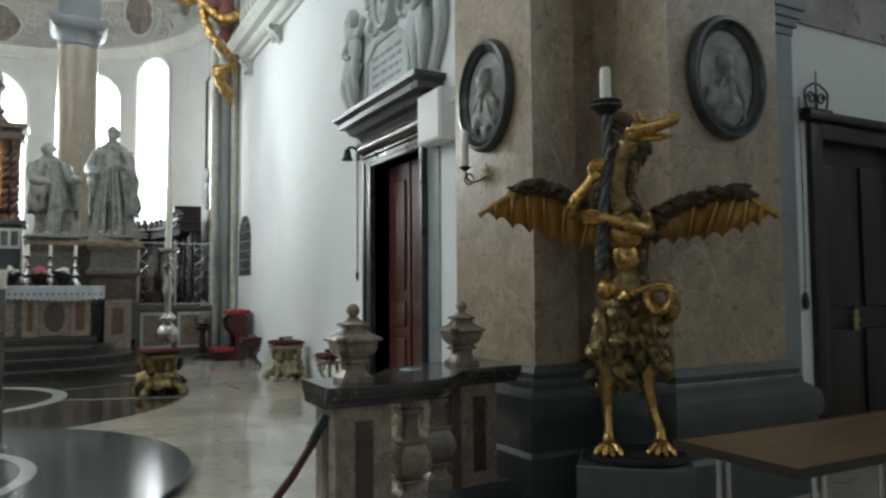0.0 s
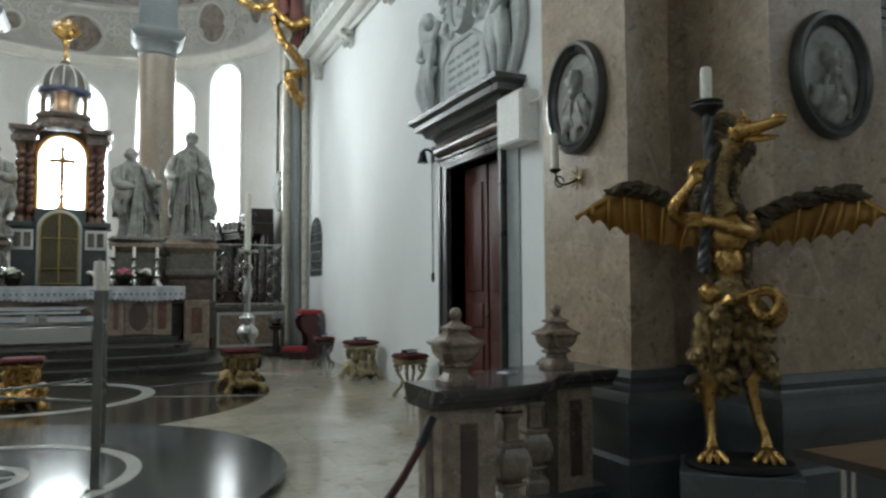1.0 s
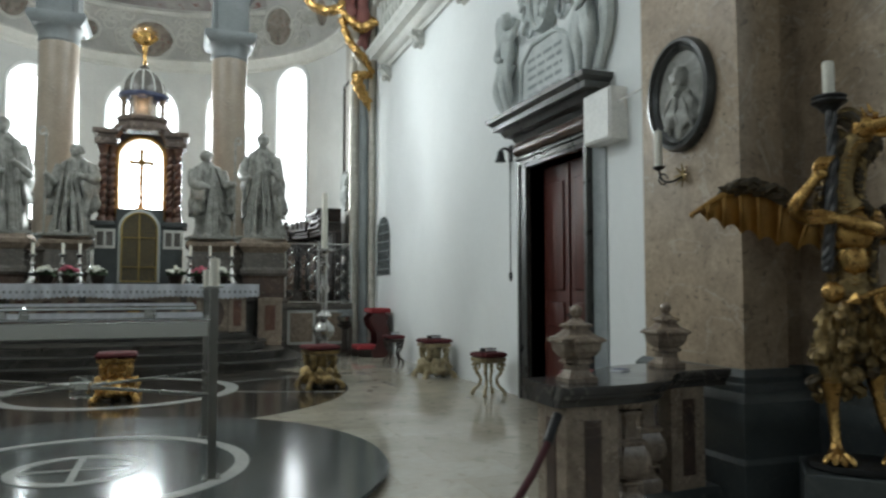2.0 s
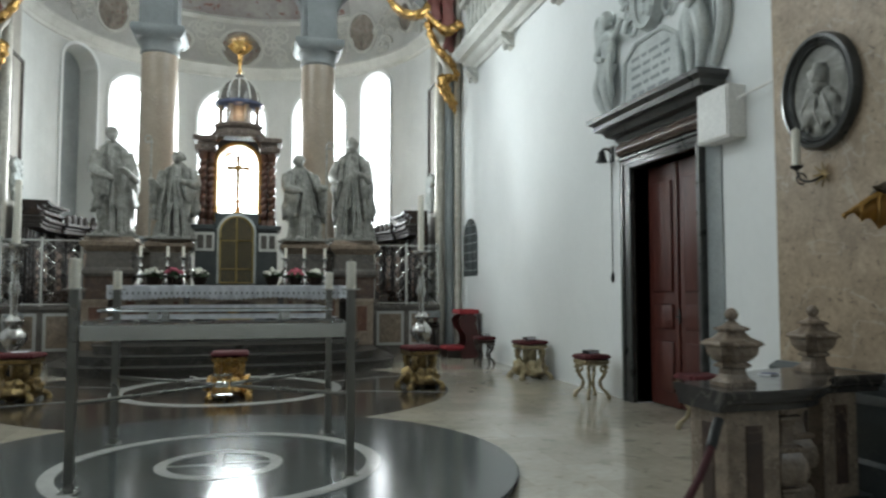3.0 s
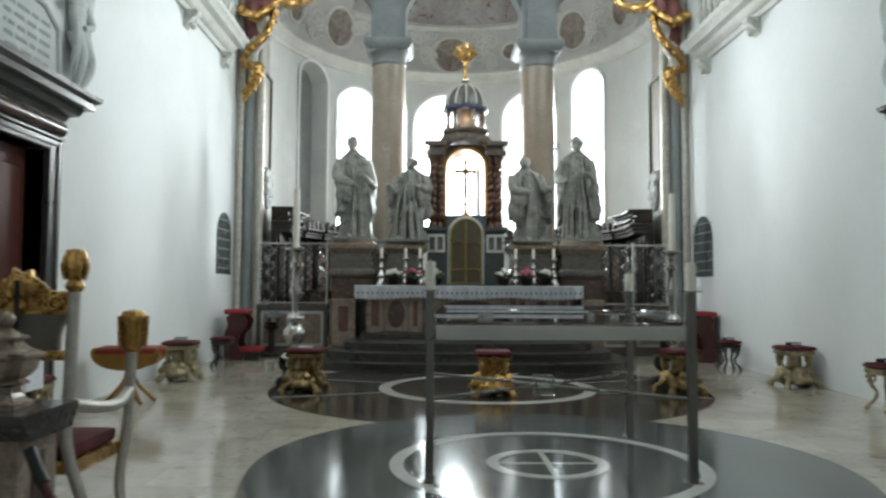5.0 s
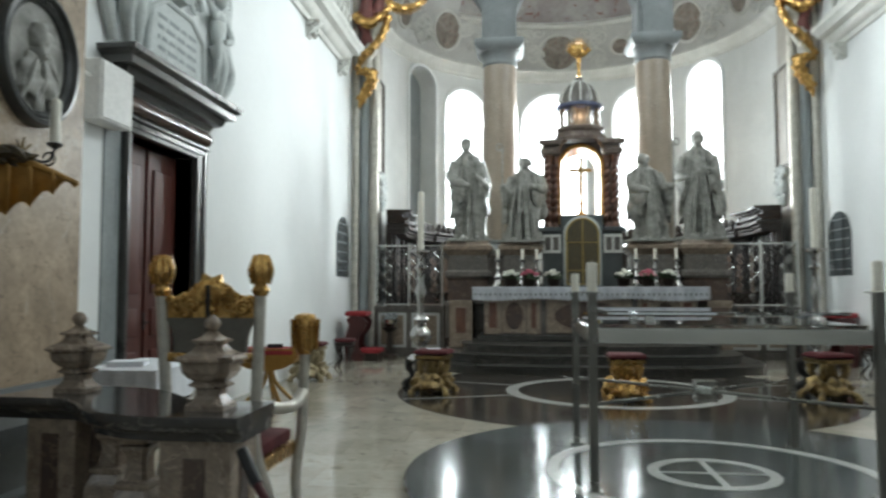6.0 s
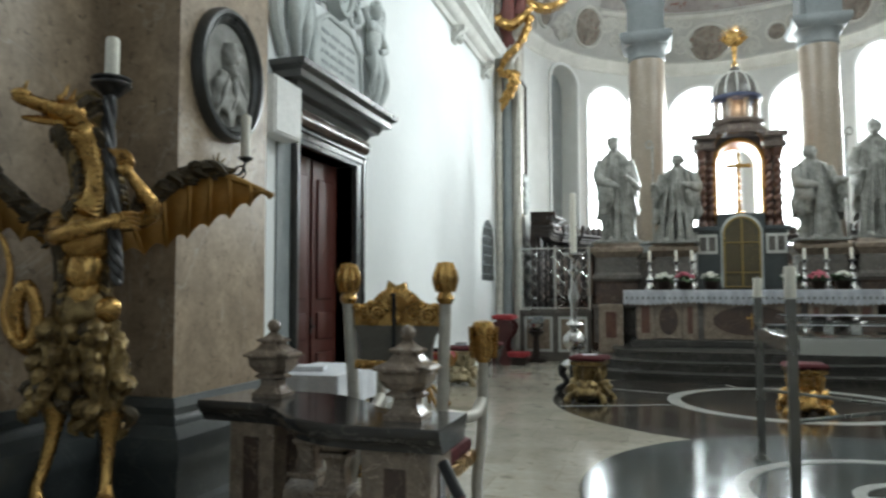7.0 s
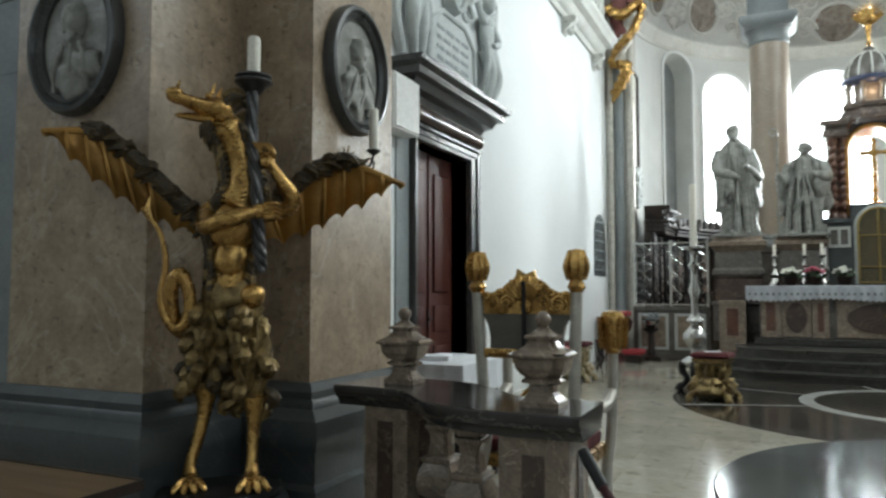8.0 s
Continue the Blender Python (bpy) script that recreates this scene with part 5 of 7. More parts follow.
for sx in (-1, 1):
    tube(bm, [(sx * (0.07 + (0.06 - 0.003 * q) * math.cos(0.6 * q)), -0.05, 0.10 + (0.06 - 0.003 * q) * math.sin(0.6 * q)) for q in range(14)], 0.010, 6)
    tube(bm, curve_pts([(sx * 0.14, -0.05, 0.0), (sx * 0.16, -0.05, 0.16), (sx * 0.03, -0.05, 0.24)], 5), 0.010, 6)
tube(bm, [(0, -0.05, 0.0), (0, -0.05, 0.36)], [0.014, 0.005], 6)
box(bm, -0.18, -0.09, -0.02, 0.18, 0.0, 0.0)
part("scrollwork", bm, IRON, t, smooth=True)
t = thing("bell_pull", "thin bell cord with a dark wooden handle on the white wall", "bell pull", pose(7.36, 4.41, 1.2))
bm = B()
tube(bm, [(0, -0.02, 0.14), (0.01, -0.02, 0.9), (0.0, -0.02, 1.9)], 0.006, 6)
part("cord", bm, IRON, t)
bm = B()
lathe(bm, [(0.006, 0.16), (0.02, 0.13), (0.03, 0.05), (0.02, 0.0), (0.006, -0.01)], 12, (0, -0.02, 0))
part("grip", bm, DARK_WOOD, t, smooth=True)
for s, x0, label in ((1, 3.90, "brown folding table with thin steel legs beside the pier"), (-1, 3.82, "brown folding table with thin steel legs in shadow")):
    FLIP[0] = s < 0
    t = thing("folding_table", label, "table", pose(s * (x0 + 0.8), 2.29 if s > 0 else 2.48, 0), "folding tables")
    bm = B()
    box(bm, -0.8, -0.31, 0.695, 0.8, 0.29, 0.72, 0.004)
    part("tabletop", bm, WOOD, t, "worn brown wooden top")
    bm = B()
    box(bm, -0.81, -0.32, 0.685, 0.81, -0.311, 0.724)
    box(bm, -0.81, 0.291, 0.685, 0.81, 0.30, 0.724)
    box(bm, -0.81, -0.311, 0.685, -0.801, 0.291, 0.724)
    box(bm, 0.801, -0.311, 0.685, 0.81, 0.291, 0.724)
    part("edging", bm, DARK_WOOD, t, "dark edge strip")
    for x in (-0.62, -0.56, 0.56, 0.62):
        for y in (-0.24, 0.22):
            bm = B()
            tube(bm, [(x, y, 0.0), (x, y, 0.69)], 0.012, 8)
            part("leg", bm, STEEL, t, smooth=True)
    FLIP[0] = False

# ---- modern glass altar on the disc ----
t = thing("glass_altar", "modern altar with a glass slab on four steel posts", "altar", pose(0.15, 6.66, 0.035))
HX, HY = 0.93, 0.80
for x in (-HX, HX):
    for y in (-HY, HY):
        bm = B()
        box(bm, x - 0.03, y - 0.03, 0.045, x + 0.03, y + 0.03, 1.38, 0.004)
        part("post", bm, STEEL_DARK, t, "dark grey steel post")
        bm = B()
        box(bm, x - 0.06, y - 0.06, 0.035, x + 0.06, y + 0.06, 0.047)
        for q in ((-0.045, -0.045), (0.045, -0.045), (-0.045, 0.045), (0.045, 0.045)):
            lathe(bm, [(0.01, 0.047), (0.01, 0.058), (0.004, 0.06)], 8, (x + q[0], y + q[1], 0))
        part("foot_plate", bm, STEEL, t)
        bm = B()
        box(bm, x - 0.06, y - 0.06, 1.38, x + 0.06, y + 0.06, 1.39, 0.002)
        part("candle_plate", bm, STEEL, t)
bm = B()
for x in (-HX, HX):
    box(bm, x - 0.02, -HY + 0.04, 1.035, x + 0.02, HY - 0.04, 1.135, 0.003)
for y in (-HY, HY):
    box(bm, -HX + 0.04, y - 0.02, 1.035, HX - 0.04, y + 0.02, 1.135, 0.003)
part("frame", bm, STEEL, t, "steel frame below the slab")
bm = B()
box(bm, -HX + 0.045, -HY + 0.045, 1.14, HX - 0.045, HY - 0.045, 1.165, 0.004)
part("slab", bm, GLASS, t, "clear glass slab").visible_shadow = False
bm = B()
box(bm, -HX + 0.12, -HY + 0.12, 1.222, HX - 0.12, HY - 0.12, 1.25, 0.004)
part("upper_slab", bm, GLASS, t, "clear glass plate").visible_shadow = False
for x in (-HX + 0.45, HX - 0.45):
    for y in (-0.4, 0.4):
        bm = B()
        box(bm, x - 0.03, y - 0.03, 1.167, x + 0.03, y + 0.03, 1.22)
        part("spacer", bm, STEEL, t)
for a, b2 in (((-HX, -HY), (-0.07, -0.06)), ((HX, HY), (0.07, 0.06)), ((-HX, HY), (-0.07, 0.06)), ((HX, -HY), (0.07, -0.06))):
    bm = B()
    tube(bm, [(*a, 0.62), (*b2, 0.62)], 0.013, 8)
    part("brace", bm, STEEL_DARK, t, "thin dark steel brace", smooth=True)
bm = B()
box(bm, -0.08, -0.07, 0.54, 0.08, 0.07, 0.70, 0.003)
part("reliquary", bm, GLASS, t, "small clear glass box at the braces' crossing").visible_shadow = False
bm = B()
box(bm, -0.05, -0.04, 0.60, 0.05, 0.04, 0.64, 0.006)
part("clamp", bm, STEEL, t)
for x, y, h in ((-HX, -HY, 0.20), (-HX, HY, 0.16), (HX, -HY, 0.20), (HX, HY, 0.16)):
    c = thing("candle", "thick white altar candle on a steel post", "candle", pose(0.15 + x, 6.66 + y, 1.425), "altar post candles")
    bm = B()
    lathe(bm, [(0.036, 0), (0.036, h - 0.01), (0.03, h), (0.004, h - 0.006), (0.003, h + 0.015)], 16)
    part("stick", bm, WAX, c, smooth=True)

# ---- high altar: steps, table, cloth ----
for k in range(3):
    bm = B()
    hw, yf = 3.05 - 0.32 * k, 13.25 + 0.36 * k
    pts = []
    for q in range(33):
        a = math.pi * q / 32
        c, sn = math.cos(a), math.sin(a)
        pts.append((hw * math.copysign(abs(c) ** 0.6, c), 15.3 - (15.3 - yf) * abs(sn) ** 0.55))
    pts = [(hw, 16.6)] + pts + [(-hw, 16.6)]
    lo = [bm.verts.new((x, y, 0.15 * k)) for x, y in pts]
    hi = [bm.verts.new((x, y, 0.15 * k + 0.11)) for x, y in pts]
    lip = [bm.verts.new((x * 1.012, 15.3 + (y - 15.3) * 1.015, 0.15 * k + 0.115)) for x, y in pts]
    top = [bm.verts.new((x * 1.012, 15.3 + (y - 15.3) * 1.015, 0.15 * k + 0.15)) for x, y in pts]
    for a, b in ((lo, hi), (hi, lip), (lip, top)):
        for i in range(len(pts) - 1):
            face(bm, (a[i], a[i + 1], b[i + 1], b[i]))
    face(bm, top)
    bmesh.ops.recalc_face_normals(bm, faces=bm.faces)
    structure("altar_step", bm, STEP_STONE, "curved dark stone altar step with a rounded lip", "step")

t = thing("high_altar", "marble high altar table with carved and inlaid panels", "altar", pose(0.03, 15.1, 0.45))
bm = B()
box(bm, -2.05, 0.12, 0.0, 2.05, 1.2, 0.98)
part("core", bm, GREY_MARBLE, t)
bm = B()
box(bm, -2.15, 0.05, 0.0, 2.15, 1.25, 0.12, 0.02)
part("foot", bm, STEP_STONE, t)
bm = B()
box(bm, -2.22, 0.0, 0.98, 2.22, 1.25, 1.06, 0.015)
part("mensa", bm, GREY_MARBLE, t, "thick marble table slab")
for x0, x1, m1 in ((-2.03, -1.70, ROSE_PALE), (-1.20, -0.93, ROSE_PALE), (0.93, 1.20, ROSE_PALE), (1.70, 2.03, ROSE_PALE)):
    bm = B()
    box(bm, x0, 0.06, 0.14, x1, 0.118, 0.88, 0.012)
    pl = part("pilaster", bm, m1, t, "pale marble pilaster")
    bm = B()
    box(bm, x0 + 0.09, 0.045, 0.26, x1 - 0.09, 0.058, 0.76, 0.004)
    part("inlay", bm, RED_MARBLE, pl, "red marble inlay")
for cx, w, m1 in ((-1.45, 0.20, RED_MARBLE), (1.45, 0.20, RED_MARBLE), (0, 0.78, RED_MARBLE)):
    bm = B()
    box(bm, cx - w - 0.04, 0.09, 0.16, cx + w + 0.04, 0.118, 0.86, 0.01)
    pn = part("panel", bm, ROSE_PALE, t, "pale marble panel")
    bm = B()
    plate(bm, oval(w * 0.85, 0.27, 32), pose(cx, 0.088, 0.5), 0.02)
    part("oval_inlay", bm, DARK_RED_MARBLE, pn, "dark oval marble inlay")
bm = B()
tube(bm, [(0, 0.06, 0.36), (0, 0.06, 0.64)], 0.018, 8)
tube(bm, [(-0.1, 0.06, 0.55), (0.1, 0.06, 0.55)], 0.018, 8)
part("cross", bm, GOLD, t, "small gilt cross")
# side wings of the altar
for s in (-1, 1):
    bm = B()
    box(bm, min(s * 2.28, s * 2.75), 0.25, -0.15, max(s * 2.28, s * 2.75), 1.2, 0.80, 0.015)
    wg = part("side_block", bm, ROSE_PALE, t, "pale marble side block")
    bm = B()
    box(bm, s * 2.515 - 0.10, 0.235, 0.15, s * 2.515 + 0.10, 0.248, 0.65, 0.003)
    part("inlay", bm, RED_MARBLE, wg, "red marble inlay")
t = thing("altar_cloth", "white linen altar cloth with a scalloped lace edge", "cloth", pose(0.03, 15.1, 1.514))
bm = B()
n = 150
rows = []
for i in range(n + 1):
    x = -2.27 + 4.54 * i / n
    sc = 0.035 * abs(math.sin(math.pi * i / 3.0)) + 0.02 * math.sin(i * 0.11)
    wv = 0.022 * math.sin(i * 0.9) + 0.016 * math.sin(i * 0.37 + 1)
    rows.append([bm.verts.new(p) for p in ((x, 1.2, 0.004), (x, 0.3, 0.004), (x, -0.005, 0.004), (x, -0.022, -0.006), (x, -0.026 + wv * 0.5, -0.07), (x, -0.03 + wv, -0.23 - sc))])
for a, b in zip(rows, rows[1:]):
    for k in range(5):
        face(bm, (a[k], b[k], b[k + 1], a[k + 1]))
bmesh.ops.solidify(bm, geom=bm.faces[:], thickness=0.004)
part("linen", bm, LINEN, t, smooth=True)
for i in range(46):
    bm = B()
    x = -2.2 + 4.4 * i / 45
    plate(bm, [(x + 0.022 * math.cos(q), -0.105 + 0.03 * math.sin(q)) for q in [2 * math.pi * k / 8 for k in range(8)]], pose(0, -0.052, -0.04), 0.004)
    part("lace_motif", bm, GREY_STONE, t, "pale grey lace motif")


def altar_candlestick(x):
    t = thing("altar_candlestick", "silver baluster candlestick with a white candle holder on the altar", "candlestick", pose(x, 15.68, 1.520), "candlesticks on the high altar")
    bm = B()
    lathe(bm, [(0.13, 0.0), (0.13, 0.03), (0.09, 0.08), (0.06, 0.14), (0.09, 0.20), (0.05, 0.26), (0.03, 0.32), (0.055, 0.38), (0.03, 0.44), (0.03, 0.50), (0.06, 0.53), (0.085, 0.545), (0.085, 0.56)], 14)
    part("stem", bm, SILVER, t, smooth=True)
    c = thing("candle", "slim white candle in an altar candlestick", "candle", pose(x, 15.68, 2.08), "high altar candles")
    bm = B()
    lathe(bm, [(0.028, 0), (0.028, 0.20), (0.022, 0.21), (0.004, 0.205)], 12)
    part("stick", bm, WAX, c, smooth=True)


def flower_bowl(x, mtl, label):
    t = thing("flower_bowl", label, "flowers", pose(x, 15.45, 1.520) @ Matrix.Scale(1.3, 4), "flower bowls on the altar")
    rng = random.Random(int(x * 100))
    bm = B()
    lathe(bm, [(0.07, 0), (0.09, 0.05), (0.11, 0.12), (0.105, 0.125), (0.06, 0.11)], 14)
    part("pot", bm, DARK_WOOD, t, smooth=True)
    bm = B()
    for k in range(26):
        a, r = rng.uniform(0, 6.28), rng.uniform(0.02, 0.13)
        p = Vector((r * math.cos(a), r * math.sin(a), 0.12 + rng.uniform(0, 0.08)))
        blob(bm, p, (0.045, 0.03, 0.012), 1, 0.2, 9, rot=Euler((rng.uniform(-1, 1), rng.uniform(-1, 1), a)).to_matrix())
    part("leaves", bm, LEAF, t)
    bm = B()
    for k in range(30):
        a, r = rng.uniform(0, 6.28), rng.uniform(0.0, 0.13)
        p = Vector((r * math.cos(a), r * math.sin(a), 0.24 - r * 0.5 + rng.uniform(-0.02, 0.03)))
        blob(bm, p, (0.032, 0.032, 0.02), 1, 0.3, 20, seed=k)
    part("blossoms", bm, mtl, t)


for x in (-1.78, -1.28, -0.84 - 0.15, 0.99, 1.36, 1.78):
    altar_candlestick(x + 0.03)
for x, mt, lb in ((-1.52, PETAL_WHITE, "pot of white flowers on the altar"), (-1.14, PETAL_PINK, "pot of pink flowers on the altar"), (-0.66, PETAL_WHITE, "pot of white flowers on the altar"), (0.72, PETAL_WHITE, "pot of white flowers on the altar"), (1.18, PETAL_PINK, "pot of pink flowers on the altar"), (1.58, PETAL_WHITE, "pot of white flowers on the altar")):
    flower_bowl(x + 0.03, mt, lb)
# ---- ciborium columns and arches ----
COLS = ((-1.76, 18.0), (1.83, 18.0))
for x, y in COLS:
    t = thing("marble_column", "tall rose marble column with a grey stone capital", "column", pose(x, y, 0.3), "columns behind the high altar")
    bm = B()
    square(bm, [(0.52, 0.0), (0.52, 1.9), (0.56, 1.95), (0.56, 2.05)])
    part("pedestal", bm, GREY_MARBLE, t, "grey marble pedestal")
    bm = B()
    lathe(bm, [(0.50, 2.05), (0.50, 2.12), (0.46, 2.16), (0.44, 2.22), (0.47, 2.26), (0.43, 2.32)], 36)
    part("base", bm, GREY_STONE, t, smooth=True)
    bm = B()
    lathe(bm, [(0.425, 2.32), (0.43, 3.4), (0.415, 5.0), (0.395, 6.48)], 40)
    part("shaft", bm, COLUMN, t, "rose marble shaft", smooth=True)
    bm = B()
    lathe(bm, [(0.395, 6.48), (0.425, 6.52), (0.41, 6.58), (0.43, 6.70), (0.47, 6.76), (0.50, 6.80)], 36)
    square(bm, [(0.47, 6.80), (0.51, 6.84), (0.57, 6.92), (0.58, 7.00), (0.55, 7.06)])
    part("capital", bm, CAPITAL, t, "grey stone capital", smooth=True)
    bm = B()
    square(bm, [(0.41, 7.06), (0.41, 9.4)])
    square(bm, [(0.30, 7.06), (0.30, 9.4)], (0, -0.16, 0))
    part("impost", bm, CAPITAL, t, "grey stepped impost block")


def arch(name, x0, x1, y, z, w, d, label):
    bm = B()
    c, r = (x0 + x1) / 2, (x1 - x0) / 2
    rows = []
    for k in range(25):
        a = math.pi * k / 24
        rows.append([bm.verts.new((c + q * math.cos(a), yy, z + q * math.sin(a))) for q, yy in ((r, y - d), (r + w, y - d), (r + w, y + d), (r, y + d))])
    for a, b in zip(rows, rows[1:]):
        for k in range(4):
            face(bm, (a[k], a[(k + 1) % 4], b[(k + 1) % 4], b[k]))
    bmesh.ops.recalc_face_normals(bm, faces=bm.faces)
    structure(name, bm, CAPITAL, label, "arch", smooth=True)


arch("arch_middle", -1.42, 1.49, 18.0, 7.7, 0.32, 0.22, "grey stone arch between the altar columns")
arch("arch_east", 2.17, 4.80, 18.0, 7.7, 0.32, 0.22, "grey stone arch from column to apse pier")
arch("arch_west", -4.73, -2.10, 18.0, 7.7, 0.32, 0.22, "grey stone arch from column to apse pier")


# ---- statues on pedestals ----
def statue(x, y, z, h, w, turn, seed, label, staff=0, cape=0.5, lean=0.0, cap=False):
    t = thing("saint_statue", label, "statue", pose(x, y, z, 0, 0, turn), "stone statues behind the altar")
    rng = random.Random(seed)
    bm = B()
    ph = [rng.uniform(0, 6.28) for _ in range(6)]
    seg = 72

    def shell(levels, z0, z1, n, pleats, depth, gap=0.0, hem=0.0):
        rings = []
        for j in range(n + 1):
            f = z0 + (z1 - z0) * j / n
            i = max(q for q in range(len(levels) - 1) if levels[q][0] <= f + 1e-9 or q == 0)
            u = min(1.0, max(0.0, (f - levels[i][0]) / (levels[i + 1][0] - levels[i][0])))
            u = u * u * (3 - 2 * u)
            rx, ry = [levels[i][q] + (levels[i + 1][q] - levels[i][q]) * u for q in (1, 2)]
            ring = []
            for k in range(seg):
                ang = -math.pi / 2 + gap + (2 * math.pi - 2 * gap) * k / (seg - 1 if gap else seg)
                wob = 0.5 * noise.noise(Vector((math.cos(ang) * 1.6, math.sin(ang) * 1.6, 3.2 * f + seed)))
                s1 = math.sin(pleats * ang + ph[1] + 3.0 * wob)
                s2 = math.sin((pleats * 1.7) * ang + ph[2] - 2 * wob + 4 * f)
                fold = depth * (1.15 - f) * (abs(s1) * 1.3 - 0.8 + 0.35 * s2) + 0.20 * noise.noise(Vector((math.cos(ang) * 3, math.sin(ang) * 3, 7 * f + seed)))
                zz = f + (hem * (0.6 * math.sin(3 * ang + ph[3]) + 0.5 * math.sin(7 * ang + ph[4])) * (1 - j / n) ** 2 if hem else 0)
                ring.append(bm.verts.new((w * (rx * (1 + fold) * math.cos(ang) + 0.05 * math.sin(3.4 * f + ph[0]) + lean * f * f), w * ry * (1 + fold) * math.sin(ang), h * zz)))
            rings.append(ring)
        for r0, r1 in zip(rings, rings[1:]):
            for k in range(seg - 1 if gap else seg):
                face(bm, (r0[k], r0[(k + 1) % seg], r1[(k + 1) % seg], r1[k]))
        return rings

    hx = lambda f: w * (0.05 * math.sin(3.4 * f + ph[0]) + lean * f * f)
    # gown to the feet, surplice to the knee, cape over the shoulders
    g = shell([(0.0, 0.30, 0.24), (0.08, 0.27, 0.22), (0.45, 0.24, 0.20), (0.62, 0.24, 0.19), (0.80, 0.20, 0.15), (0.86, 0.08, 0.08)], 0.0, 0.87, 44, 6, 0.30)
    face(bm, g[0][::-1])
    face(bm, g[-1])
    shell([(0.20, 0.34, 0.28), (0.45, 0.29, 0.24), (0.60, 0.26, 0.21), (0.70, 0.26, 0.19)], 0.27, 0.70, 24, 9, 0.26, 0.0, 0.05)
    shell([(0.0, 0.40, 0.30), (0.3, 0.36, 0.30), (0.55, 0.33, 0.27), (0.70, 0.285, 0.22), (0.79, 0.23, 0.17), (0.85, 0.10, 0.10)], cape, 0.855, 30, 5, 0.22, 0.55, 0.07)
    # head with hair and beard
    q = hx(0.9)
    blob(bm, (q, -0.05 * w, h * 0.925), (0.094 * w, 0.11 * w, h * 0.066), 3, 0.12, 9, seed=seed)
    blob(bm, (q, -0.11 * w, h * 0.885), (0.06 * w, 0.06 * w, h * 0.045), 3, 0.35, 18, seed=seed + 1)
    blob(bm, (q, 0.0, h * 0.935), (0.112 * w, 0.115 * w, h * 0.064), 3, 0.25, 18, seed=seed + 2)
    tube(bm, [(q, -0.145 * w, h * 0.935), (q, -0.165 * w, h * 0.912)], [0.012, 0.02], 6)
    if cap:
        lathe(bm, [(0.095 * w, h * 0.955), (0.10 * w, h * 0.985), (0.07 * w, h * 1.0), (0.015, h * 1.01)], 12, (q, -0.02, 0))
    # arms in wide sleeves
    for s in (-1, 1):
        sh = Vector((hx(0.78) + s * 0.24 * w, -0.02 * w, h * 0.76))
        el = Vector((hx(0.6) + s * rng.uniform(0.27, 0.35) * w, -0.10 * w, h * rng.uniform(0.52, 0.62)))
        hd = Vector((hx(0.6) + s * (0.36 if s == staff else rng.uniform(0.04, 0.24)) * w, -0.36 * w, h * rng.uniform(0.50, 0.72)))
        c = curve_pts([sh, el, hd], 6)
        tube(bm, c, [w * r for r in (0.085, 0.09, 0.095, 0.095, 0.095, 0.095, 0.10, 0.095, 0.09, 0.085, 0.08, 0.06, 0.04)], 12)
        blob(bm, hd, (0.05 * w, 0.06 * w, 0.05 * w), 2, 0.2, 12, seed=seed)
        for k in range(5):
            p = el.lerp(hd, 0.15 + 0.16 * k) + Vector((0, 0.0, -0.06 * w))
            tube(bm, curve_pts([p, p + Vector((s * 0.02 * w, 0.0, -h * rng.uniform(0.06, 0.10))), p + Vector((s * rng.uniform(-0.05, 0.06) * w, 0.03, -h * rng.uniform(0.12, 0.2)))], 4), [w * r for r in (0.04, 0.042, 0.044, 0.046, 0.044, 0.04, 0.034, 0.026, 0.008)], 7)
    # hanging sash and knee folds
    for k in range(6):
        px = w * rng.uniform(-0.2, 0.2)
        tube(bm, curve_pts([(px * 0.6, -0.22 * w, h * 0.62), (px, -0.27 * w, h * 0.42), (px * 1.25, -0.28 * w, h * 0.2), (px * 1.4, -0.26 * w, h * 0.03)], 5), [w * (0.018 + 0.022 * i / 15) for i in range(16)], 7)
    if staff:
        sx = hx(0.6) + staff * 0.37 * w
        tube(bm, [(sx, -0.37 * w, 0.02), (sx, -0.36 * w, h * 1.08)], 0.020, 8)
        tube(bm, [(sx + staff * (0.075 - (0.075 - 0.004 * i) * math.cos(0.55 * i)), -0.36 * w, h * 1.08 + (0.08 - 0.004 * i) * math.sin(0.55 * i) * 1.3) for i in range(12)], 0.017, 7)
        blob(bm, (sx, -0.36 * w, h * 1.05), 0.035, 2, 0, 1)
    for s in (-1, 1):
        blob(bm, (s * 0.12 * w, -0.27 * w, h * 0.025), (0.06 * w, 0.11 * w, 0.035 * h), 2, 0.1, 9)
    box(bm, -0.40 * w, -0.36 * w, -0.01, 0.40 * w, 0.32 * w, 0.05, 0.02)
    part("figure", bm, STATUE, t, smooth=True)


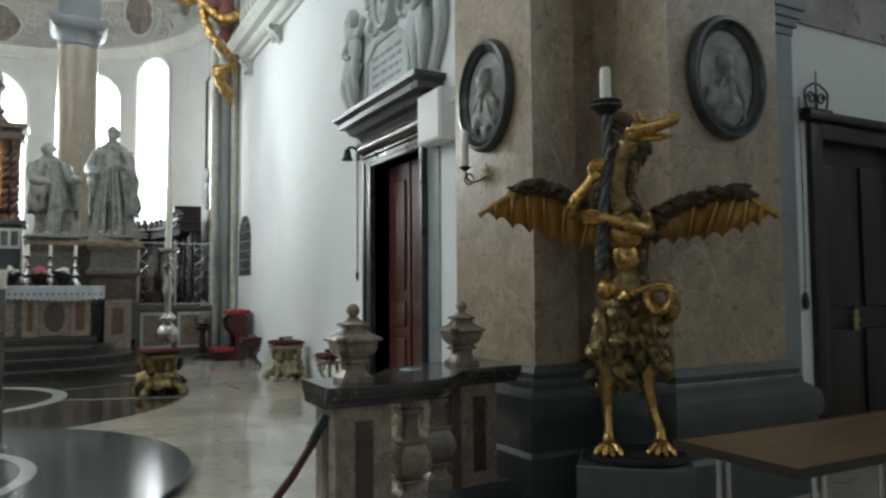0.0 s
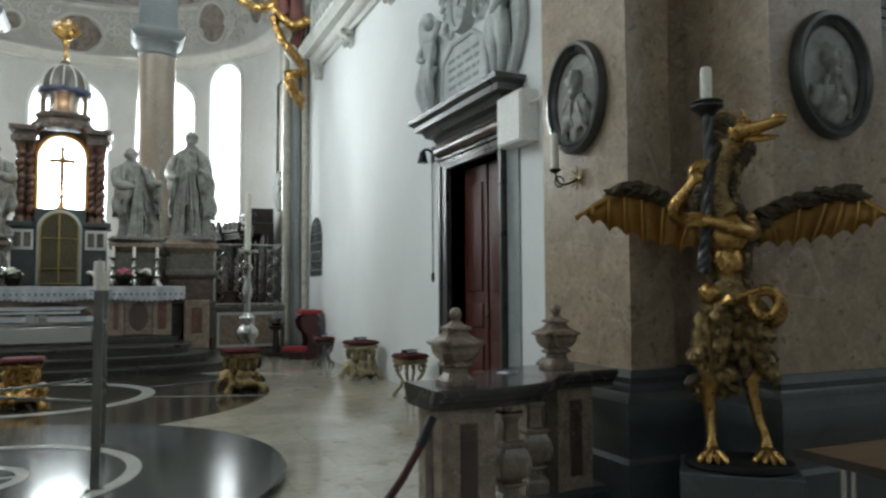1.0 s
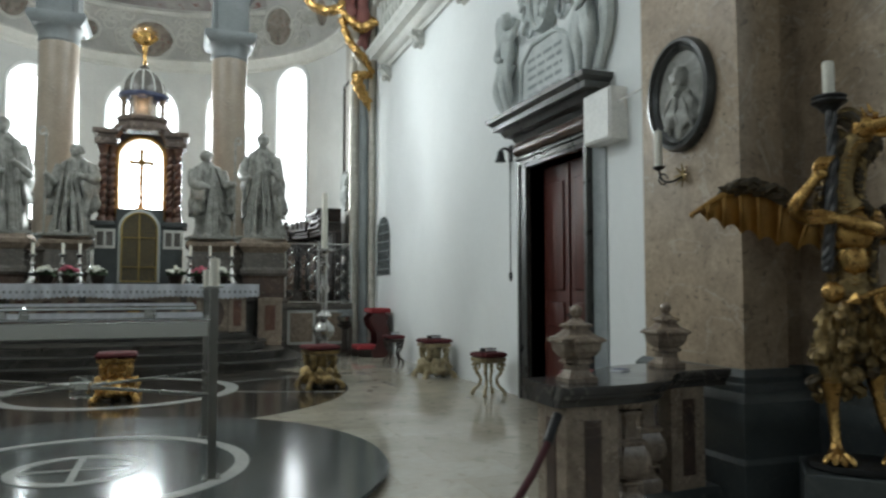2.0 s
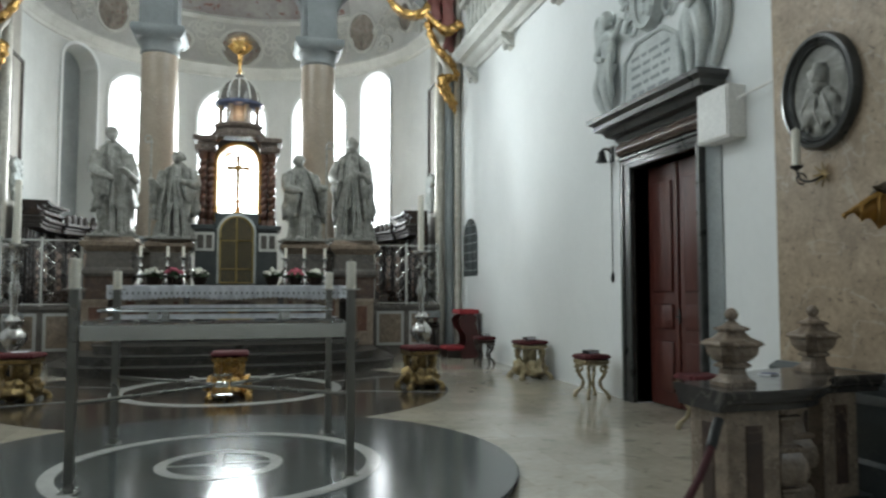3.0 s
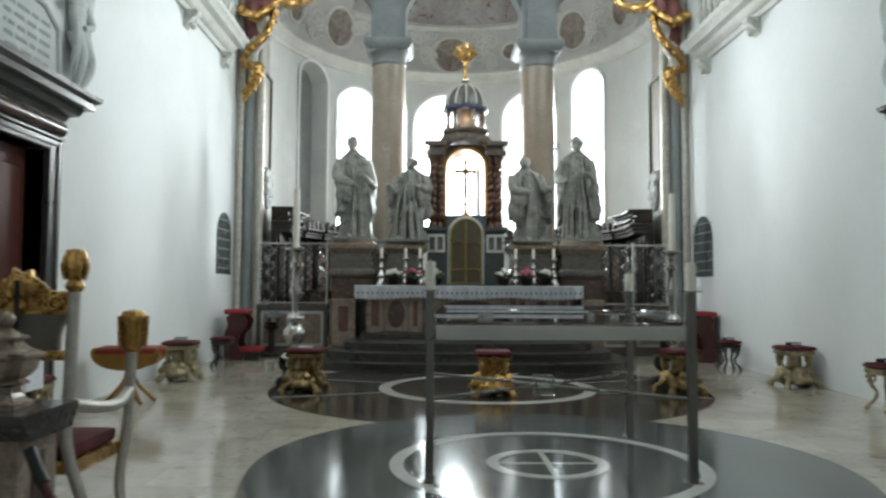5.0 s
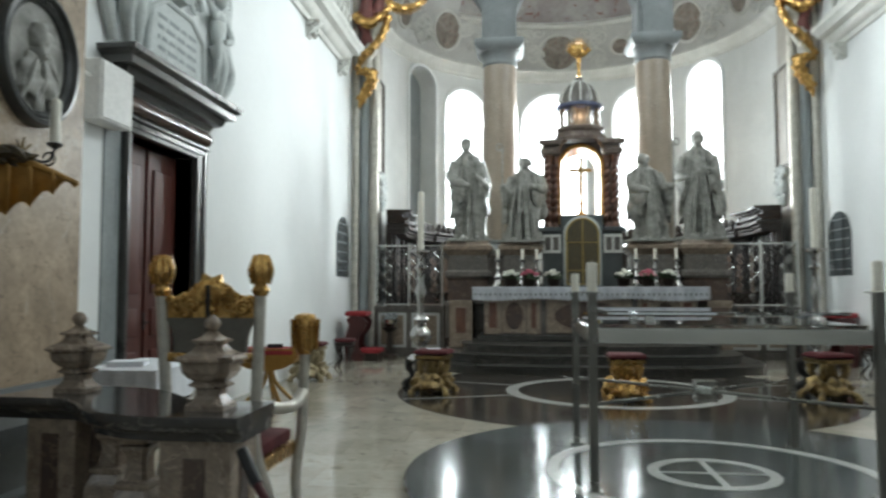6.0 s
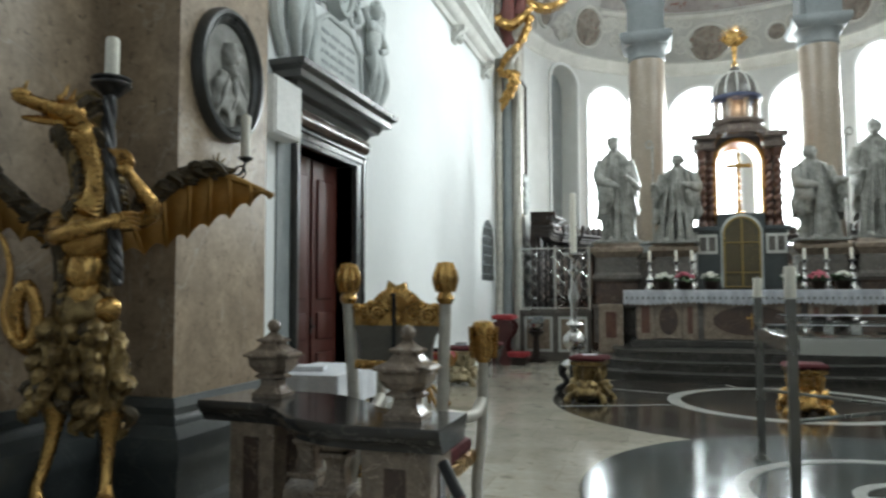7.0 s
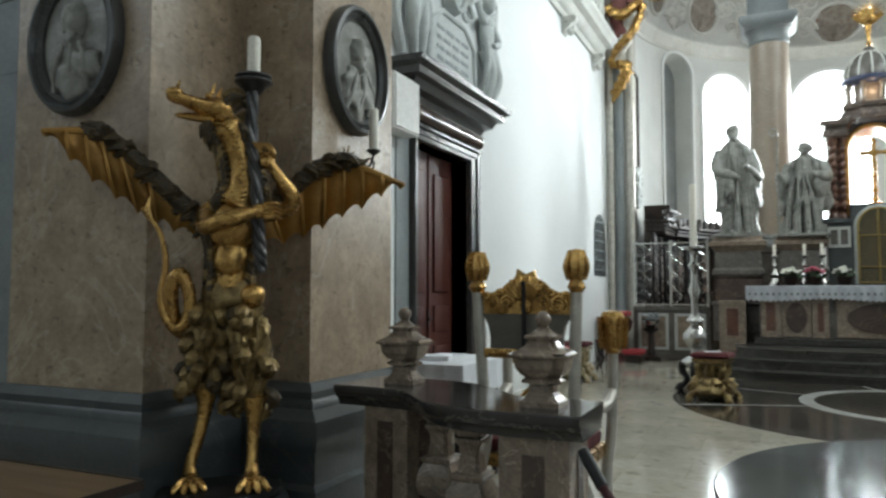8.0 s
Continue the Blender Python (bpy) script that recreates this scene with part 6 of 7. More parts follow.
statue(-2.42, 16.55, 2.50, 2.30, 1.2, 12, 1, "grey stone statue of a robed standing figure in a long cape", 0, 0.30)
statue(-1.24, 16.50, 2.472, 1.86, 1.2, -8, 2, "grey stone statue of a robed bowed figure holding a crosier", -1, 0.28, 0.06)
statue(1.42, 16.50, 2.472, 1.90, 1.2, 8, 3, "grey stone statue of a robed figure with a tall crosier", 1, 0.30, -0.05)
statue(2.50, 16.55, 2.50, 2.33, 1.2, -14, 4, "grey stone statue of a robed figure with a veil-like cloak", 0, 0.22, 0.04)
for x0, x1, s in ((-2.88, -1.94, -1), (-1.70, -0.86, -1), (0.98, 1.88, 1), (2.02, 2.98, 1)):
    t = thing("statue_pedestal", "stepped pedestal of grey and brown marble under a statue", "pedestal", pose((x0 + x1) / 2, 16.62, 0.45), "statue pedestals")
    w = (x1 - x0) / 2
    for nm, prof, m1 in (("base", [(w, 0.0), (w, 0.75), (w + 0.03, 0.80), (w + 0.03, 0.86)], GREY_MARBLE), ("die", [(w - 0.05, 0.86), (w - 0.05, 1.35), (w - 0.02, 1.40)], DARK_RED_MARBLE), ("shaft", [(w - 0.02, 1.40), (w + 0.02, 1.46), (w + 0.02, 1.54), (w - 0.04, 1.60), (w - 0.06, 1.95)], GREY_MARBLE), ("cornice", [(w - 0.06, 1.95), (w - 0.02, 2.0), (w + 0.05, 2.08), (w + 0.06, 2.16), (w + 0.0, 2.20), (w - 0.02, 2.255 if abs(x0) < 1.8 else 2.285)], ROSE_PALE)):
        bm = B()
        square(bm, [(r, z * 0.897) for r, z in prof])
        part(nm, bm, m1, t)
    bm = B()
    box(bm, -w + 0.16, -w - 0.012 + 0.06, 1.49, w - 0.16, -w + 0.06 + 0.01, 1.70, 0.008)
    part("inlay", bm, GREY_MARBLE, t, "grey marble inlay")

# ---- tabernacle ----
t = thing("tabernacle", "baroque marble tabernacle with gilt grille, twisted columns and dome", "tabernacle", pose(0.03, 16.45, 0.45))
bm = B()
box(bm, -0.88, 0.10, 0.0, 0.88, 1.0, 1.0, 0.01)
part("base", bm, DARK_RED_MARBLE, t)
bm = B()
box(bm, -0.84, 0.08, 1.0, 0.84, 1.0, 2.26, 0.01)
box(bm, -0.92, 0.0, 2.26, -0.45, 1.05, 2.36, 0.015)
box(bm, 0.45, 0.0, 2.26, 0.92, 1.05, 2.36, 0.015)
box(bm, -0.45, 0.06, 2.26, 0.45, 1.0, 2.62, 0.01)
part("body", bm, SLATE, t, "dark grey marble body")
bm = B()
plate(bm, arch_outline(0.40, 1.50, 16), pose(0, 0.08, 1.10), 0.05)
gd = part("door_surround", bm, STUCCO_RELIEF, t, "white arched surround")
bm = B()
plate(bm, arch_outline(0.335, 1.40, 16), pose(0, 0.028, 1.13), 0.02)
part("door_ground", bm, LEAF_GOLD, gd, "dark green and gold ground")
bm = B()
n = 16
pts = [(-0.335, 0.02, 1.13)] + [(-0.335 * math.cos(math.pi * k / n), 0.0, 1.13 + 1.065 + 0.335 * math.sin(math.pi * k / n)) for k in range(n + 1)] + [(0.335, 0.0, 1.13), (-0.335, 0.0, 1.13)]
tube(bm, [(x, -0.005, z) for x, y, z in pts], 0.022, 6)
tube(bm, [(0, -0.005, 1.13), (0, -0.005, 2.5)], 0.02, 6)
tube(bm, [(-0.32, -0.005, 2.02), (0.32, -0.005, 2.02)], 0.014, 6)
tube(bm, [(-0.32, -0.005, 1.42), (0.32, -0.005, 1.42)], 0.014, 6)
part("gilt_frame", bm, BRASS, gd, "gilt bars", smooth=True)
bm = B()
for k in range(-5, 6):
    for q in range(9):
        x, z = 0.055 * k, 1.22 + 0.14 * q + (0.07 if k % 2 else 0)
        if abs(x) < 0.3 and (z < 2.2 or math.hypot(x, z - 2.195) < 0.28):
            tube(bm, [(x + 0.026 * math.cos(a), 0.002, z + 0.05 * math.sin(a)) for a in [0.9 * j for j in range(8)]], 0.005, 4)
part("lattice", bm, OLD_SHADED_GOLD, gd, "fine gilt lattice")
for s in (-1, 1):
    bm = B()
    box(bm, s * 0.645 - 0.19, 0.055, 1.80, s * 0.645 + 0.19, 0.078, 2.20, 0.006)
    fr = part("side_panel", bm, STUCCO, t, "white framed side panel")
    for q in (-0.085, 0.085):
        bm = B()
        box(bm, s * 0.645 + q - 0.06, 0.040, 1.86, s * 0.645 + q + 0.06, 0.053, 2.14, 0.002)
        part("side_inlay", bm, GREY_MARBLE, fr, "grey marble inlay")
# upper storey: niche open to the light, twisted columns
bm = B()
for x0, x1 in ((-0.80, -0.44), (0.44, 0.80)):
    box(bm, x0, 0.30, 2.36, x1, 0.95, 4.02)
n = 20
rows = []
for k in range(n + 1):
    a = math.pi * k / n
    rows.append([bm.verts.new(p) for p in ((0.44 * math.cos(a), 0.30, 3.70 + 0.44 * math.sin(a)), (0.44 * math.cos(a), 0.95, 3.70 + 0.44 * math.sin(a)), (0.44 * math.cos(a), 0.30, 4.22), (0.44 * math.cos(a), 0.95, 4.22))])
for a, b in zip(rows, rows[1:]):
    face(bm, (a[0], b[0], b[1], a[1]))
    face(bm, (a[0], a[2], b[2], b[0]))
    face(bm, (a[1], a[3], b[3], b[1]))
bmesh.ops.recalc_face_normals(bm, faces=bm.faces)
part("niche_wall", bm, TAB_STONE, t, "brown marble niche")
bm = B()
rows = []
for k in range(n + 1):
    a = math.pi * k / n
    rows.append([bm.verts.new((r * math.cos(a), y, 3.70 + r * math.sin(a))) for r, y in ((0.40, 1.15), (0.43, 0.29), (0.42, 0.26), (0.47, 0.24), (0.50, 0.27))])
for z in (2.4,):
    rows = [[bm.verts.new((v.co.x, v.co.y, z)) for v in rows[0]]] + rows + [[bm.verts.new((v.co.x, v.co.y, z)) for v in rows[-1]]]
for a, b in zip(rows, rows[1:]):
    for k in range(4):
        face(bm, (a[k], a[k + 1], b[k + 1], b[k]))
bmesh.ops.recalc_face_normals(bm, faces=bm.faces)
part("niche_lining", bm, NICHE_GOLD, t, "warm gilt lining of the open niche", smooth=True)
for s in (-1, 1):
    for x, y in ((0.72, 0.12), (0.56, 0.22)):
        bm = B()
        pts, rr = [], []
        for k in range(57):
            z = 2.50 + 1.24 * k / 56
            pts.append((s * x + 0.025 * math.cos(0.9 * k), y + 0.025 * math.sin(0.9 * k), z))
            rr.append(0.062 + 0.008 * math.sin(0.45 * k))
        tube(bm, pts, rr, 10)
        lathe(bm, [(0.10, 2.36), (0.10, 2.42), (0.07, 2.46), (0.075, 2.50)], 14, (s * x, y, 0))
        lathe(bm, [(0.06, 3.74), (0.09, 3.80), (0.10, 3.88), (0.11, 3.90), (0.11, 3.93)], 14, (s * x, y, 0))
        part("twisted_column", bm, RED_MARBLE, t, "twisted red marble column", smooth=True)
    bm = B()
    box(bm, min(s * 0.46, s * 0.88), -0.02, 3.93, max(s * 0.46, s * 0.88), 0.5, 4.05, 0.02)
    box(bm, min(s * 0.48, s * 0.82), 0.03, 4.05, max(s * 0.48, s * 0.82), 0.5, 4.14, 0.01)
    box(bm, min(s * 0.44, s * 0.92), -0.06, 4.14, max(s * 0.44, s * 0.92), 0.55, 4.25, 0.025)
    part("entablature", bm, TAB_STONE, t, "stepped dark marble entablature block")
bm = B()
tube(bm, [(0.52 * math.cos(math.pi * k / 16), 0.12, 3.98 + 0.42 * math.sin(math.pi * k / 16)) for k in range(17)], 0.07, 8)
part("arched_pediment", bm, DARK_RED_MARBLE, t, smooth=True)
bm = B()
lathe(bm, [(0.62, 4.25), (0.62, 4.33), (0.56, 4.40), (0.50, 4.46), (0.55, 4.50), (0.55, 4.56), (0.48, 4.60)], 8, (0, 0.5, 0), math.pi / 8)
part("drum_foot", bm, TAB_STONE, t)
for k in range(8):
    a = math.pi / 8 + math.pi * k / 4
    bm = B()
    lathe(bm, [(0.06, 4.60), (0.045, 4.64), (0.045, 4.92), (0.065, 4.98)], 10, (0.42 * math.cos(a), 0.5 + 0.42 * math.sin(a), 0))
    part("drum_column", bm, ROSE_PALE, t, smooth=True)
bm = B()
lathe(bm, [(0.28, 4.60), (0.28, 4.98)], 16, (0, 0.5, 0))
part("drum_core", bm, COLUMN, t, smooth=True)
bm = B()
lathe(bm, [(0.47, 4.98), (0.52, 5.02), (0.52, 5.08), (0.46, 5.10)], 24, (0, 0.5, 0))
part("drum_band", bm, BLUE_PAINT, t, "dark blue band", smooth=True)
bm = B()
lathe(bm, [(0.45, 5.10), (0.45, 5.18), (0.41, 5.34), (0.33, 5.48), (0.22, 5.58), (0.10, 5.63), (0.10, 5.70), (0.06, 5.74)], 24, (0, 0.5, 0))
part("dome", bm, GREY_MARBLE, t, "small grey dome", smooth=True)
for k in range(12):
    a = 2 * math.pi * k / 12
    bm = B()
    tube(bm, [(r * math.cos(a), 0.5 + r * math.sin(a), z) for r, z in ((0.455, 5.12), (0.455, 5.19), (0.415, 5.35), (0.335, 5.49), (0.225, 5.59), (0.11, 5.64))], 0.016, 6)
    part("dome_rib", bm, STUCCO, t, smooth=True)
bm = B()
lathe(bm, [(0.02, 5.74), (0.06, 5.80), (0.03, 5.88), (0.05, 6.05), (0.07, 6.15), (0.03, 6.22)], 12, (0, 0.5, 0))
tube(bm, curve_pts([(-0.24, 0.5, 6.38), (-0.10, 0.5, 6.25), (0, 0.5, 6.22), (0.10, 0.5, 6.25), (0.24, 0.5, 6.38)], 4), 0.05, 7)
blob(bm, (0, 0.5, 6.36), (0.17, 0.10, 0.16), 3, 0.35, 9)
for k in range(14):
    a = math.pi * (k - 0.5) / 12
    tube(bm, [(0.14 * math.cos(a), 0.5, 6.40 + 0.14 * math.sin(a)), (0.30 * math.cos(a), 0.5, 6.40 + 0.26 * math.sin(a))], [0.02, 0.004], 5)
part("finial", bm, GOLD, t, "gilt finial with rays", smooth=True)
m = thing("monstrance", "small gilt cross on a stand in the open niche", "monstrance", pose(0.03, 16.75, 3.074))
bm = B()
lathe(bm, [(0.13, 0.0), (0.12, 0.03), (0.05, 0.07), (0.03, 0.22), (0.06, 0.27), (0.03, 0.32), (0.035, 0.50), (0.055, 0.55), (0.03, 0.60)], 14)
part("stand", bm, GOLD, m, smooth=True)
bm = B()
box(bm, -0.035, -0.03, 0.58, 0.035, 0.03, 1.22, 0.01)
for sx in (-1, 1):
    box(bm, min(sx * 0.03, sx * 0.19), -0.03, 0.96, max(sx * 0.03, sx * 0.19), 0.03, 1.03, 0.01)
for x, z in ((-0.2, 0.995), (0.2, 0.995), (0, 1.24), (0, 0.70), (0, 0.82)):
    blob(bm, (x, 0, z), (0.05, 0.04, 0.05), 2, 0.4, 20)
for k in range(12):
    a = math.pi * k / 6 + 0.26
    tube(bm, [(0.05 * math.cos(a), 0, 0.995 + 0.05 * math.sin(a)), (0.15 * math.cos(a), 0, 0.995 + 0.15 * math.sin(a))], [0.012, 0.003], 5)
part("cross", bm, GOLD, m, "ornate gilt cross with rays", smooth=True)
lamp = bpy.data.lights.new("niche_lamp", "AREA")
lamp.shape, lamp.size, lamp.size_y, lamp.energy, lamp.color = "RECTANGLE", 0.6, 0.15, POWER_NICHE, (1.0, 0.66, 0.32)
lo = new("niche_lamp", lamp)
lo.matrix_basis = look((0.03, 17.0, 3.05), (0.03, 17.0, 4.5))
# added point light, in place of daylight through the drum's openings
lamp = bpy.data.lights.new("drum_fill", "POINT")
lamp.energy, lamp.color, lamp.shadow_soft_size = 1.5, (1.0, 0.75, 0.5), 0.05
new("drum_fill", lamp).location = (0.03, 16.55, 5.25)

# ---- screens with iron grilles and choir stalls ----
STALL_WOOD = mat("carved_brown_wood", (0.13, 0.078, 0.048), (0.075, 0.045, 0.03), 0.4, scale=6, fine=40, bump=0.3)
POLISHED_WOOD = mat("polished_dark_wood", (0.035, 0.02, 0.014), (0.02, 0.013, 0.010), 0.18, scale=5, fine=30, bump=0.03)

def screen(s):
    FLIP[0] = s < 0
    x0, x1 = (2.98, 4.52)
    t = thing("choir_screen", "marble parapet with a wrought iron grille between altar and wall", "screen", pose(0, 16.72, 0), "grille screens beside the altar")
    bm = B()
    box(bm, x0, -0.08, 0, x1, 0.12, 1.02)
    box(bm, x0, -0.12, 1.02, x1, 0.15, 1.10, 0.012)
    box(bm, x0, -0.12, 0, x1, 0.15, 0.14, 0.012)
    part("parapet", bm, GREY_MARBLE, t)
    for a, b in ((x0 + 0.08, x0 + 0.70), (x0 + 0.82, x1 - 0.1)):
        bm = B()
        for q in ((a, 0.2, b, 0.26), (a, 0.9, b, 0.96), (a, 0.26, a + 0.06, 0.90), (b - 0.06, 0.26, b, 0.90)):
            box(bm, q[0], -0.10, q[1], q[2], -0.082, q[3])
        part("panel_frame", bm, WHITE_INLAY, t, "white marble panel frame")
        bm = B()
        box(bm, a + 0.062, -0.092, 0.262, b - 0.062, -0.082, 0.898)
        part("panel", bm, ROSE_PALE, t, "mottled marble panel")
    for x in (x0 + 0.03, (x0 + x1) / 2, x1 - 0.03):
        bm = B()
        box(bm, x - 0.025, -0.02, 1.10, x + 0.025, 0.03, 2.50, 0.004)
        part("grille_post", bm, STEEL, t)
    for z in (1.14, 2.44):
        bm = B()
        box(bm, x0, -0.012, z - 0.015, x1, 0.018, z + 0.015)
        part("grille_rail", bm, STEEL, t)
    nx, pitch = 9, (x1 - x0 - 0.1) / 9
    for i in range(nx):
        for sg in (-1, 1):
            bm = B()
            cx = x0 + 0.05 + (i + 0.5) * pitch
            pts = [(cx + sg * 0.48 * pitch * math.cos(math.pi * k / 4), 0.006 * sg, 1.15 + 1.28 * k / 32) for k in range(33)]
            tube(bm, pts, 0.010, 5)
            for k in range(4, 32, 8):
                x, y, z = pts[k]
                tube(bm, [(cx + (0.42 * pitch - 0.004 * q) * math.cos(0.6 * q), -0.012, z + (0.055 - 0.003 * q) * math.sin(0.6 * q)) for q in range(12)], 0.008, 5)
            # every fourth bar in pale steel paints the glints on the ironwork
            part("scroll_bar", bm, IRON if (i + (sg > 0)) % 4 else STEEL, t, smooth=True)
    t = thing("choir_stall", "dark carved wooden choir stalls along the apse wall", "choir stall", pose(0, 0, 0.0), "choir stalls")
    for k in range(-1, 5):
        a = radians(80 - 13 * k)
        c = Vector((4.45 * math.sin(a) if k > 0 else 4.38, APSE_Y + 4.4 * math.cos(a) - 0.15 if k >= 0 else APSE_Y - 0.38, 0))
        rot = pose(c.x, c.y, 0, 0, 0, -90 + 13 * k + 6)
        bm = B()
        box(bm, -0.50, -0.10, 0.0, 0.50, 0.04, 2.75)
        box(bm, -0.50, -0.50, 0.0, 0.50, -0.10, 0.95, 0.01)
        bmesh.ops.transform(bm, matrix=rot, verts=bm.verts)
        st = part("stall", bm, DARK_WOOD, t)
        for x in (-0.25, 0.25):
            bm = B()
            box(bm, x - 0.14, -0.125, 1.25, x + 0.14, -0.102, 2.05, 0.01)
            plate(bm, [(x + px, 2.06 + pz) for px, pz in arch_outline(0.14, 0.28, 10)], pose(0, -0.102, 0), 0.02)
            blob(bm, (x, -0.13, 1.7), (0.06, 0.03, 0.2), 2, 0.5, 12, seed=k)
            bmesh.ops.transform(bm, matrix=rot, verts=bm.verts)
            part("back_panel", bm, STALL_WOOD, st, "carved brown back panel")
        bm = B()
        box(bm, -0.50, -0.62, 1.36, 0.50, -0.44, 1.41, 0.015)
        box(bm, -0.50, -0.56, 0.0, 0.50, -0.51, 1.36)
        bmesh.ops.transform(bm, matrix=rot, verts=bm.verts)
        part("desk_rail", bm, POLISHED_WOOD, st, "polished dark desk rail", smooth=True)
        for x in (-0.47, 0.0, 0.47):
            bm = B()
            lathe(bm, [(0.035, 0.95), (0.045, 1.1), (0.03, 1.3), (0.05, 1.7), (0.03, 2.2), (0.045, 2.72)], 8, (x, -0.16, 0))
            bmesh.ops.transform(bm, matrix=rot, verts=bm.verts)
            part("stall_column", bm, DARK_WOOD, st, smooth=True)
        bm = B()
        box(bm, -0.51, -0.42, 2.73, 0.51, 0.04, 2.80, 0.015)
        box(bm, -0.51, -0.45, 2.82, 0.51, 0.04, 2.88, 0.02)
        box(bm, -0.51, -0.50, 2.90, 0.51, 0.04, 2.98, 0.025)
        box(bm, -0.50, -0.40, 2.79, 0.50, 0.03, 2.91)
        bmesh.ops.transform(bm, matrix=rot, verts=bm.verts)
        part("canopy", bm, DARK_WOOD, st)
        if k <= 0:
            bm = B()
            for z0, z1, d in ((2.99, 3.06, 0.40), (3.06, 3.11, 0.48), (3.11, 3.20, 0.36), (3.20, 3.25, 0.44), (3.25, 3.31, 0.54)):
                box(bm, -0.50, -d, z0, 0.50, 0.03, z1, 0.012)
            bmesh.ops.transform(bm, matrix=rot, verts=bm.verts)
            part("hood", bm, POLISHED_WOOD, st, "moulded dark hood")
            continue
        for x in (-0.36, -0.12, 0.12, 0.36):
            bm = B()
            blob(bm, (x, -0.40, 3.06), (0.10, 0.06, 0.15), 2, 0.45, 12, seed=k + int(x * 10))
            tube(bm, [(x + 0.07 * math.cos(0.7 * q), -0.44, 3.05 + 0.07 * math.sin(0.7 * q)) for q in range(9)], 0.016, 5)
            bmesh.ops.transform(bm, matrix=rot, verts=bm.verts)
            part("crest", bm, DARK_WOOD, st, smooth=True)
    FLIP[0] = False
    # painting and cartouche beside the pier
    FLIP[0] = s < 0
    t = thing("side_picture", "tall framed dark painting on the apse's side wall", "picture", pose(4.66 * s, 17.75, 4.2))
    bm = B()
    r = pose(0, 0, 0, 0, 0, -90)
    for q in ((-0.42, 0, -0.36, 2.3), (0.36, 0, 0.42, 2.3), (-0.36, 0, 0.36, 0.07), (-0.36, 2.23, 0.36, 2.3)):
        plate(bm, [(q[0], q[1]), (q[2], q[1]), (q[2], q[3]), (q[0], q[3])], r, 0.07)
    part("frame", bm, GREY_MARBLE, t)
    bm = B()
    plate(bm, [(-0.36, 0.07), (0.36, 0.07), (0.36, 2.23), (-0.36, 2.23)], r, 0.02)
    part("canvas", bm, FRESCO, t, "dim brown painting")
    bm = B()
    for q, (cy, cz, ry, rz) in enumerate(((0, -0.30, 0.20, 0.24), (-0.16, -0.12, 0.16, 0.13), (0.17, -0.10, 0.16, 0.13), (-0.12, -0.50, 0.13, 0.16), (0.12, -0.52, 0.13, 0.15), (0.0, -0.74, 0.12, 0.15), (0.02, -0.05, 0.12, 0.12))):
        blob(bm, (-0.08, cy, cz), (0.09, ry, rz), 3, 0.55, 9, seed=q + 20)
    for q in range(6):
        sy = -1 if q % 2 else 1
        tube(bm, [(-0.14, sy * (0.14 + 0.02 * q) + sy * (0.09 - 0.004 * i) * math.cos(0.6 * i), -0.05 - 0.13 * q + (0.09 - 0.004 * i) * math.sin(0.6 * i)) for i in range(14)], 0.022, 6)
    part("cartouche", bm, STUCCO_RELIEF, t, "carved grey stucco cartouche", smooth=True)
    FLIP[0] = False


for s in (1, -1):
    screen(s)

# ---- drapery over the apse opening ----
def drape(s):
    FLIP[0] = s < 0
    t = thing("stucco_drapery", "red stucco drapery with gilt fringes hung at the apse opening", "drapery", pose(0, 0, 0), "drapery of the apse arch")
    y = Y_END - 0.16
    for nm, ctrl, r0, mt in (("red_fold", [(4.95, y, 9.6), (4.72, y - 0.05, 8.6), (4.78, y - 0.03, 7.6), (4.70, y, 6.9)], 0.22, DRAPE_RED), ("red_fold", [(4.60, y, 9.4), (4.42, y - 0.05, 8.4), (4.50, y, 7.75)], 0.2, DRAPE_RED), ("silver_fold", [(4.50, y - 0.02, 7.6), (4.66, y - 0.05, 7.0), (4.80, y - 0.03, 6.45)], 0.2, SILVER_LEAF)):
        bm = B()
        tube(bm, curve_pts(ctrl, 8), [r0 * (1 + 0.25 * math.sin(0.9 * k)) for k in range(8 * (len(ctrl) - 1) + 1)], 12, flat=0.7)
        part(nm, bm, mt, t, smooth=True)
    for ctrl, r0 in (([(5.0, y - 0.12, 7.72), (4.62, y - 0.22, 7.52), (4.22, y - 0.12, 7.85)], 0.18), ([(4.26, y - 0.1, 7.65), (4.40, y - 0.18, 7.15), (4.76, y - 0.18, 6.8), (4.94, y - 0.1, 6.5)], 0.17), ([(4.94, y - 0.1, 6.55), (4.60, y - 0.18, 6.36), (4.66, y - 0.16, 6.05), (4.88, y - 0.12, 5.72)], 0.15), ([(3.0, y + 0.1, 8.95), (3.5, y + 0.05, 8.05), (4.1, y, 7.95), (4.5, y, 8.5)], 0.15)):
        bm = B()
        n = 8 * (len(ctrl) - 1) + 1
        tube(bm, curve_pts(ctrl, 8), [r0 * (1 + 0.18 * math.sin(1.7 * k)) * (1 - 0.35 * (k / n) ** 3) for k in range(n)], 10, flat=0.45)
        for q, c3 in enumerate(curve_pts(ctrl, 24)):
            if q % 2 == 0:
                tube(bm, [c3 + Vector((0, -0.05, 0.04)), c3 + Vector((0.01, -0.06, -0.10)), c3 + Vector((0.0, -0.05, -0.20))], [0.02, 0.026, 0.014], 5)
        part("gilt_fringe", bm, GOLD, t, "gilt fringe", smooth=True)
    FLIP[0] = False


for s in (1, -1):
    drape(s)
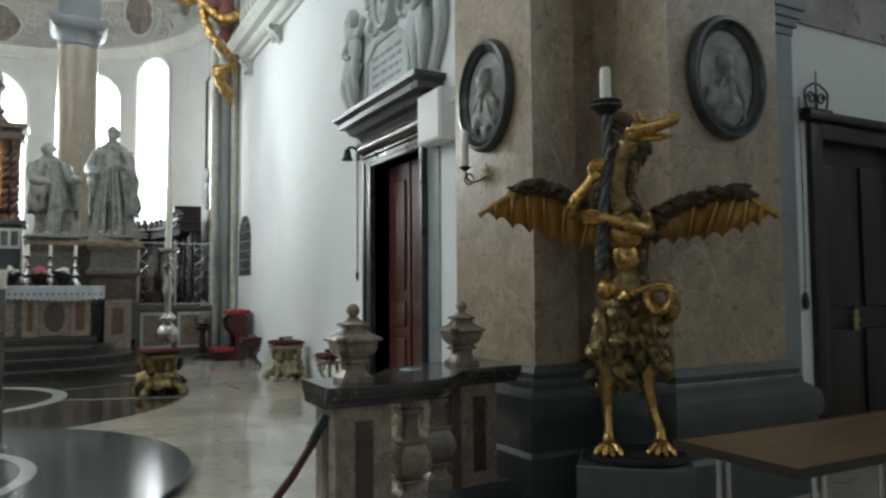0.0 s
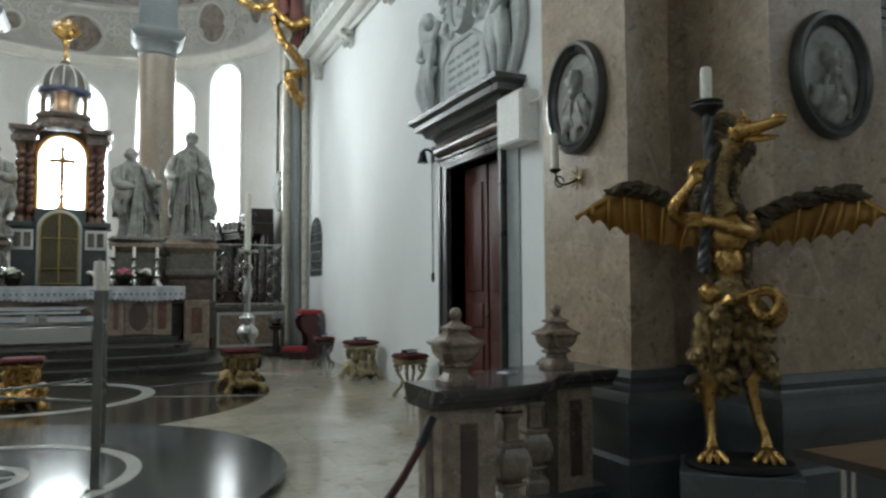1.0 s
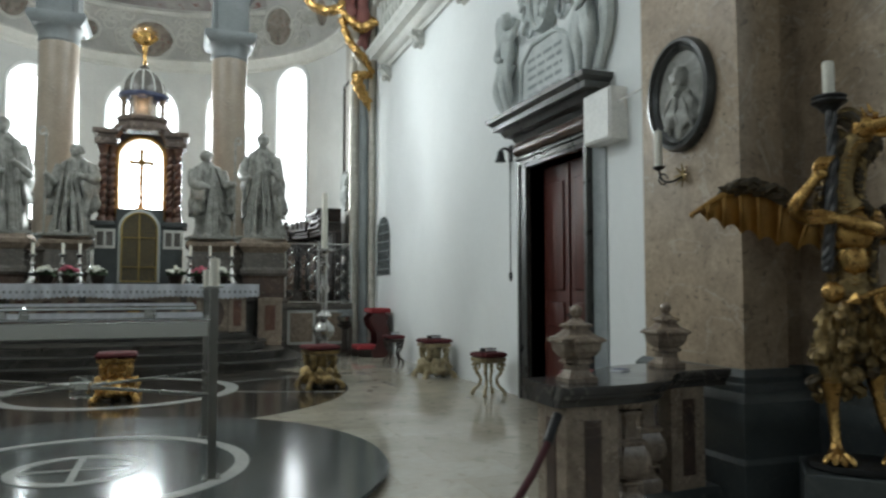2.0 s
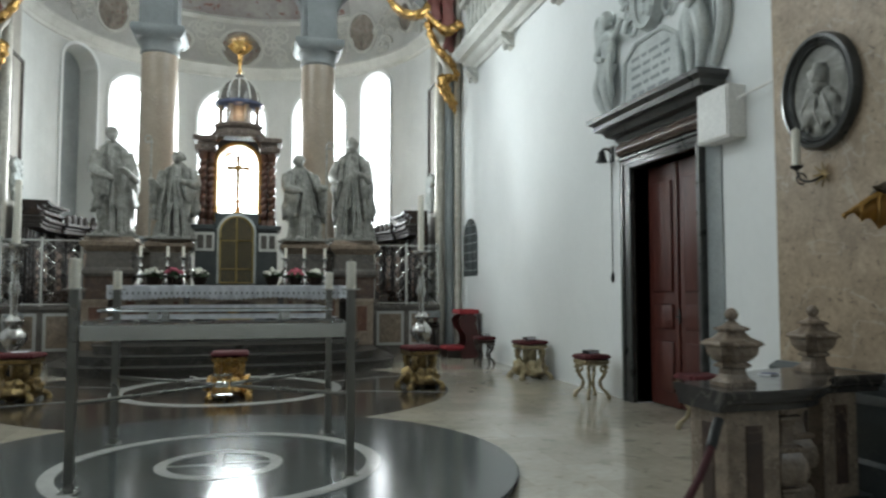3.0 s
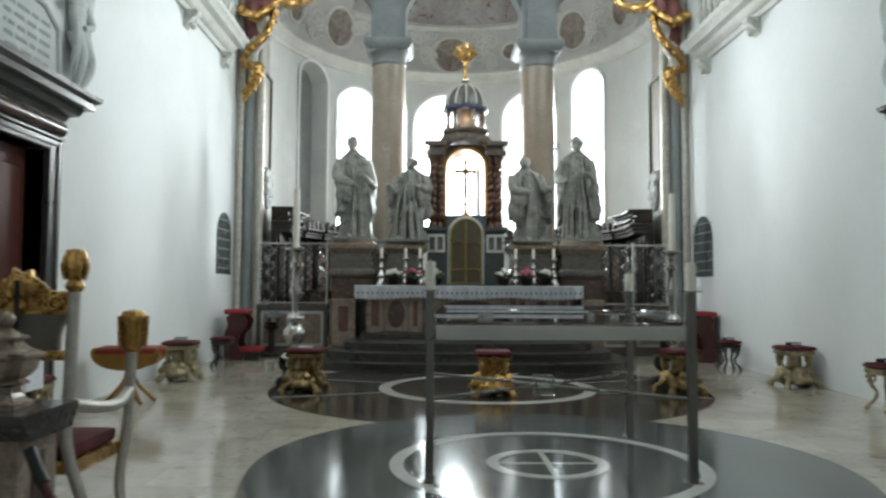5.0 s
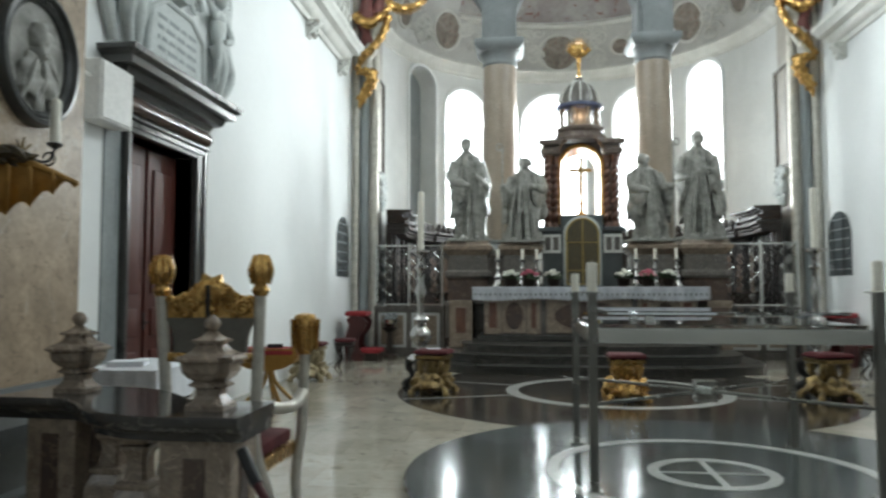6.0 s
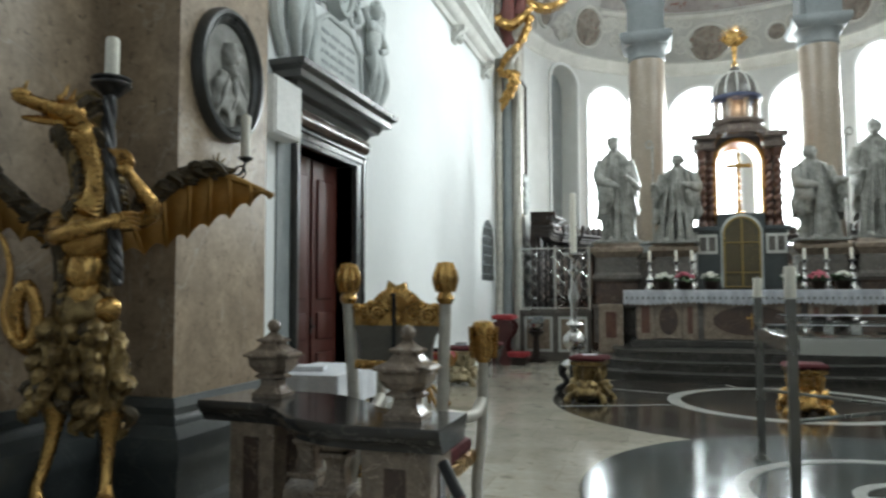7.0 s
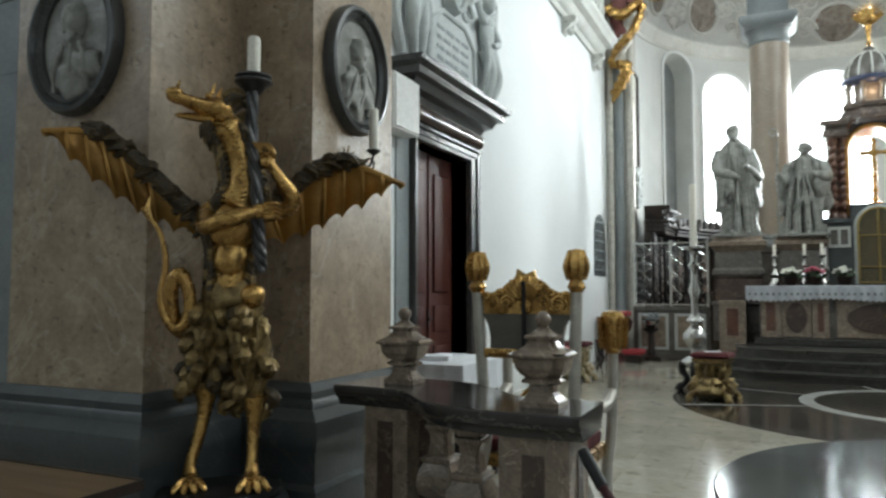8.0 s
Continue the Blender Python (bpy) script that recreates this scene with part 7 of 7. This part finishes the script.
# ---- seats and stands in the choir ----
def scroll_leg(bm, a, r0, h, rad=0.028, wide=1.0):
    """An S-shaped carved leg that leans outward at angle a."""
    c, s = math.cos(a), math.sin(a)
    prof = [(r0 * 0.75, h), (r0 * 1.0, h * 0.86), (r0 * 0.92, h * 0.66), (r0 * 0.62, h * 0.48), (r0 * 0.72, h * 0.30), (r0 * 1.08 * wide, h * 0.16), (r0 * 1.28 * wide, h * 0.05), (r0 * 1.15 * wide, h * 0.02)]
    pts = curve_pts([(q * c, q * s, z) for q, z in prof], 4)
    n = len(pts)
    tube(bm, pts, [rad * (1.15 - 0.3 * math.sin(math.pi * k / n) + 0.1 * math.sin(k)) for k in range(n)], 8)
    tube(bm, [((r0 * 0.95 + 0.05 * math.cos(0.7 * q)) * c, (r0 * 0.95 + 0.05 * math.cos(0.7 * q)) * s, h * 0.84 + 0.05 * math.sin(0.7 * q)) for q in range(9)], 0.018, 6)
    blob(bm, (r0 * 1.22 * wide * c, r0 * 1.22 * wide * s, h * 0.05), rad * 1.15, 2, 0.1, 9)


def stool(x, y, turn, kind, label):
    t = thing("stool", label, "stool", pose(x, y, 0, 0, 0, turn), "stools along the choir walls")
    if kind == "big":
        h, r, legmat = 0.50, 0.22, OLD_SHADED_GOLD if abs(x) < 4 else OLD_GOLD_PALE
    elif kind == "bright":
        h, r, legmat = 0.50, 0.22, GOLD
    elif kind == "wood":
        h, r, legmat = 0.42, 0.17, DARK_WOOD
    else:
        h, r, legmat = 0.46, 0.18, OLD_GOLD_PALE
    for k in range(4):
        bm = B()
        scroll_leg(bm, math.pi / 4 + math.pi / 2 * k, r, h, 0.045 if kind in ("big", "bright") else 0.025, 1.3 if kind in ("big", "bright") else 1.0)
        part("leg", bm, legmat, t, "carved gilt scroll leg" if kind != "wood" else "dark turned leg", smooth=True)
    bm = B()
    square(bm, [(r * 0.75, h - 0.03), (r * 1.0, h - 0.01), (r * 1.02, h + 0.04), (r * 0.9, h + 0.05)])
    bmesh.ops.bevel(bm, geom=[e for e in bm.edges if abs(e.verts[0].co.z - e.verts[1].co.z) > 0.008], offset=0.03, segments=3, affect="EDGES")
    part("seat_frame", bm, legmat, t, smooth=True)
    bm = B()
    square(bm, [(r * 0.95, h + 0.05), (r * 1.08, h + 0.06), (r * 1.10, h + 0.085), (r * 1.0, h + 0.11), (r * 0.5, h + 0.12), (0.01, h + 0.122)])
    bmesh.ops.bevel(bm, geom=[e for e in bm.edges if abs(e.verts[0].co.x - e.verts[1].co.x) + abs(e.verts[0].co.y - e.verts[1].co.y) < 0.12 and e.verts[0].co.z != e.verts[1].co.z], offset=0.035, segments=3, affect="EDGES")
    part("cushion", bm, VELVET, t, "dark red velvet cushion", smooth=True)
    if kind in ("big", "bright"):
        bm = B()
        for k in range(4):
            a = math.pi / 2 * k
            blob(bm, (r * 0.72 * math.cos(a), r * 0.72 * math.sin(a), h * 0.33), (0.15, 0.15, 0.13), 3, 0.55, 12, seed=k)
        lathe(bm, [(0.16, 0.05), (0.19, 0.09), (0.14, 0.14), (0.09, 0.22), (0.11, 0.32), (0.10, h)], 16)
        part("carved_stem", bm, legmat, t, "carved gilt foliage", smooth=True)


OLD_GOLD_PALE = mat("pale_worn_gold", (0.48, 0.41, 0.27), (0.22, 0.17, 0.09), 0.4, metal=0.5, scale=12, fine=60, bump=0.3)
stool(4.74, 9.40, 8, "slim", "pale gilt carved stool with a red cushion beside the door")
stool(4.74, 11.62, 3, "big", "carved gilt stool with scroll feet and red cushion by the wall")
stool(4.74, 14.0, 0, "wood", "small dark wooden stool with a red seat")
stool(-4.66, 12.25, 0, "big", "carved gilt stool with scroll feet and red cushion by the wall")
stool(-4.62, 14.4, 0, "wood", "small dark wooden stool with a red seat")
stool(0.10, 10.62, 0, "bright", "bright gilt carved stool with a dark red cushion before the altar")
stool(2.76, 10.95, 10, "big", "worn gilt carved stool with red seat beside a tall candlestick")
stool(-2.50, 10.98, -10, "big", "worn gilt carved stool with red seat beside a tall candlestick")
stool(4.74, 6.98, -5, "slim", "pale gilt stool with a dark red cushion behind the altar rail")
stool(-4.62, 7.80, 5, "slim", "pale gilt stool with a dark red cushion behind the altar rail")
t = thing("leaflet", "folded blue and white leaflet lying on the rail's cap", "paper", pose(3.46, 4.36, 0.8905, 0, 0, 25))
for nm, x0, x1, z1, mt in (("sheet", -0.055, 0.055, 0.006, LINEN), ("cover", -0.02, 0.06, 0.012, BLUE_PAINT)):
    bm = B()
    box(bm, x0, -0.04 if nm == "sheet" else -0.03, 0.0 if nm == "sheet" else 0.006, x1, 0.04, z1, 0.001)
    part(nm, bm, mt, t)
t = thing("white_card", "small white card lying on a stool cushion", "card", pose(-2.50, 10.98, 0.622, 0, 0, 10))
bm = B()
box(bm, -0.10, -0.07, 0, 0.10, 0.07, 0.006)
part("sheet", bm, LINEN, t)
for x, y in ((4.74, 11.62), (4.74, 9.40), (4.74, 14.0), (-4.66, 12.25)):
    t = thing("prayer_book", "dark closed book lying on a stool", "book", pose(x, y, 0.622 if y == 11.62 or x < 0 else (0.582 if y == 9.40 else 0.542), 0, 0, 12), "books on the stools")
    bm = B()
    box(bm, -0.09, -0.065, 0, 0.09, 0.065, 0.008, 0.002)
    box(bm, -0.09, -0.065, 0.034, 0.09, 0.065, 0.042, 0.002)
    box(bm, -0.095, -0.065, 0.0, -0.087, 0.065, 0.042, 0.002)
    part("cover", bm, IRON, t)
    bm = B()
    box(bm, -0.085, -0.06, 0.008, 0.083, 0.06, 0.034)
    part("pages", bm, LINEN, t)


def tall_candlestick(x, y):
    t = thing("tall_candlestick", "tall silver baluster candlestick on dark scrolled feet", "candlestick", pose(x, y, 0), "tall candlesticks")
    for k in range(3):
        bm = B()
        scroll_leg(bm, math.pi / 6 + 2 * math.pi / 3 * k, 0.24, 0.40, 0.055)
        part("foot", bm, IRON, t, "dark scrolled foot", smooth=True)
    bm = B()
    lathe(bm, [(0.16, 0.38), (0.20, 0.42), (0.16, 0.47), (0.07, 0.52), (0.06, 0.60), (0.12, 0.66), (0.17, 0.74), (0.165, 0.82), (0.09, 0.90), (0.05, 0.94), (0.13, 1.0), (0.10, 1.04), (0.05, 1.08), (0.05, 1.30), (0.085, 1.42), (0.05, 1.55), (0.045, 1.72), (0.09, 1.78), (0.045, 1.83), (0.045, 1.95), (0.07, 1.99), (0.16, 2.02), (0.16, 2.05), (0.06, 2.06)], 20)
    part("stem", bm, SILVER, t, "polished silver stem", smooth=True)
    c = thing("candle", "long white candle on the tall candlestick", "candle", pose(x, y, 2.06), "tall candles")
    bm = B()
    lathe(bm, [(0.05, 0), (0.045, 0.86), (0.035, 0.88), (0.004, 0.87), (0.003, 0.90)], 16)
    part("stick", bm, WAX, c, smooth=True)


tall_candlestick(2.98, 11.85)
tall_candlestick(-2.78, 11.65)


def kneeler(s, x, y):
    FLIP[0] = s < 0
    t = thing("prie_dieu", "dark wooden kneeling bench with red upholstered armrest and kneeler", "kneeler", pose(x, y, 0, 0, 0, 0), "kneeling benches")
    for yy in (-0.30, 0.26):
        bm = B()
        side = [(0.34, 0.0), (-0.02, 0.0), (-0.06, 0.12), (0.02, 0.20), (0.08, 0.34), (0.06, 0.50), (-0.06, 0.64), (-0.10, 0.80), (-0.02, 0.90), (0.22, 0.94), (0.32, 0.86), (0.28, 0.72), (0.34, 0.55), (0.36, 0.3)]
        plate(bm, side, pose(0, yy, 0), 0.05)
        part("side_panel", bm, RED_WOOD, t, "curved dark red side panel", smooth=False)
    bm = B()
    box(bm, 0.24, -0.30, 0.05, 0.28, 0.22, 0.85)
    part("front_board", bm, DARK_WOOD, t)
    bm = B()
    box(bm, -0.08, -0.36, 0.92, 0.36, 0.28, 1.02, 0.04)
    part("armrest", bm, RED_CLOTH, t, "red upholstered armrest", smooth=True)
    bm = B()
    box(bm, -0.36, -0.32, 0.16, 0.10, 0.24, 0.26, 0.04)
    part("kneeler_pad", bm, RED_CLOTH, t, "red upholstered kneeler", smooth=True)
    bm = B()
    box(bm, -0.34, -0.31, 0.0, 0.08, 0.23, 0.16, 0.01)
    part("kneeler_base", bm, DARK_WOOD, t)
    FLIP[0] = False


RED_WOOD = mat("red_brown_wood", (0.07, 0.014, 0.012), (0.045, 0.010, 0.010), 0.35, scale=4, fine=30, bump=0.05)
kneeler(1, 4.66, 15.55)
kneeler(-1, -4.52, 15.75)
for s, x, y in ((1, 4.25, 16.2), (-1, -4.12, 16.35)):
    t = thing("flower_stand", "dark pedestal with silver bowl and pale flowers in the corner", "stand", pose(x, y, 0), "corner flower stands")
    bm = B()
    lathe(bm, [(0.20, 0), (0.20, 0.05), (0.08, 0.10), (0.06, 0.55), (0.16, 0.62), (0.17, 0.66)], 14)
    part("pedestal", bm, DARK_WOOD, t, smooth=True)
    bm = B()
    lathe(bm, [(0.07, 0.66), (0.15, 0.72), (0.19, 0.82), (0.18, 0.825), (0.1, 0.80)], 16)
    part("bowl", bm, SILVER, t, smooth=True)
    bm = B()
    rng = random.Random(3)
    for k in range(30):
        a, r = rng.uniform(0, 6.28), rng.uniform(0, 0.17)
        blob(bm, (r * math.cos(a), r * math.sin(a), 0.84 + rng.uniform(0, 0.12)), (0.04, 0.03, 0.03), 1, 0.3, 15, seed=k)
    part("blooms", bm, GREY_STONE, t, "pale dried blossoms")

# ---- throne, faldstool and credence on the west side ----
def silver_post(bm, pts, r):
    tube(bm, curve_pts(pts, 6), r, 12)


t = thing("throne", "gilt and silver carved armchair with taupe upholstery, seen from behind", "armchair", pose(-2.97, 4.70, 0, 0, 0, 0))
for s in (-1, 1):
    bm = B()
    silver_post(bm, [(s * 0.36, 0.12, 0.0), (s * 0.34, 0.02, 0.22), (s * 0.25, -0.03, 0.58), (s * 0.265, -0.05, 0.95), (s * 0.285, -0.07, 1.42)], 0.032)
    part("back_post", bm, SILVER_LEAF, t, "silvered back post", smooth=True)
    bm = B()
    lathe(bm, [(0.035, 1.40), (0.05, 1.43), (0.035, 1.46), (0.042, 1.50), (0.05, 1.55), (0.042, 1.60), (0.02, 1.63)], 14, (s * 0.285, -0.07, 0))
    fin = part("finial", bm, GOLD, t, "carved gilt finial", smooth=True)
    for k in range(8):
        a = math.pi / 4 * k
        bm = B()
        tube(bm, curve_pts([(s * 0.285 + 0.04 * math.cos(a), -0.07 + 0.04 * math.sin(a), 1.47), (s * 0.285 + 0.058 * math.cos(a), -0.07 + 0.058 * math.sin(a), 1.54), (s * 0.285 + 0.03 * math.cos(a), -0.07 + 0.03 * math.sin(a), 1.62)], 3), 0.018, 6)
        part("leaf", bm, GOLD, fin, smooth=True)
    bm = B()
    silver_post(bm, [(s * 0.36, 0.50, 0.0), (s * 0.30, 0.54, 0.25), (s * 0.33, 0.56, 0.6), (s * 0.34, 0.58, 1.05)], 0.032)
    part("front_post", bm, SILVER_LEAF, t, "silvered front post", smooth=True)
    bm = B()
    lathe(bm, [(0.04, 1.03), (0.06, 1.06), (0.075, 1.10), (0.07, 1.20), (0.08, 1.24), (0.06, 1.28), (0.02, 1.29)], 14, (s * 0.34, 0.58, 0))
    fin = part("arm_finial", bm, GOLD, t, "carved gilt arm finial", smooth=True)
    for k in range(8):
        a = math.pi / 4 * k
        bm = B()
        tube(bm, [(s * 0.34 + 0.075 * math.cos(a), 0.58 + 0.075 * math.sin(a), 1.06), (s * 0.34 + 0.085 * math.cos(a), 0.58 + 0.085 * math.sin(a), 1.25)], 0.014, 6)
        part("leaf", bm, GOLD, fin, smooth=True)
    bm = B()
    tube(bm, curve_pts([(s * 0.27, -0.05, 0.80), (s * 0.32, 0.2, 0.75), (s * 0.33, 0.42, 0.74), (s * 0.335, 0.57, 0.80)], 5), 0.035, 10)
    part("armrest", bm, SILVER_LEAF, t, smooth=True)
bm = B()
poly = [(-0.25, 1.28), (0.25, 1.28), (0.255, 1.38), (0.20, 1.40), (0.15, 1.41), (0.11, 1.45), (0.06, 1.48), (0.05, 1.52), (0.0, 1.50), (-0.05, 1.53), (-0.06, 1.48), (-0.11, 1.45), (-0.15, 1.41), (-0.20, 1.40), (-0.255, 1.38)]
plate(bm, poly, pose(0, -0.04, 0), 0.03)
for sx in (-1, 1):
    for cx, cz, r, turn in ((0.19, 1.335, 0.048, 1), (0.105, 1.345, 0.042, -1), (0.225, 1.375, 0.026, 1), (0.05, 1.43, 0.034, 1), (0.15, 1.39, 0.026, -1), (0.14, 1.295, 0.024, 1)):
        tube(bm, [(sx * (cx + turn * (r - 0.0022 * q) * math.cos(0.6 * q)), -0.078 - 0.0012 * q, cz + (r - 0.0022 * q) * math.sin(0.6 * q)) for q in range(16)], [0.013 - 0.0003 * q for q in range(16)], 7)
    for k in range(7):
        a = 0.35 + 0.32 * k
        tube(bm, curve_pts([(sx * 0.03, -0.075, 1.36), (sx * (0.03 + 0.07 * math.cos(a)), -0.088, 1.37 + 0.08 * math.sin(a)), (sx * (0.03 + 0.10 * math.cos(a)), -0.078, 1.37 + 0.12 * math.sin(a))], 3), [0.012, 0.016, 0.018, 0.017, 0.014, 0.01, 0.003], 6)
blob(bm, (0, -0.08, 1.33), (0.035, 0.025, 0.045), 3, 0.3, 20)
part("crest_rail", bm, GOLD, t, "carved gilt crest", smooth=True)
bm = B()
plate(bm, [(-0.25, 1.28), (-0.22, 1.22), (-0.205, 1.16), (-0.205, 1.09), (0.205, 1.09), (0.205, 1.16), (0.22, 1.22), (0.25, 1.28)], pose(0, -0.03, 0), 0.05)
part("backrest", bm, GREY_CLOTH, t, "taupe upholstered back")
bm = B()
box(bm, -0.265, -0.075, 1.035, 0.265, -0.03, 1.088, 0.012)
for k in range(9):
    blob(bm, (-0.2 + 0.05 * k, -0.08, 1.06), (0.022, 0.014, 0.02), 2, 0.3, 20, seed=k)
part("lower_rail", bm, GOLD, t, "carved gilt lower rail", smooth=True)
bm = B()
box(bm, -0.010, -0.112, 1.09, 0.010, -0.098, 1.46)
part("back_strip", bm, IRON, t, "dark strip on the back")
bm = B()
box(bm, -0.30, -0.02, 0.42, 0.30, 0.56, 0.50, 0.02)
part("seat_frame", bm, GOLD, t)
bm = B()
box(bm, -0.28, 0.0, 0.50, 0.28, 0.54, 0.58, 0.035)
part("seat", bm, VELVET, t, "red velvet seat", smooth=True)

t = thing("credence_table", "small table covered with a white cloth behind the rail", "table", pose(-3.95, 5.80, 0))
for x in (-0.22, 0.22):
    for y in (-0.36, 0.36):
        bm = B()
        box(bm, x - 0.02, y - 0.02, 0, x + 0.02, y + 0.02, 0.87, 0.004)
        part("leg", bm, DARK_WOOD, t)
bm = B()
box(bm, -0.26, -0.40, 0.87, 0.26, 0.40, 0.90, 0.004)
part("tabletop", bm, DARK_WOOD, t)
c = thing("table_cloth", "white linen cloth hanging over the credence table", "cloth", pose(-3.95, 5.80, 0.90))
bm = B()
n = 30
outer = [(0.29, -0.43), (0.29, 0.43), (-0.29, 0.43), (-0.29, -0.43)]
rows = []
for i in range(4):
    a, b2 = Vector(outer[i]), Vector(outer[(i + 1) % 4])
    for k in range(n):
        p = a.lerp(b2, k / n)
        q = 1.0 + 0.025 * math.sin(k * 0.9) + 0.015 * math.sin(k * 2.3)
        rows.append([bm.verts.new(v) for v in ((p.x * 0.96, p.y * 0.97, 0.006), (p.x * 0.985, p.y * 0.99, 0.0), (p.x * q, p.y * q, -0.22))])
for i in range(len(rows)):
    a, b2 = rows[i], rows[(i + 1) % len(rows)]
    for k in range(2):
        face(bm, (a[k], a[k + 1], b2[k + 1], b2[k]))
face(bm, [r[0] for r in rows])
bmesh.ops.recalc_face_normals(bm, faces=bm.faces)
part("linen", bm, LINEN, c, smooth=True)
t = thing("folded_paper", "stack of white papers on the credence cloth", "paper", pose(-4.0, 5.62, 0.908, 0, 0, 15))
bm = B()
box(bm, -0.12, -0.09, 0, 0.12, 0.09, 0.035, 0.003)
part("sheets", bm, LINEN, t)

t = thing("faldstool", "gilt curved folding stool with a red cushion on crossed legs", "stool", pose(-4.52, 9.95, 0, 0, 0, 6))
bm = B()
rows = []
for k in range(17):
    a = math.pi * (k / 16)
    rows.append((-0.40 * math.cos(a), 0.66 - 0.24 * math.sin(a) ** 0.8))
for yy in (-0.20, 0.17):
    poly = rows + [(0.36, 0.70), (-0.36, 0.70)]
    plate(bm, poly, pose(0, yy, 0), 0.035)
part("side_rail", bm, GOLD_PAINT, t, "curved gilt side rails")
bm = B()
box(bm, -0.36, -0.20, 0.52, 0.36, 0.17, 0.60, 0.01)
part("seat_frame", bm, GOLD_PAINT, t)
bm = B()
box(bm, -0.37, -0.24, 0.60, 0.37, 0.19, 0.70, 0.04)
part("cushion", bm, RED_CLOTH, t, "red cushion", smooth=True)
for k in range(5):
    a = 2 * math.pi * k / 5 + 0.3
    bm = B()
    tube(bm, curve_pts([(0.03 * math.cos(a), 0.03 * math.sin(a), 0.46), (0.08 * math.cos(a), 0.06 * math.sin(a), 0.26), (0.26 * math.cos(a), 0.18 * math.sin(a), 0.06), (0.32 * math.cos(a), 0.22 * math.sin(a), 0.015)], 4), 0.024, 8)
    part("leg", bm, GOLD_PAINT, t, smooth=True)
t = thing("prayer_book", "dark closed book lying on the faldstool cushion", "book", pose(-4.45, 9.95, 0.705, 0, 0, 20))
bm = B()
box(bm, -0.10, -0.07, 0, 0.10, 0.07, 0.04, 0.005)
part("cover", bm, IRON, t)

# ---- white sky outside the apse ----
bm = B()
rows = [[bm.verts.new((9.0 * math.sin(radians(a)), APSE_Y + 9.0 * math.cos(radians(a)), z)) for z in (-1.0, 14.0)] for a in range(-95, 96, 5)]
for a, b2 in zip(rows, rows[1:]):
    face(bm, (a[0], a[1], b2[1], b2[0]))
SKY = bpy.data.materials.new("white_sky")
SKY.use_nodes = True
sn = SKY.node_tree.nodes
sn.remove(sn["Principled BSDF"])
em = sn.new("ShaderNodeEmission")
em.inputs["Color"].default_value, em.inputs["Strength"].default_value = (0.97, 0.99, 1.0, 1), 7.5
SKY.node_tree.links.new(em.outputs[0], sn["Material Output"].inputs["Surface"])
structure("backdrop", bm, SKY, "plain white overcast sky outside the apse windows", "sky")
